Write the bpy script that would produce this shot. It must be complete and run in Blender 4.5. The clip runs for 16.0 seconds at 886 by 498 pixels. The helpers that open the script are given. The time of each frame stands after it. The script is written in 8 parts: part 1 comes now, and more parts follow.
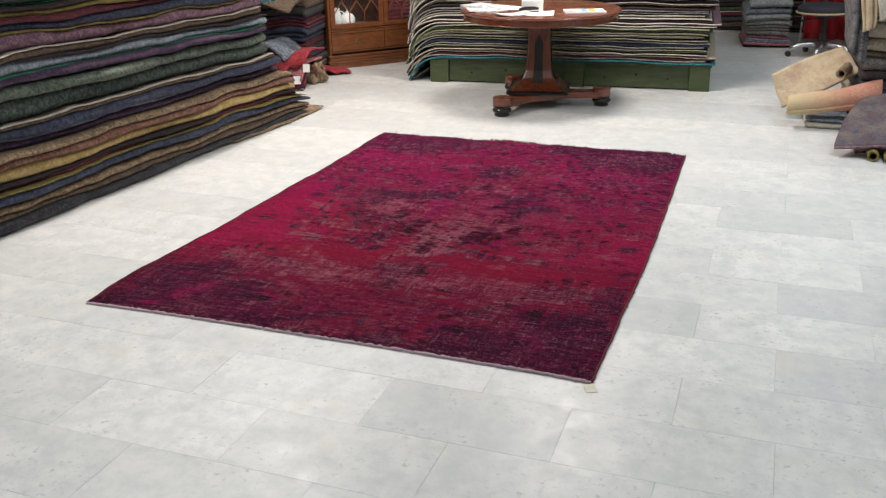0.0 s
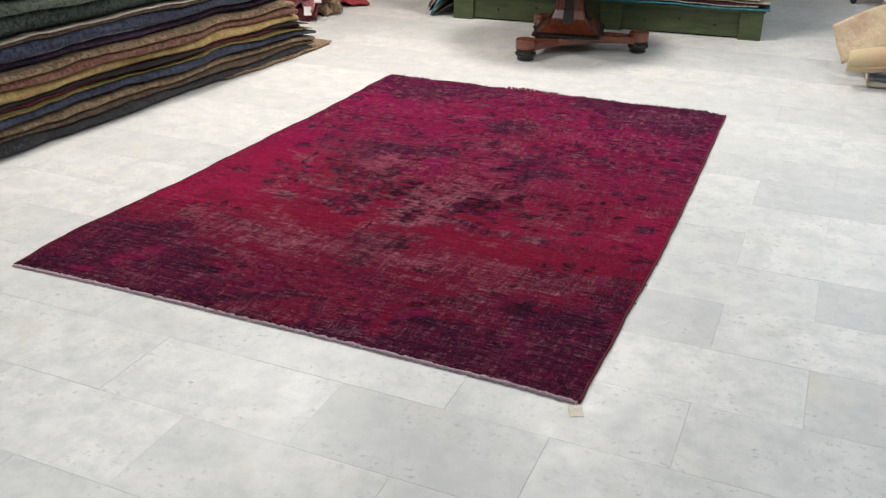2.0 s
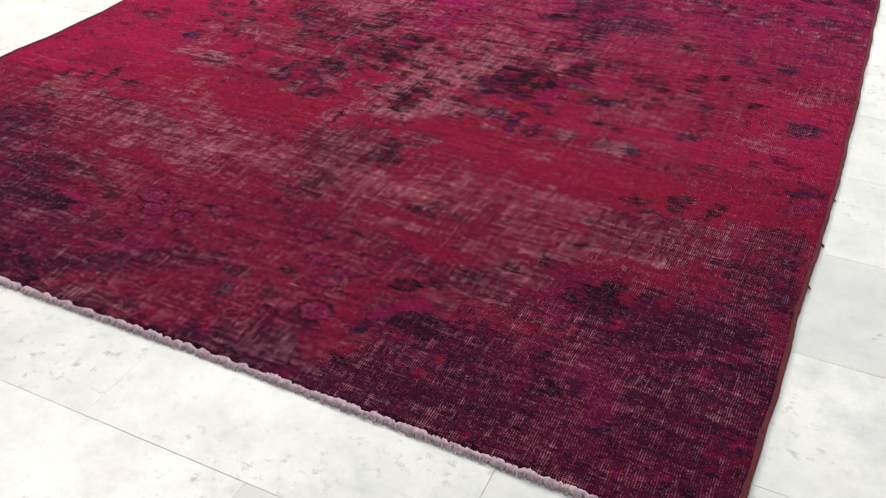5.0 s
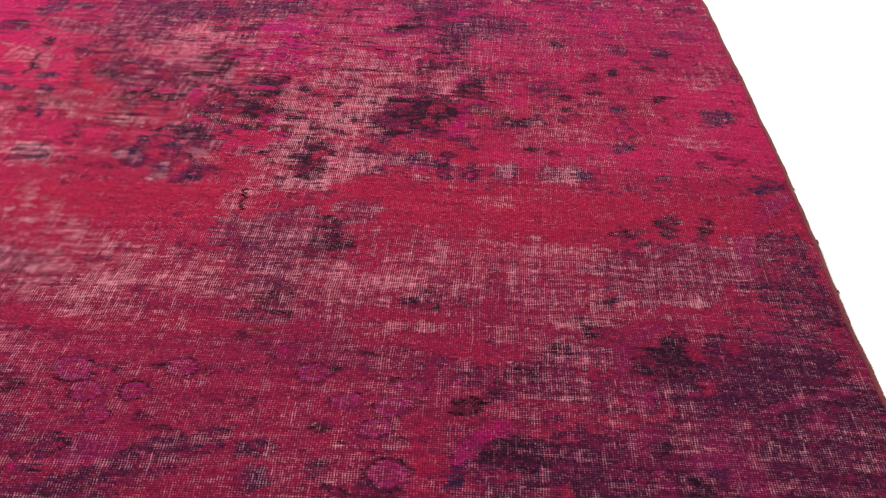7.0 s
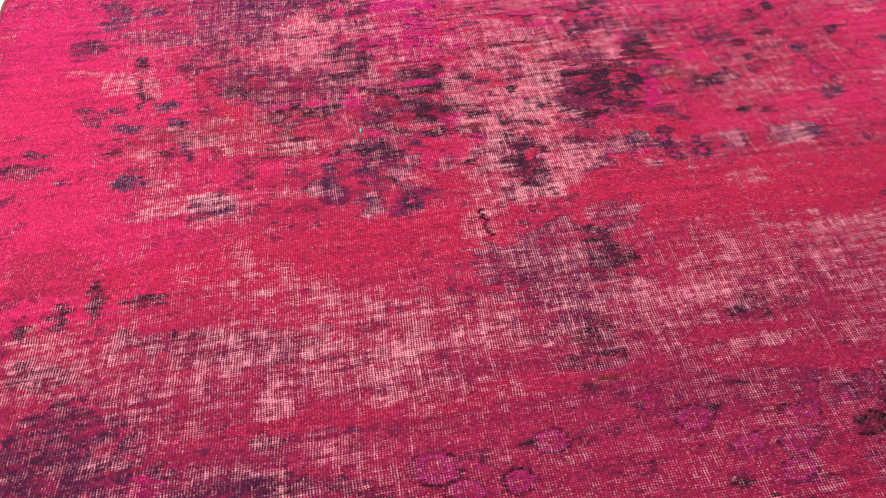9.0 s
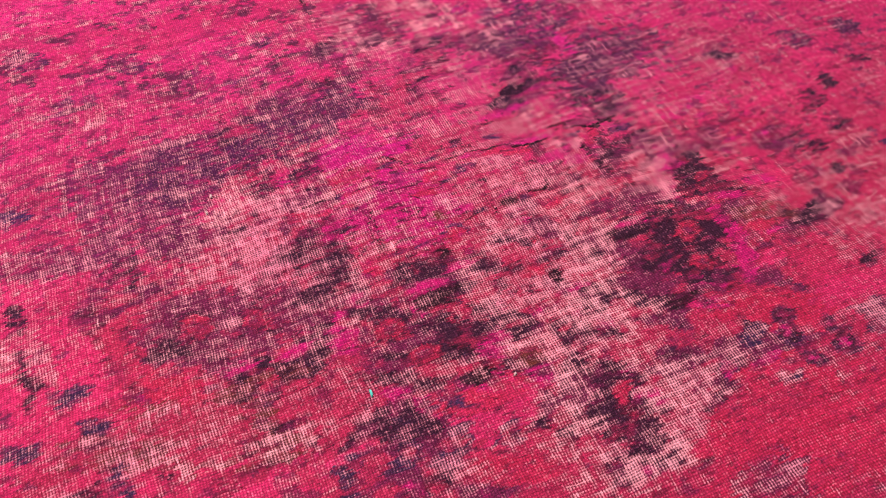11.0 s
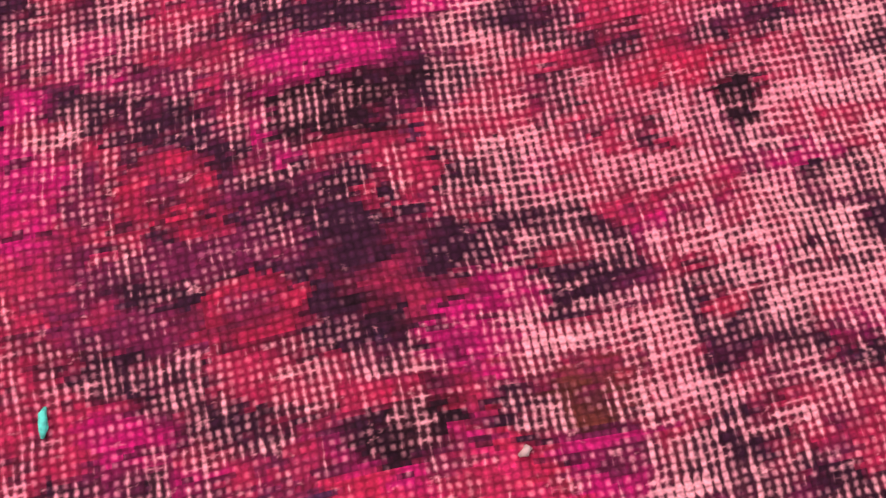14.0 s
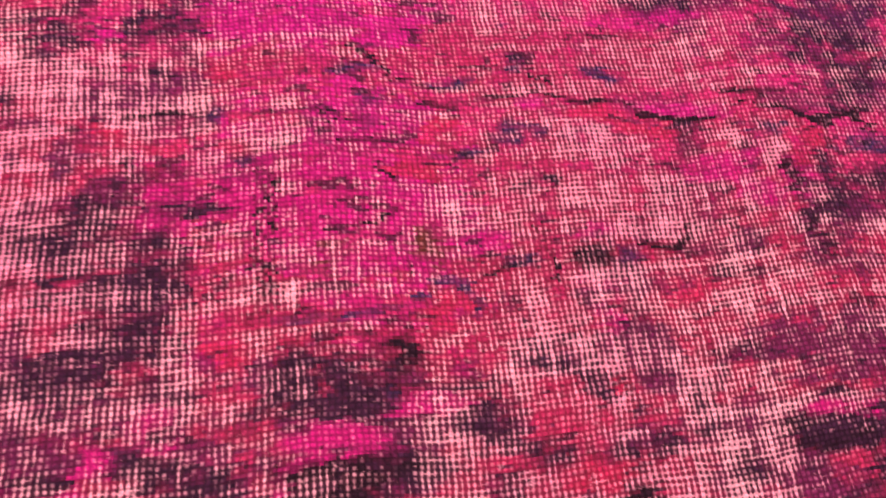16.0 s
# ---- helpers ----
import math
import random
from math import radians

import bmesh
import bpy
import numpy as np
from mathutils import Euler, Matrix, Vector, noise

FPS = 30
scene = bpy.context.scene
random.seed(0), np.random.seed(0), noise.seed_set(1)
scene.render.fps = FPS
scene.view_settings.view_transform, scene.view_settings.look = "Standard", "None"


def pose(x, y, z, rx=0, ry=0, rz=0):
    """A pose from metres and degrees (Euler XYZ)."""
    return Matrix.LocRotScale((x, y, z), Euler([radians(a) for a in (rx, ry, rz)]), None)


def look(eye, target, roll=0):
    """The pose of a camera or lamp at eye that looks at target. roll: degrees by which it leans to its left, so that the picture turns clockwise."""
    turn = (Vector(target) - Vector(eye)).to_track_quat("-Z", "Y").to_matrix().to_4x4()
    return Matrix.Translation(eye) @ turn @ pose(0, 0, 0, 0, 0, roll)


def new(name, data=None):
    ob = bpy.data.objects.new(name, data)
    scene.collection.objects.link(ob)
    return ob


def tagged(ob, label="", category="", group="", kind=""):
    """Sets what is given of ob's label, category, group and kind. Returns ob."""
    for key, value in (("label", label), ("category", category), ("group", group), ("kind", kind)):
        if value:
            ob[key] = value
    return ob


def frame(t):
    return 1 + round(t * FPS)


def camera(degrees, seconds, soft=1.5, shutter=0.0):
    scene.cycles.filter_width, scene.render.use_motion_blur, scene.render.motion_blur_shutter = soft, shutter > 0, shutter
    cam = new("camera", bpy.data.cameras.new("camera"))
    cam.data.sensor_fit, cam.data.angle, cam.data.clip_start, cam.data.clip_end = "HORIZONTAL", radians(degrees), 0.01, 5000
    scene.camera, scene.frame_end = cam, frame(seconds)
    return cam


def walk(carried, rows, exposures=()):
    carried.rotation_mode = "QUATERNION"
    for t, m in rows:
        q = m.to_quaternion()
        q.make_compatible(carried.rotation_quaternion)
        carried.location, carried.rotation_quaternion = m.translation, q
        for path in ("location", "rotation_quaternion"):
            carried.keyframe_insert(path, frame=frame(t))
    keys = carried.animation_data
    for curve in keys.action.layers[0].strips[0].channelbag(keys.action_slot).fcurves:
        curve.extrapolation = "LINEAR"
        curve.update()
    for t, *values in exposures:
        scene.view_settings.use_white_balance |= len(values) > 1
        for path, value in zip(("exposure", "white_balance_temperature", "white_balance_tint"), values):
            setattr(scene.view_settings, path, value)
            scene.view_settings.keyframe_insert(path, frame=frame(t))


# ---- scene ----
cam = camera(52.1, 16.0, soft=1.3, shutter=0.2)
PATH = [
    (0, (0.488, -2.816, 1.643), (-0.156, -1.073, 0.903), -1.0),
    (0.5, (0.433, -2.816, 1.652), (-0.166, -1.06, 0.905), -1.7),
    (1, (0.453, -2.643, 1.638), (-0.231, -0.934, 0.856), -2.3),
    (1.5, (0.529, -2.389, 1.613), (-0.193, -0.719, 0.784), -0.7),
    (2, (0.496, -2.172, 1.561), (-0.213, -0.517, 0.69), 0.5),
    (2.5, (0.408, -1.87, 1.519), (-0.263, -0.222, 0.606), 3.6),
    (3, (0.457, -1.546, 1.432), (-0.29, 0.02, 0.436), 4.7),
    (3.5, (0.44, -1.359, 1.372), (-0.425, 0.074, 0.278), 0.5),
    (3.7, (0.4, -1.294, 1.247), (-0.473, 0.154, 0.18), 0.3),
    (5.8, (-0.302, -0.708, 1.084), (-0.761, 0.773, -0.18), 1.2),
    (6, (-0.369, -0.7, 1.085), (-0.754, 0.798, -0.184), 1.5),
    (6.5, (-0.593, -0.685, 1.126), (-0.772, 0.873, -0.115), 1.6),
    (7, (-0.72, -0.643, 1.106), (-0.726, 0.919, -0.143), 2.5),
    (7.5, (-0.894, -0.519, 1.077), (-0.859, 0.989, -0.236), 1.2),
    (8, (-1.05, -0.438, 1.075), (-0.988, 1.034, -0.278), 1.0),
    (8.5, (-1.253, -0.377, 1.073), (-1.111, 1.071, -0.3), 0.9),
    (9, (-1.424, -0.321, 1.128), (-1.181, 1.09, -0.269), -0.8),
    (9.5, (-1.48, -0.142, 1.105), (-1.176, 1.246, -0.302), -1.5),
    (9.7, (-1.506, -0.043, 1.118), (-1.202, 1.344, -0.29), -1.8),
    (11.8, (-1.394, 0.726, 0.992), (-0.896, 1.706, -0.679), 0.3),
    (12, (-1.352, 0.788, 0.92), (-0.913, 1.665, -0.823), 2.6),
    (12.5, (-1.285, 1.001, 0.767), (-1.001, 1.574, -1.128), 8.6),
    (13, (-1.21, 1.076, 0.5), (-1.151, 1.7, -1.399), -6.4),
    (13.5, (-1.198, 1.102, 0.405), (-1.134, 1.609, -1.528), -2.5),
    (14, (-1.178, 1.114, 0.404), (-1.043, 1.645, -1.519), 2.8),
    (14.5, (-1.163, 1.123, 0.423), (-0.94, 1.71, -1.476), 8.7),
    (15, (-1.152, 1.137, 0.44), (-0.88, 1.784, -1.432), 12.1),
    (15.5, (-1.167, 1.181, 0.503), (-0.797, 1.905, -1.324), 18.2),
    (16, (-1.234, 1.193, 0.569), (-0.816, 2.03, -1.198), 20.8),
]
walk(cam, [(t, look(eye, target, roll)) for t, eye, target, roll in PATH],
     exposures=[(0.0, -0.04, 6300, 10), (2.5, -0.04, 6300, 10), (3.7, 0.0, 6300, 10), (5.8, 0.54, 6450, 10), (6.0, 0.60, 6450, 10), (6.3, 0.90, 6500, 10), (6.5, 1.03, 6500, 10), (7.0, 0.96, 6550, 10), (7.5, 1.26, 6550, 10),
                (8.0, 1.62, 6600, 10), (9.0, 1.53, 6600, 10), (9.7, 1.56, 6600, 10), (12.0, 1.53, 6600, 10), (13.0, 1.50, 6600, 10), (13.5, 1.40, 6600, 10), (14.5, 1.49, 6600, 10), (15.0, 1.54, 6600, 10), (16.0, 1.59, 6600, 10)])

# ---- world and lamps ----
world = bpy.data.worlds.new("world")
scene.world = world
world.use_nodes = True
world.node_tree.nodes["Background"].inputs[0].default_value = (0.9, 0.95, 1.0, 1)
world.node_tree.nodes["Background"].inputs[1].default_value = 0.008
CEILING_Z = 2.95


def ceiling_lamp(x, y, sx, sy, watts, colour):
    data = bpy.data.lights.new("ceiling_lamp", "AREA")
    data.shape, data.size, data.size_y = "RECTANGLE", sx, sy
    data.energy, data.color = watts, colour
    ob = new("ceiling_lamp", data)
    ob.matrix_world = pose(x, y, CEILING_Z - 0.06)
    return ob


WARM, COOL = (1.0, 0.908, 0.835), (0.87, 0.94, 1.0)
LAMPS = [
    (-0.9, 3.9, 0.7, 0.7, 80, WARM), (1.5, 2.2, 1.3, 1.3, 54, COOL), (-1.6, -1.2, 1.3, 1.3, 26, COOL),
    (1.2, -1.6, 1.3, 1.3, 13, COOL), (-2.2, 6.6, 1.2, 0.6, 11, WARM), (1.0, 6.0, 1.2, 0.6, 25, COOL),
    (-3.15, -0.6, 0.14, 0.14, 10, WARM), (-3.0, 1.0, 0.14, 0.14, 44, WARM), (-2.95, 2.62, 0.14, 0.14, 58, WARM), (-3.1, 4.3, 0.14, 0.14, 24, WARM),
]
for lamp in LAMPS:
    ceiling_lamp(*lamp)


# ---- materials ----
class Nodes:
    """A short way to write node materials."""

    def __init__(self, name):
        self.mat = bpy.data.materials.new(name)
        self.mat.use_nodes = True
        self.tree = self.mat.node_tree
        self.bsdf = self.tree.nodes["Principled BSDF"]

    def node(self, kind, **values):
        n = self.tree.nodes.new(kind)
        for key, value in values.items():
            if key.startswith("i_"):
                n.inputs[key[2:].replace("_", " ")].default_value = value
        return n

    def link(self, a, b):
        self.tree.links.new(a, b)

    def put(self, socket, value):
        if hasattr(value, "is_linked"):
            self.link(value, socket)
        else:
            socket.default_value = value

    def math(self, op, a, b=0.0, c=0.0, clamp=False):
        n = self.tree.nodes.new("ShaderNodeMath")
        n.operation, n.use_clamp = op, clamp
        for s, v in zip(n.inputs, (a, b, c)):
            self.put(s, v)
        return n.outputs[0]

    def coords(self, kind="Object"):
        return self.tree.nodes.new("ShaderNodeTexCoord").outputs[kind]

    def mapped(self, vec, scale=(1, 1, 1), loc=(0, 0, 0), rot=(0, 0, 0)):
        n = self.tree.nodes.new("ShaderNodeMapping")
        self.link(vec, n.inputs[0])
        n.inputs["Scale"].default_value, n.inputs["Location"].default_value, n.inputs["Rotation"].default_value = scale, loc, rot
        return n.outputs[0]

    def noise(self, vec, scale, detail=4.0, rough=0.55, dist=0.0):
        n = self.tree.nodes.new("ShaderNodeTexNoise")
        self.put(n.inputs["Vector"], vec)
        n.inputs["Scale"].default_value, n.inputs["Detail"].default_value = scale, detail
        n.inputs["Roughness"].default_value, n.inputs["Distortion"].default_value = rough, dist
        return n.outputs[0]

    def ramp(self, fac, *stops):
        n = self.tree.nodes.new("ShaderNodeValToRGB")
        self.put(n.inputs[0], fac)
        while len(n.color_ramp.elements) < len(stops):
            n.color_ramp.elements.new(0.5)
        for e, (pos, col) in zip(n.color_ramp.elements, stops):
            e.position = pos
            e.color = (*col, 1) if not isinstance(col, float) else (col, col, col, 1)
        return n.outputs[0]

    def mix(self, fac, a, b, mode="MIX"):
        n = self.tree.nodes.new("ShaderNodeMix")
        n.data_type, n.blend_type = "RGBA", mode
        self.put(n.inputs[0], fac)
        for s, v in ((n.inputs[6], a), (n.inputs[7], b)):
            self.put(s, (*v, 1) if isinstance(v, tuple) and len(v) == 3 else v)
        return n.outputs[2]

    def bump(self, height, strength=0.3, distance=0.002):
        n = self.tree.nodes.new("ShaderNodeBump")
        n.inputs["Strength"].default_value, n.inputs["Distance"].default_value = strength, distance
        self.link(height, n.inputs["Height"])
        self.link(n.outputs[0], self.bsdf.inputs["Normal"])

    def done(self, colour, rough=0.6, metal=0.0, **extra):
        self.put(self.bsdf.inputs["Base Color"], (*colour, 1) if isinstance(colour, tuple) and len(colour) == 3 else colour)
        self.put(self.bsdf.inputs["Roughness"], rough)
        self.put(self.bsdf.inputs["Metallic"], metal)
        for key, value in extra.items():
            self.put(self.bsdf.inputs[key.replace("_", " ")], value)
        return self.mat


def simple_mat(name, colour, rough=0.6, metal=0.0, vary=0.15, scale=12.0, bump=0.15):
    """A plain surface with slight mottling and fine relief."""
    m = Nodes(name)
    co = m.coords()
    n = m.noise(co, scale, 5)
    dark = tuple(c * (1 - vary) for c in colour)
    light = tuple(min(1, c * (1 + vary)) for c in colour)
    col = m.ramp(n, (0.3, dark), (0.7, light))
    if bump:
        m.bump(m.noise(co, scale * 12, 3), bump, 0.001)
    return m.done(col, rough, metal)


def wood_mat(name, dark, light, rough=0.35, axis=(1, 12, 12), coat=0.0):
    m = Nodes(name)
    co = m.coords()
    v = m.mapped(co, axis)
    grain = m.noise(v, 3.0, 6, 0.6, 0.6)
    fine = m.noise(m.mapped(co, tuple(a * 5 for a in axis)), 6.0, 3)
    col = m.ramp(grain, (0.3, dark), (0.7, light))
    col = m.mix(m.math("MULTIPLY", fine, 0.35), col, tuple(c * 0.4 for c in dark))
    m.bump(fine, 0.12, 0.001)
    return m.done(col, rough, Coat_Weight=coat)


def cloth_mat(name, a, b, c=None, scale=17.0, spread=0.08):
    """Woven wool: large two-colour ornament, smaller motifs, ribbed weave."""
    m = Nodes(name)
    co = m.coords()
    big = m.noise(co, scale, 6, 0.72, 0.8)
    col = m.ramp(big, (0.5 - spread, a), (0.5 + spread, b))
    if c:
        spots = m.noise(m.mapped(co, (1, 1, 1), (3, 7, 1)), scale * 2.6, 5, 0.65)
        col = m.mix(m.ramp(spots, (0.46, 0.0), (0.62, 0.75)), col, c)
    flecks = m.noise(m.mapped(co, (1, 1, 1.3), (9, 2, 5)), 46, 5, 0.78)
    col = m.mix(m.ramp(flecks, (0.51, 0.0), (0.64, 0.75)), col, c if c and sum(c) > sum(b) else tuple(min(0.62, x * (2.1 if sum(b) < 0.5 else 1.3) + 0.02) for x in b))
    fuzz = m.ramp(m.noise(co, 120, 3, 0.7), (0.35, 0.0), (0.7, 1.0))
    col = m.mix(m.math("MULTIPLY", fuzz, 0.55), col, tuple(x * 0.35 for x in a))
    m.bump(m.noise(co, 260, 2), 0.5, 0.003)
    return m.done(col, 0.95, Sheen_Weight=0.03)


def marble_mat():
    m = Nodes("marble")
    co = m.coords()
    rnd = m.math("FRACT", m.math("ADD", m.tree.nodes.new("ShaderNodeObjectInfo").outputs["Random"], m.tree.nodes.new("ShaderNodeNewGeometry").outputs["Random Per Island"]))
    off = m.tree.nodes.new("ShaderNodeCombineXYZ")
    m.put(off.inputs[0], m.math("MULTIPLY", rnd, 37.0))
    m.put(off.inputs[1], m.math("MULTIPLY", rnd, 91.0))
    add = m.tree.nodes.new("ShaderNodeVectorMath")
    m.link(co, add.inputs[0])
    m.link(off.outputs[0], add.inputs[1])
    v = add.outputs[0]
    cloud = m.noise(v, 9.0, 7, 0.70)
    broad = m.noise(v, 1.7, 2, 0.5)
    col = m.ramp(cloud, (0.33, (0.545, 0.565, 0.548)), (0.60, (0.772, 0.768, 0.735)))
    col = m.mix(m.ramp(broad, (0.35, 0.35), (0.65, 0.0)), col, (0.565, 0.582, 0.572))
    # single slabs differ: whiter, greyer or slightly bluish
    tone = m.tree.nodes.new("ShaderNodeAttribute")
    tone.attribute_type, tone.attribute_name = "OBJECT", "slab_tone"
    # the joined far slabs carry -1 and take a tone of their own each
    loose = m.math("LESS_THAN", tone.outputs["Fac"], -0.5)
    grey = m.math("ADD", m.math("MULTIPLY", tone.outputs["Fac"], 0.8, clamp=True), m.math("MULTIPLY", loose, m.math("MULTIPLY", m.math("FRACT", m.math("MULTIPLY", rnd, 7.31)), 0.42)))
    col = m.mix(grey, col, (0.445, 0.465, 0.462))
    warm = m.ramp(m.noise(v, 3.3, 4, 0.6), (0.56, 0.0), (0.74, 0.45))
    col = m.mix(warm, col, (0.66, 0.61, 0.50))
    spots = m.noise(m.mapped(v, (0.85, 1.0, 1.0)), 44, 4, 0.7)
    where = m.ramp(m.noise(v, 4.5, 2), (0.42, 0.0), (0.62, 1.0))
    col = m.mix(m.math("MULTIPLY", m.ramp(spots, (0.56, 0.0), (0.67, 0.75)), where), col, (0.33, 0.35, 0.34))
    fine = m.noise(v, 150, 2, 0.7)
    col = m.mix(m.ramp(fine, (0.50, 0.0), (0.8, 0.12)), col, (0.40, 0.42, 0.42))
    rough = m.ramp(m.noise(co, 9, 4), (0.3, 0.30), (0.75, 0.48))
    m.bump(m.noise(v, 60, 3), 0.05, 0.0008)
    return m.done(col, rough, Specular_IOR_Level=0.38)


MARBLE = marble_mat()
GROUT = simple_mat("grout", (0.66, 0.66, 0.64), 0.9, vary=0.5, scale=5)
PLASTER = simple_mat("plaster", (0.72, 0.70, 0.66), 0.9, vary=0.05, scale=3)
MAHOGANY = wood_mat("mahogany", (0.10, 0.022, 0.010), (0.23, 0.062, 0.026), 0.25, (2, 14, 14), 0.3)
# upright grain, colours about a quarter darker than MAHOGANY
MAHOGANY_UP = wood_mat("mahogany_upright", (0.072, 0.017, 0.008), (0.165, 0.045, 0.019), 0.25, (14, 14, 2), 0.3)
EBONY = simple_mat("ebony", (0.012, 0.009, 0.008), 0.25)
WALNUT = wood_mat("walnut", (0.12, 0.036, 0.012), (0.27, 0.10, 0.035), 0.32, (3, 3, 14), 0.2)
GREEN_WOOD = wood_mat("green_stained_wood", (0.034, 0.050, 0.017), (0.080, 0.105, 0.038), 0.6, (2, 12, 12))


# ---- mesh helpers ----
def part(name, bm, material, parent=None, label="", smooth=False):
    """Link a bmesh as one mesh object under a thing or a part."""
    me = bpy.data.meshes.new(name)
    bm.to_mesh(me)
    bm.free()
    me.materials.append(material)
    if smooth:
        me.polygons.foreach_set("use_smooth", [True] * len(me.polygons))
    ob = new(name, me)
    if parent:
        ob.parent = parent
    return tagged(ob, label)


def thing(name, label, category, m=None, group="", kind=""):
    ob = new(name)
    if m is not None:
        ob.matrix_world = m
    return tagged(ob, label, category, group, kind)


def box(bm, lo, hi, bevel=0.0, m=None):
    lo, hi = Vector(lo), Vector(hi)
    made = bmesh.ops.create_cube(bm, size=1.0, matrix=(m or Matrix()) @ Matrix.LocRotScale((lo + hi) / 2, None, hi - lo))
    if bevel:
        edges = list({e for v in made["verts"] for e in v.link_edges})
        bmesh.ops.bevel(bm, geom=edges, offset=bevel, segments=2, affect="EDGES", profile=0.6)
    return bm


def lathe(bm, profile, segments=32, m=None):
    """Turn (radius, z) pairs round the z axis."""
    m = m or Matrix()
    rings = []
    for r, z in profile:
        rings.append([bm.verts.new(m @ Vector((r * math.cos(a), r * math.sin(a), z)))
                      for a in (2 * math.pi * k / segments for k in range(segments))])
    for lo, hi in zip(rings, rings[1:]):
        for k in range(segments):
            bm.faces.new((lo[k], lo[(k + 1) % segments], hi[(k + 1) % segments], hi[k]))
    bm.faces.new(rings[0][::-1])
    bm.faces.new(rings[-1])
    return bm


def loft(bm, loops, close=True):
    """Join equal closed loops of points into a skin, with both ends capped."""
    rows = [[bm.verts.new(p) for p in loop] for loop in loops]
    n = len(rows[0])
    for a, b in zip(rows, rows[1:]):
        for k in range(n):
            bm.faces.new((a[k], a[(k + 1) % n], b[(k + 1) % n], b[k]))
    if close:
        bm.faces.new(rows[0][::-1])
        bm.faces.new(rows[-1])
    return bm


def tube(bm, points, radius, sides=8):
    """A round bar along points; radius may be a number or one per point."""
    pts = [Vector(p) for p in points]
    radii = radius if isinstance(radius, (list, tuple)) else [radius] * len(pts)
    loops = []
    for i, p in enumerate(pts):
        d = (pts[min(i + 1, len(pts) - 1)] - pts[max(i - 1, 0)]).normalized()
        u = d.cross(Vector((0, 0, 1)) if abs(d.z) < 0.9 else Vector((1, 0, 0))).normalized()
        w = d.cross(u)
        loops.append([p + radii[i] * (math.cos(a) * u + math.sin(a) * w) for a in (2 * math.pi * k / sides for k in range(sides))])
    return loft(bm, loops)


# ---- room ----
ROOM = (-6.0, -5.0, 4.5, 10.0)
bm = bmesh.new()
box(bm, (ROOM[0], ROOM[1], -0.12), (ROOM[2], ROOM[3], -0.006))
floor = tagged(part("floor", bm, GROUT), "white grey marble floor tiles in running bond", "floor", kind="structure")
bm = bmesh.new()
box(bm, (ROOM[0], ROOM[1], CEILING_Z), (ROOM[2], ROOM[3], CEILING_Z + 0.15))
tagged(part("ceiling", bm, PLASTER), "plain white plaster ceiling", "ceiling", kind="structure")
for name, lo, hi in (
    ("wall_west", (ROOM[0] - 0.2, ROOM[1], -0.12), (ROOM[0], ROOM[3], CEILING_Z + 0.15)),
    ("wall_east", (ROOM[2], ROOM[1], -0.12), (ROOM[2] + 0.2, ROOM[3], CEILING_Z + 0.15)),
    ("wall_south", (ROOM[0] - 0.2, ROOM[1] - 0.2, -0.12), (ROOM[2] + 0.2, ROOM[1], CEILING_Z + 0.15)),
    ("wall_north", (ROOM[0] - 0.2, ROOM[3], -0.12), (ROOM[2] + 0.2, ROOM[3] + 0.2, CEILING_Z + 0.15)),
):
    bm = bmesh.new()
    box(bm, lo, hi)
    tagged(part(name, bm, PLASTER), "plain off-white plaster wall", "wall", kind="structure")


# ---- the large rug ----
# The pile is laid in small tufts: every quad of the rug has its own dye and wear.
RUG_NX, RUG_NY = 860, 1212
WARPS, WEFTS = 525, 765
rng = np.random.RandomState(11)


def fbm(nx, ny, cx, cy, octaves=4, gain=0.55):
    """Smooth noise of about -1 to 1 on an nx by ny grid, with cells of cx by cy knots."""
    total, amp, norm = np.zeros((ny, nx)), 1.0, 0.0
    for _ in range(octaves):
        gx, gy = int(nx / cx) + 3, int(ny / cy) + 3
        grid = rng.uniform(-1, 1, (gy, gx))
        fx, fy = np.arange(nx) / cx, np.arange(ny) / cy
        ix, iy = fx.astype(int), fy.astype(int)
        tx, ty = fx - ix, fy - iy
        tx, ty = tx * tx * (3 - 2 * tx), (ty * ty * (3 - 2 * ty))[:, None]
        a = grid[iy][:, ix] * (1 - tx) + grid[iy][:, ix + 1] * tx
        b = grid[iy + 1][:, ix] * (1 - tx) + grid[iy + 1][:, ix + 1] * tx
        total += amp * (a * (1 - ty) + b * ty)
        norm, amp, cx, cy = norm + amp * 0.6, amp * gain, max(cx / 2, 1), max(cy / 2, 1)
    return total / norm


def smooth_edge(s, at, to):
    """A hand-woven edge: straight runs through a few stations, softened."""
    fine = np.interp(np.linspace(0, 1, 400), at, to)
    fine = np.convolve(np.pad(fine, 20, mode="edge"), np.ones(41) / 41, mode="valid")
    return np.interp(s, np.linspace(0, 1, 400), fine)


def rug_right(s):
    return smooth_edge(s, (0, 0.13, 0.19, 0.27, 0.33, 0.47, 0.68, 1), (0, 0.012, 0.010, 0.020, 0.025, 0.026, 0.020, 0.006)) + 0.0010 * np.sin(53 * s + 1) + 0.0008 * np.sin(131 * s)


def rug_left(s):
    return smooth_edge(s, (0, 0.06, 0.15, 0.19, 0.34, 0.53, 0.75, 0.88, 1), (-2.195, -2.205, -2.215, -2.185, -2.16, -2.148, -2.117, -2.126, -2.118)) + 0.0035 * np.sin(37 * s + 2) + 0.0018 * np.sin(89 * s)


def rug_near(r):
    return smooth_edge(r, (0, 0.2, 0.6, 0.95, 1), (-0.005, 0.012, 0.02, 0.014, 0.0))


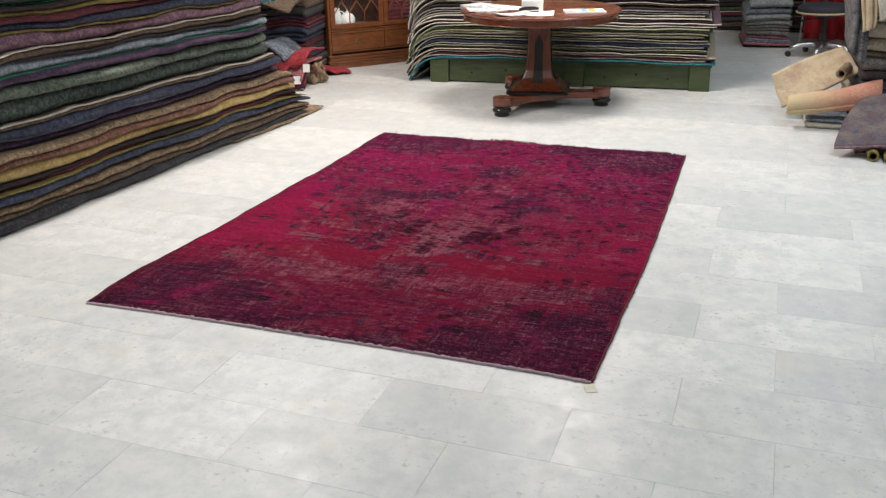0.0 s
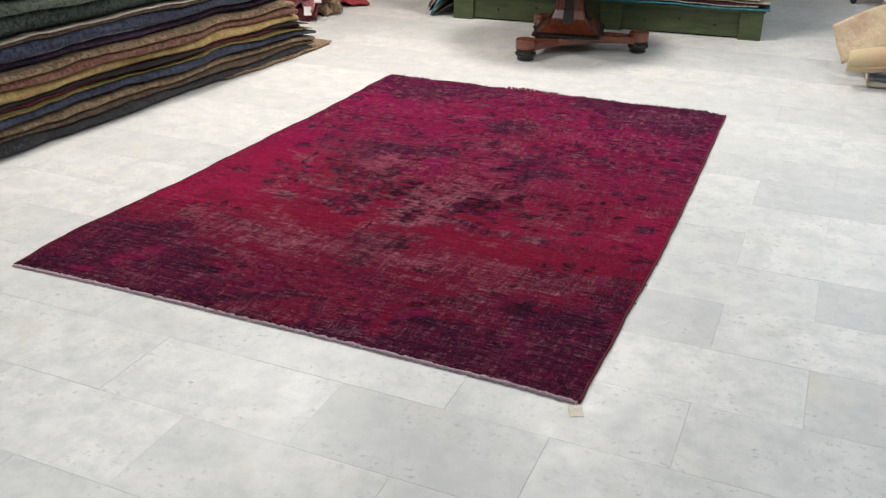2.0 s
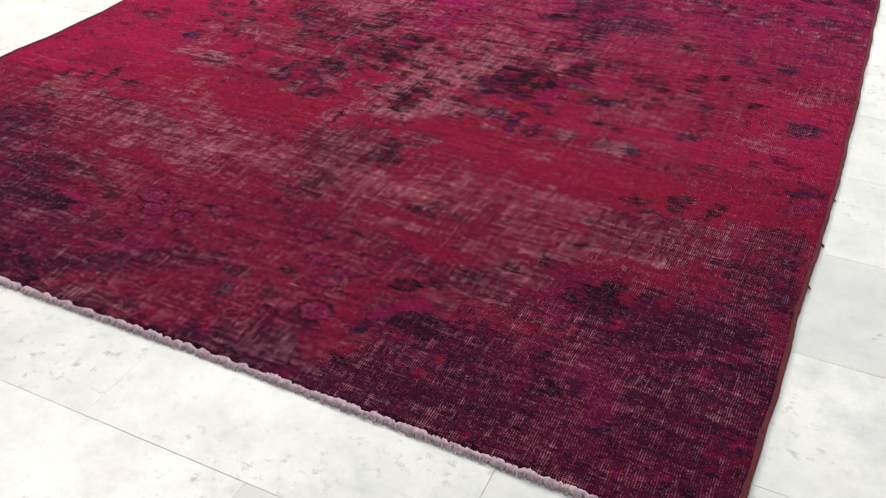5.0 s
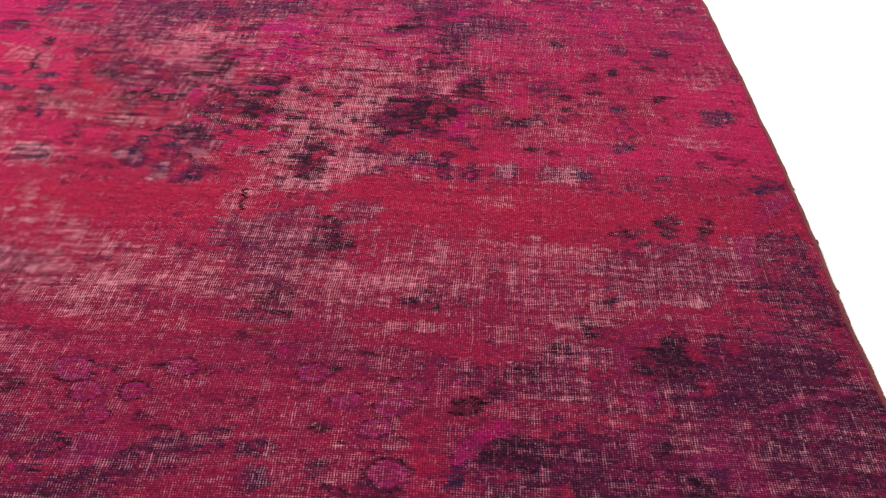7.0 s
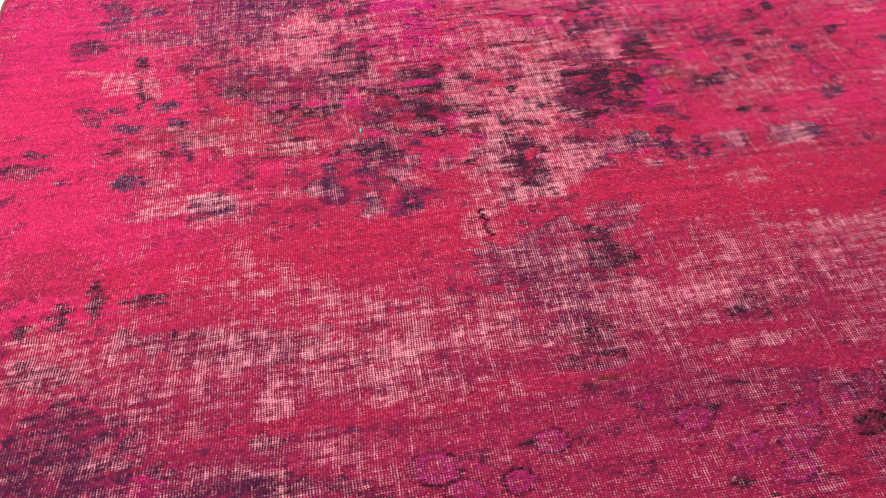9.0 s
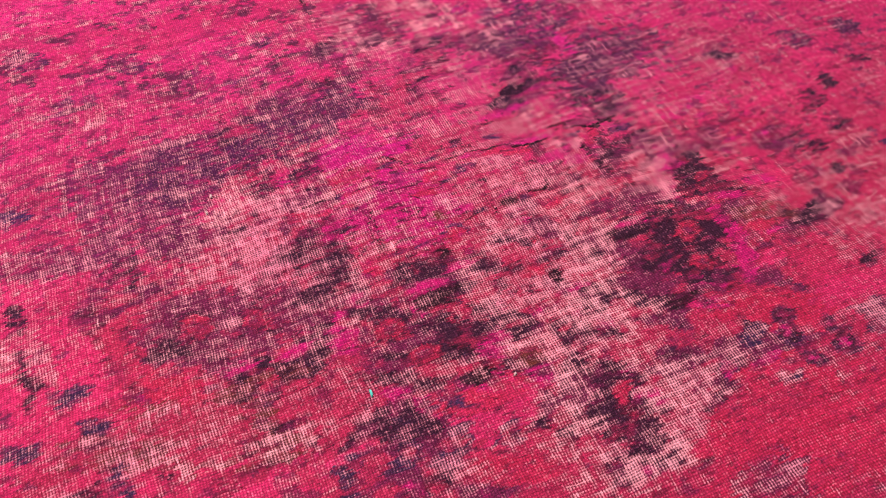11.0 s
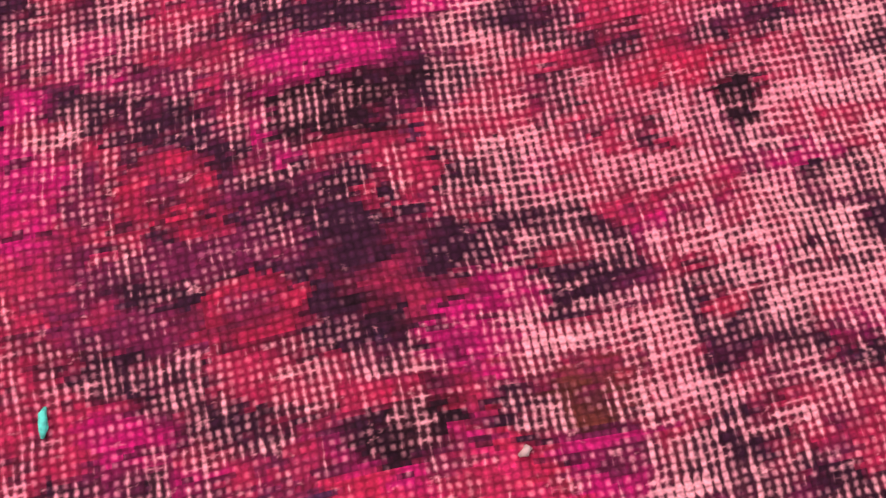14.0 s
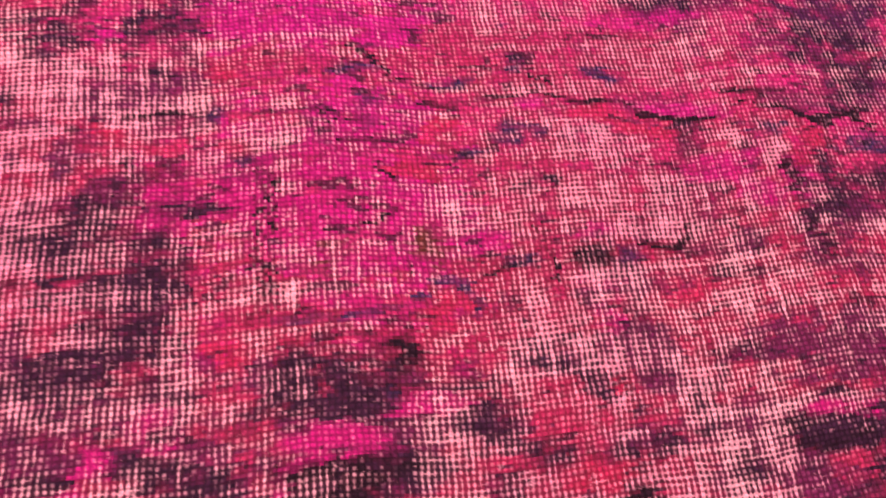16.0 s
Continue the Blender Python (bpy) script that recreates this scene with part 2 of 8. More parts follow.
def rug_far(r):
    return smooth_edge(r, (0, 0.3, 0.6, 0.94, 1), (3.045, 3.058, 3.062, 3.075, 3.055)) + 0.006 * np.sin(31 * r + 1) + 0.004 * np.sin(74 * r)


def rug_place(r, s):
    """World x and y of the share r across and s along the rug."""
    return rug_left(s) * (1 - r) + rug_right(s) * r, rug_near(r) * (1 - s) + rug_far(r) * s


RR, SS = np.meshgrid((np.arange(RUG_NX) + 0.5) / RUG_NX, (np.arange(RUG_NY) + 0.5) / RUG_NY)
KX, KY = rug_place(RR.ravel(), SS.ravel())
KX, KY = KX.reshape(RR.shape), KY.reshape(RR.shape)
RAGGED = fbm(RUG_NX, RUG_NY, 20, 9, 3, 0.8)
RAGGED_FINE = fbm(RUG_NX, RUG_NY, 6, 2.5, 2, 0.8)
ROWS = fbm(RUG_NX, RUG_NY, 40, 1.6, 2, 0.8)
STREAK = fbm(RUG_NX, RUG_NY, 90, 4, 3, 0.7)
STREAK_UP = fbm(RUG_NX, RUG_NY, 4, 75, 3, 0.7)
CLOUD = fbm(RUG_NX, RUG_NY, 105, 60, 4, 0.6)
DYES = {
    "crimson": (0.156, 0.0074, 0.0285), "red": (0.172, 0.0066, 0.0255), "pink": (0.208, 0.0080, 0.042),
    "magenta": (0.185, 0.0038, 0.050), "deep": (0.031, 0.0046, 0.0185), "plum": (0.115, 0.0060, 0.038), "maroon": (0.058, 0.0050, 0.0225), "dark": (0.0170, 0.0037, 0.0112),
    "navy": (0.0190, 0.0065, 0.0235), "black": (0.0100, 0.0026, 0.0060), "brown": (0.060, 0.0110, 0.0105), "mauve": (0.190, 0.0095, 0.066),
}
STAIN = {"crimson": 0.9, "plum": 0.75, "deep": 0.8, "red": 0.8, "pink": 0.75, "magenta": 0.85, "maroon": 0.85, "dark": 0.84, "navy": 0.75, "black": 0.92, "brown": 0.5, "mauve": 0.95}
WARP_X, WARP_Y = fbm(RUG_NX, RUG_NY, 20, 15, 3, 0.8), fbm(RUG_NX, RUG_NY, 20, 15, 3, 0.8)
HOLES = fbm(RUG_NX, RUG_NY, 12, 8, 3, 0.8)
FLECKS = [fbm(RUG_NX, RUG_NY, 12, 9, 3, 0.75) for _ in range(6)]
BLOOM = [fbm(RUG_NX, RUG_NY, 26, 19, 3, 0.6) for _ in range(5)]
SWIRL = fbm(RUG_NX, RUG_NY, 39, 24, 3, 0.7)
dye_map = np.zeros((RUG_NY, RUG_NX, 3))
wear_map = np.zeros((RUG_NY, RUG_NX))


def inside(x, y, rx, ry, turn, ragged=0.30):
    """How far knots lie inside a ragged oval: over 0 inside. With the window of knots it touches."""
    reach = 1.6 * max(rx, ry) + 0.02
    i0, i1 = np.searchsorted(KX[RUG_NY // 2], (x - reach - 0.05, x + reach + 0.05))
    j0, j1 = np.searchsorted(KY[:, RUG_NX // 2], (y - reach - 0.03, y + reach + 0.03))
    win = (slice(max(j0, 0), j1), slice(max(i0, 0), i1))
    c, s = math.cos(radians(turn)), math.sin(radians(turn))
    small = min(rx, ry)
    dx = KX[win] - x + (0.35 * small + 0.003) * WARP_X[win] + min(0.006, 0.4 * rx) * ROWS[win]
    dy = KY[win] - y + (0.30 * small + 0.002) * WARP_Y[win]
    d = np.sqrt(((c * dx + s * dy) / rx) ** 2 + ((c * dy - s * dx) / ry) ** 2)
    return 1 - d + ragged * (RAGGED[win] + 0.6 * RAGGED_FINE[win]), win


def lay_wool(win, share, colour, wear, strength=1.0):
    """Blend a dye and a degree of wear into a window of knots."""
    share = share * strength
    if colour:
        part_share = (share * np.clip(STAIN[colour] + 0.55 * HOLES[win] + 0.45 * RAGGED_FINE[win], 0.15, 1.0))[..., None]
        dye_map[win] = dye_map[win] * (1 - part_share) + np.array(DYES[colour]) * part_share
    if wear is not None:
        rubbed = np.clip(0.88 * wear * (1 + 0.35 * STREAK[win] + 0.30 * STREAK_UP[win] + 0.35 * HOLES[win] + 0.30 * RAGGED_FINE[win]), 0, 1)
        wear_map[win] = wear_map[win] * (1 - 0.9 * share) + rubbed * 0.9 * share


def tint(colour, wear, x, y, rx, ry, turn=0, strength=1.0):
    """A ragged patch of pile in one dye (or none: as it was), rubbed down by wear."""
    deep, win = inside(x, y, rx, ry, turn, 0.30 if colour else 0.45)
    soft = 0.005 if colour else 0.012 + 0.25 * min(rx, ry)
    lay_wool(win, np.clip(deep * min(rx, ry) / soft + 0.5, 0, 1), colour, wear, strength)


def line(colour, wear, half, *way):
    """An outline or stem of pile along a way of x, y pairs."""
    for x0, y0, x1, y1 in zip(way[::2], way[1::2], way[2::2], way[3::2]):
        i0, i1 = np.searchsorted(KX[RUG_NY // 2], (min(x0, x1) - 0.08, max(x0, x1) + 0.08))
        j0, j1 = np.searchsorted(KY[:, RUG_NX // 2], (min(y0, y1) - 0.05, max(y0, y1) + 0.05))
        win = (slice(max(j0, 0), j1), slice(max(i0, 0), i1))
        px, py = KX[win] - x0 + 0.003 * WARP_X[win] + 0.002 * ROWS[win], KY[win] - y0 + 0.003 * WARP_Y[win]
        vx, vy = x1 - x0, y1 - y0
        f = np.clip((px * vx + py * vy) / (vx * vx + vy * vy + 1e-9), 0, 1)
        away = np.hypot(px - f * vx, py - f * vy)
        width = max(1.3 * half, 0.0020) * (1 + 0.5 * RAGGED_FINE[win])
        lay_wool(win, np.clip((width - away) / 0.002 + 0.5, 0, 1), colour, wear)


def flower(kind, x, y, rx, ry, turn=0):
    """A small knotted rosette: an outline, a broken ring of petals and a heart."""
    outer, petals, heart = {"red": ("dark", "red", "maroon"), "navy": ("navy", "dark", "magenta"), "ring": ("black", "mauve", "crimson"), "magenta": ("navy", "magenta", "crimson")}[kind]
    _, win = inside(x, y, rx, ry, turn)
    dx, dy = KX[win] - x + 0.002 * ROWS[win] + 0.004 * WARP_X[win], KY[win] - y + 0.003 * WARP_Y[win]
    c, s = math.cos(radians(turn)), math.sin(radians(turn))
    u, v = (c * dx + s * dy) / rx, (c * dy - s * dx) / ry
    deep = 1 - np.hypot(u, v) + 0.10 * RAGGED_FINE[win]
    spokes = np.cos(5 * np.arctan2(v, u) + 40 * x + 2.0 * RAGGED[win])
    crisp = min(rx, ry) / 0.004
    if kind == "ring":
        lay_wool(win, np.clip((deep + 0.14) * crisp + 0.5, 0, 1) * np.clip(0.95 + 0.6 * RAGGED[win], 0.3, 1), outer, 0.20)
        lay_wool(win, np.clip((deep - 0.12) * crisp + 0.5, 0, 1), petals, 0.30)
        lay_wool(win, np.clip((deep - 0.46) * crisp + 0.5, 0, 1) * np.clip(0.7 + 0.6 * spokes, 0.1, 1), "maroon", 0.30)
        lay_wool(win, np.clip((deep - 0.62) * crisp + 0.5, 0, 1), heart, 0.30)
        return
    lay_wool(win, 0.85 * np.clip(deep * crisp + 0.5, 0, 1), outer, 0.25)
    lay_wool(win, np.clip((deep - 0.22) * crisp + 0.5, 0, 1) * np.clip(0.95 + 0.45 * spokes, 0.4, 1), petals, 0.18)
    lay_wool(win, 0.9 * np.clip((deep - 0.66) * crisp + 0.5, 0, 1), heart, 0.35)


# The drawing is the same before and behind the middle line; the far half is less rubbed.
MIDDLE_Y = 1.51


def twin(colour, wear, x, y, rx, ry, turn=0):
    tint(colour, None if wear is None else 0.6 * wear, x, 2 * MIDDLE_Y - y, rx, ry, -turn, 0.55)
    tint(colour, wear, x, y, rx, ry, turn)


def twin_line(colour, wear, half, *way):
    far = [v if n % 2 == 0 else 2 * MIDDLE_Y - v for n, v in enumerate(way)]
    line(colour, wear, half, *far)
    line(colour, wear, half, *way)


def twin_flower(kind, x, y, rx, ry, turn=0):
    flower(kind, x, 2 * MIDDLE_Y - y, rx, ry, -turn)
    flower(kind, x, y, rx, ry, turn)


def field():
    """Ground of the rug before its ornament: abrash bands, pink and red fields, dark ends."""
    ground = np.ones((RUG_NY, RUG_NX, 1)) * np.array(DYES["crimson"])
    def lay(mask, colour):
        m = np.clip(mask, 0, 1)[..., None]
        ground[:] = ground * (1 - m) + np.array(DYES[colour]) * m
    lay((KY - 1.0 + 0.03 * STREAK) * 14 - 0.2 + 0.6 * CLOUD, "pink")
    lay((-1.5 - KX + 0.1 * CLOUD) * 6 * (KY > 0.75), "pink")
    lay(0.55 + 0.9 * CLOUD - np.abs(KY - 2.0) * 0.5 - (KY < 1.0), "crimson")
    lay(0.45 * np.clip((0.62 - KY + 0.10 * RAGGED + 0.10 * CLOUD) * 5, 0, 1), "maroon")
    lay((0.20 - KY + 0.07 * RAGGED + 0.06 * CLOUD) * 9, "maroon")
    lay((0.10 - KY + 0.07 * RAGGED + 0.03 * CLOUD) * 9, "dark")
    corner = np.minimum((KY - 2.72), 1.0) * 9 + 0.9 * RAGGED
    lay(0.6 * np.clip(corner * (np.abs(KX + 1.12) > 0.28 + 0.08 * CLOUD), 0, 1), "maroon")
    lay(0.35 * np.clip((corner - 1.2) * (KX > -0.8), 0, 1), "dark")
    # medallion ground: dark and red wool mixed knot by knot
    oval = 1.0 - np.hypot((KX + 1.08) / 0.60, (KY - 1.47) / 0.56) + 0.22 * SWIRL
    for n, (colour, cut) in enumerate((("crimson", -2.0), ("maroon", -0.12), ("magenta", 0.45), ("dark", 0.14), ("crimson", 0.40))):
        lay((BLOOM[n] + 0.15 * FLECKS[n] - cut) * 4 * (oval > 0) * np.clip(oval * 5, 0, 1), colour)
    lay(0.88 * np.clip((KY - 1.42 + 0.12 * BLOOM[3]) * 6, 0, 1) * np.clip(0.68 + 1.4 * BLOOM[2], 0, 1) * (oval > 0), "pink")
    # ends and corners: scrolls of maroon, magenta and navy
    ends = np.maximum(0.42 - KY, KY - 2.66) + 0.10 * SWIRL + np.maximum(0, np.abs(KX + 1.08) - 0.75) * 0.5
    for n, (colour, cut) in enumerate((("maroon", 0.02), ("dark", 0.36), ("magenta", 0.66), ("navy", 0.62))):
        lay((FLECKS[n + 1] - cut) * 3.5 * np.clip(ends * 8, 0, 1), colour)
    # stray flowers and flecks in the open field
    lay(0.45 * np.clip((FLECKS[5] - 0.62) * 4 * (KY > 0.95), 0, 1), "dark")
    lay(0.6 * np.clip((FLECKS[4] - 0.72) * 4, 0, 1), "navy")
    lay(0.7 * np.clip((FLECKS[0] - 0.42) * 3, 0, 1), "maroon")
    return ground


dye_map[:] = field()
middle = np.clip(1.3 - np.hypot((KX + 1.08) / 0.70, (KY - 1.5) / 0.62), 0, 1)
wear_map[:] = np.clip(0.18 + 0.20 * middle + 0.07 * np.clip((0.8 - KY) * 4, 0, 1) + 0.12 * STREAK + 0.12 * STREAK_UP + 0.08 * CLOUD + 0.08 * HOLES, 0.02, 1)
# near end and its corner scrolls; the far end repeats them
twin("maroon", 0.40, -0.389, 0.224, 0.366, 0.176, 12)
twin("crimson", 0.42, -1.036, 0.155, 0.297, 0.093, 21)
twin("red", 0.32, -0.722, 0.171, 0.067, 0.040, -61)
twin("crimson", 0.25, -1.051, 0.235, 0.264, 0.079, 17)
twin("deep", 0.38, -0.537, 0.234, 0.135, 0.078, 25)
twin("deep", 0.25, -0.214, 0.436, 0.172, 0.077, 26)
twin("dark", 0.20, -0.331, 0.456, 0.057, 0.042, 44)
twin("deep", 0.24, -0.140, 0.421, 0.119, 0.078, 46)
twin("deep", 0.32, -0.062, 0.703, 0.194, 0.074, 87)
twin("deep", 0.28, -0.098, 0.276, 0.140, 0.115, 52)
twin("deep", 0.36, -0.490, 0.105, 0.224, 0.079, 22)
twin("deep", 0.45, -0.834, 0.044, 0.099, 0.038, 21)
twin("deep", 0.48, -1.183, 0.045, 0.094, 0.023, 10)
twin("maroon", 0.60, -0.293, 0.692, 0.149, 0.101, 25)
twin("maroon", 0.55, -0.501, 0.424, 0.071, 0.060, 80)
twin("deep", 0.40, -0.544, 0.432, 0.063, 0.036, 20)
twin("crimson", 0.25, -0.742, 0.106, 0.044, 0.029, -74)
twin("red", 0.20, -0.735, 0.225, 0.038, 0.030, -64)
twin("red", 0.10, -0.281, 0.478, 0.017, 0.012, 77)
twin("red", 0.10, -0.274, 0.395, 0.017, 0.012, 77)
twin("red", 0.10, -0.622, 0.193, 0.014, 0.013, -20)
twin("red", 0.10, -0.529, 0.176, 0.014, 0.012, 42)
twin("red", 0.10, -0.546, 0.130, 0.014, 0.012, 42)
twin("red", 0.10, -0.684, 0.123, 0.015, 0.010, -72)
twin("red", 0.10, -0.410, 0.322, 0.015, 0.013, 83)
twin("red", 0.10, -0.206, 0.489, 0.017, 0.012, 77)
twin_line("plum", 0.25, 0.0076, -0.418, 0.416, -0.412, 0.473, -0.361, 0.524, -0.319, 0.542)
twin_line("plum", 0.30, 0.0076, -0.418, 0.416, -0.388, 0.350, -0.369, 0.376)
twin_line("navy", 0.10, 0.0091, -0.693, 0.175, -0.680, 0.237, -0.649, 0.285, -0.601, 0.318)
twin_line("plum", 0.30, 0.0062, -0.667, 0.226, -0.641, 0.263, -0.600, 0.285)
twin("plum", 0.30, -0.392, 0.281, 0.035, 0.020, 29)
twin("dark", 0.20, -0.367, 0.265, 0.022, 0.016, 36)
twin("plum", 0.35, -0.286, 0.256, 0.053, 0.046, 88)
twin("plum", 0.35, -0.244, 0.232, 0.042, 0.021, 85)
twin("plum", 0.30, -0.252, 0.172, 0.038, 0.028, 14)
twin("navy", 0.10, -0.221, 0.147, 0.026, 0.010, 32)
twin("navy", 0.10, -0.293, 0.221, 0.019, 0.012, 13)
twin("plum", 0.30, -0.382, 0.191, 0.041, 0.012, -82)
twin("dark", 0.20, -0.330, 0.187, 0.024, 0.021, -69)
twin_line("plum", 0.30, 0.0063, -0.197, 0.350, -0.120, 0.381, -0.051, 0.400)
twin("plum", 0.25, -0.109, 0.325, 0.025, 0.018, 78)
twin_line("plum", 0.30, 0.0061, -0.175, 0.521, -0.118, 0.519, -0.072, 0.513)
twin_line("plum", 0.30, 0.0127, -0.004, 0.962, -0.076, 0.877, -0.127, 0.796, -0.135, 0.694)
twin("navy", 0.15, -0.029, 1.000, 0.039, 0.028, 37)
twin_flower("ring", -0.776, 0.352, 0.036, 0.034, 1)
twin_flower("ring", -0.794, 0.191, 0.031, 0.028, -6)
twin_flower("ring", -1.264, 0.347, 0.042, 0.028, -35)
twin_flower("ring", -0.853, 0.333, 0.032, 0.023, -38)
twin("dark", 0.25, -0.671, 0.334, 0.030, 0.022, 21)
twin("deep", 0.25, -0.719, 0.339, 0.014, 0.013, -62)
twin("deep", 0.25, -0.627, 0.359, 0.017, 0.010, -79)
twin("deep", 0.40, -1.422, 0.319, 0.035, 0.026, -28)
twin("deep", 0.40, -1.182, 0.398, 0.020, 0.016, -7)
twin("deep", 0.40, -1.171, 0.268, 0.019, 0.011, -33)
twin("deep", 0.45, -1.260, 0.134, 0.046, 0.025, -12)
twin("navy", 0.35, -0.991, 0.168, 0.028, 0.022, -3)
twin("deep", 0.40, -0.900, 0.191, 0.020, 0.017, -29)
twin("deep", 0.45, -0.992, 0.226, 0.027, 0.017, 10)
twin("deep", 0.40, -0.808, 0.105, 0.027, 0.018, 18)
twin("deep", 0.45, -1.440, 0.277, 0.067, 0.025, -50)
twin("deep", 0.40, -0.274, 0.862, 0.032, 0.017, -89)
twin("deep", 0.40, -0.204, 0.826, 0.030, 0.017, -90)
twin("deep", 0.40, -0.365, 0.816, 0.033, 0.015, -83)
twin("deep", 0.50, -0.827, 0.507, 0.032, 0.020, 15)
twin("deep", 0.45, -0.465, 0.530, 0.034, 0.013, -78)
twin("deep", 0.50, -0.754, 0.587, 0.032, 0.025, 13)
tint("maroon", 0.34, -1.562, 0.227, 0.284, 0.127, 35)
tint("deep", 0.30, -1.918, 0.409, 0.169, 0.110, 30)
tint("deep", 0.30, -1.919, 0.211, 0.097, 0.076, -12)
tint("plum", 0.30, -1.826, 0.243, 0.130, 0.032, 33)
tint("deep", 0.36, -1.540, 0.289, 0.104, 0.059, 33)
tint("deep", 0.36, -1.191, 0.171, 0.189, 0.039, 32)
tint("plum", 0.30, -1.235, 0.220, 0.050, 0.027, 34)
tint("deep", 0.40, -1.749, 0.386, 0.074, 0.050, 22)
tint("deep", 0.30, -2.025, 0.211, 0.132, 0.052, -37)
# red bands with rubbed stripes, from side to side
twin("red", 0.16, -0.506, 0.856, 0.491, 0.075, 0)
twin("red", 0.18, -1.444, 0.837, 0.420, 0.063, -0)
twin("crimson", 0.20, -1.673, 0.749, 0.141, 0.052, -3)
twin(None, 0.48, -1.505, 0.649, 0.350, 0.067, -1)
twin(None, 0.64, -1.444, 0.619, 0.294, 0.024, -10)
twin(None, 0.66, -1.285, 0.595, 0.108, 0.016, -0)
twin(None, 0.60, -1.611, 0.592, 0.092, 0.027, -1)
twin(None, 0.55, -0.596, 0.688, 0.361, 0.090, 1)
twin(None, 0.66, -0.761, 0.636, 0.110, 0.029, 1)
twin(None, 0.60, -0.453, 0.578, 0.102, 0.046, 6)
twin(None, 0.50, -0.970, 0.639, 0.250, 0.080, 1)
twin(None, 0.60, -1.479, 0.753, 0.065, 0.040, -27)
twin(None, 0.62, -0.936, 0.580, 0.125, 0.019, 0)
twin("red", 0.14, -1.325, 0.491, 0.350, 0.026, -0)
twin("red", 0.16, -0.691, 0.461, 0.255, 0.028, -11)
twin("red", 0.15, -0.803, 0.534, 0.110, 0.021, 0)
twin("maroon", 0.45, -1.049, 0.732, 0.113, 0.085, -90)
twin("maroon", 0.40, -1.041, 0.627, 0.060, 0.042, -90)
twin("dark", 0.35, -0.947, 0.790, 0.032, 0.027, -59)
twin("dark", 0.45, -0.921, 0.722, 0.045, 0.025, 85)
twin("maroon", 0.30, -1.094, 0.740, 0.045, 0.045, -90)
twin("maroon", 0.60, -0.897, 0.845, 0.043, 0.039, 54)
twin("brown", 0.35, -1.035, 0.563, 0.042, 0.019, 0)
twin("brown", 0.35, -1.036, 0.482, 0.042, 0.012, 0)
twin("dark", 0.40, -1.069, 0.527, 0.015, 0.012, 0)
twin("dark", 0.40, -1.000, 0.523, 0.016, 0.014, 0)
twin("dark", 0.50, -1.046, 0.515, 0.050, 0.012, 0)
twin(None, 0.85, -1.531, 0.521, 0.036, 0.028, -13)
twin(None, 0.75, -1.381, 0.545, 0.047, 0.015, -81)
twin(None, 0.60, -0.771, 0.507, 0.060, 0.016, 1)
twin(None, 0.60, -1.259, 0.519, 0.050, 0.014, -1)
twin(None, 0.50, -0.601, 0.506, 0.060, 0.023, 3)
twin(None, 0.55, -1.655, 0.503, 0.034, 0.016, -5)
twin(None, 0.60, -1.147, 0.865, 0.038, 0.034, -56)
twin(None, 0.65, -1.585, 0.856, 0.065, 0.013, -76)
twin(None, 0.60, -1.512, 0.823, 0.042, 0.019, -16)
twin(None, 0.50, -0.626, 0.891, 0.035, 0.018, 4)
twin("crimson", 0.32, -1.016, 0.332, 0.583, 0.060, 0)
twin("crimson", 0.28, -1.315, 0.419, 0.233, 0.042, -0)
twin("red", 0.20, -1.324, 0.483, 0.275, 0.023, -0)
twin(None, 0.55, -1.459, 0.433, 0.052, 0.024, -17)
twin("crimson", 0.22, -1.148, 0.416, 0.167, 0.019, 0)
twin("red", 0.18, -0.751, 0.279, 0.034, 0.021, 7)
twin("crimson", 0.22, -1.233, 0.262, 0.100, 0.020, 0)
# rows of small flowers before the band
twin_flower("ring", -1.321, 0.373, 0.035, 0.027, -18)
twin_flower("ring", -1.283, 0.328, 0.027, 0.022, -20)
twin_flower("ring", -1.208, 0.331, 0.024, 0.020, 0)
twin_flower("ring", -1.145, 0.389, 0.024, 0.020, 0)
twin_flower("ring", -0.927, 0.388, 0.028, 0.020, 0)
twin_flower("ring", -0.867, 0.329, 0.027, 0.018, 11)
twin_flower("ring", -0.792, 0.321, 0.029, 0.024, 23)
twin_flower("ring", -0.818, 0.276, 0.027, 0.018, 11)
twin_flower("ring", -0.757, 0.372, 0.019, 0.015, 18)
twin_flower("ring", -1.250, 0.279, 0.021, 0.019, 0)
twin("dark", 0.30, -1.408, 0.340, 0.026, 0.018, -43)
twin("dark", 0.30, -1.453, 0.365, 0.016, 0.011, -49)
twin("dark", 0.30, -0.752, 0.338, 0.010, 0.009, 26)
twin("dark", 0.30, -1.177, 0.277, 0.018, 0.010, 0)
twin("dark", 0.30, -1.147, 0.258, 0.021, 0.008, 0)
twin("dark", 0.30, -0.901, 0.275, 0.017, 0.013, 0)
twin("dark", 0.30, -1.180, 0.393, 0.013, 0.007, 0)
twin("dark", 0.30, -0.901, 0.400, 0.022, 0.006, 0)
twin("dark", 0.30, -0.795, 0.377, 0.012, 0.008, 8)
twin("dark", 0.30, -1.064, 0.469, 0.013, 0.007, 0)
twin("dark", 0.30, -0.838, 0.436, 0.017, 0.006, -12)
twin("black", 0.12, -0.676, 0.332, 0.027, 0.023, 36)
twin("dark", 0.25, -0.626, 0.369, 0.024, 0.017, 70)
twin("dark", 0.60, -1.548, 0.390, 0.061, 0.025, -18)
twin("dark", 0.55, -1.558, 0.462, 0.030, 0.012, -1)
twin("dark", 0.30, -1.605, 0.339, 0.021, 0.012, -10)
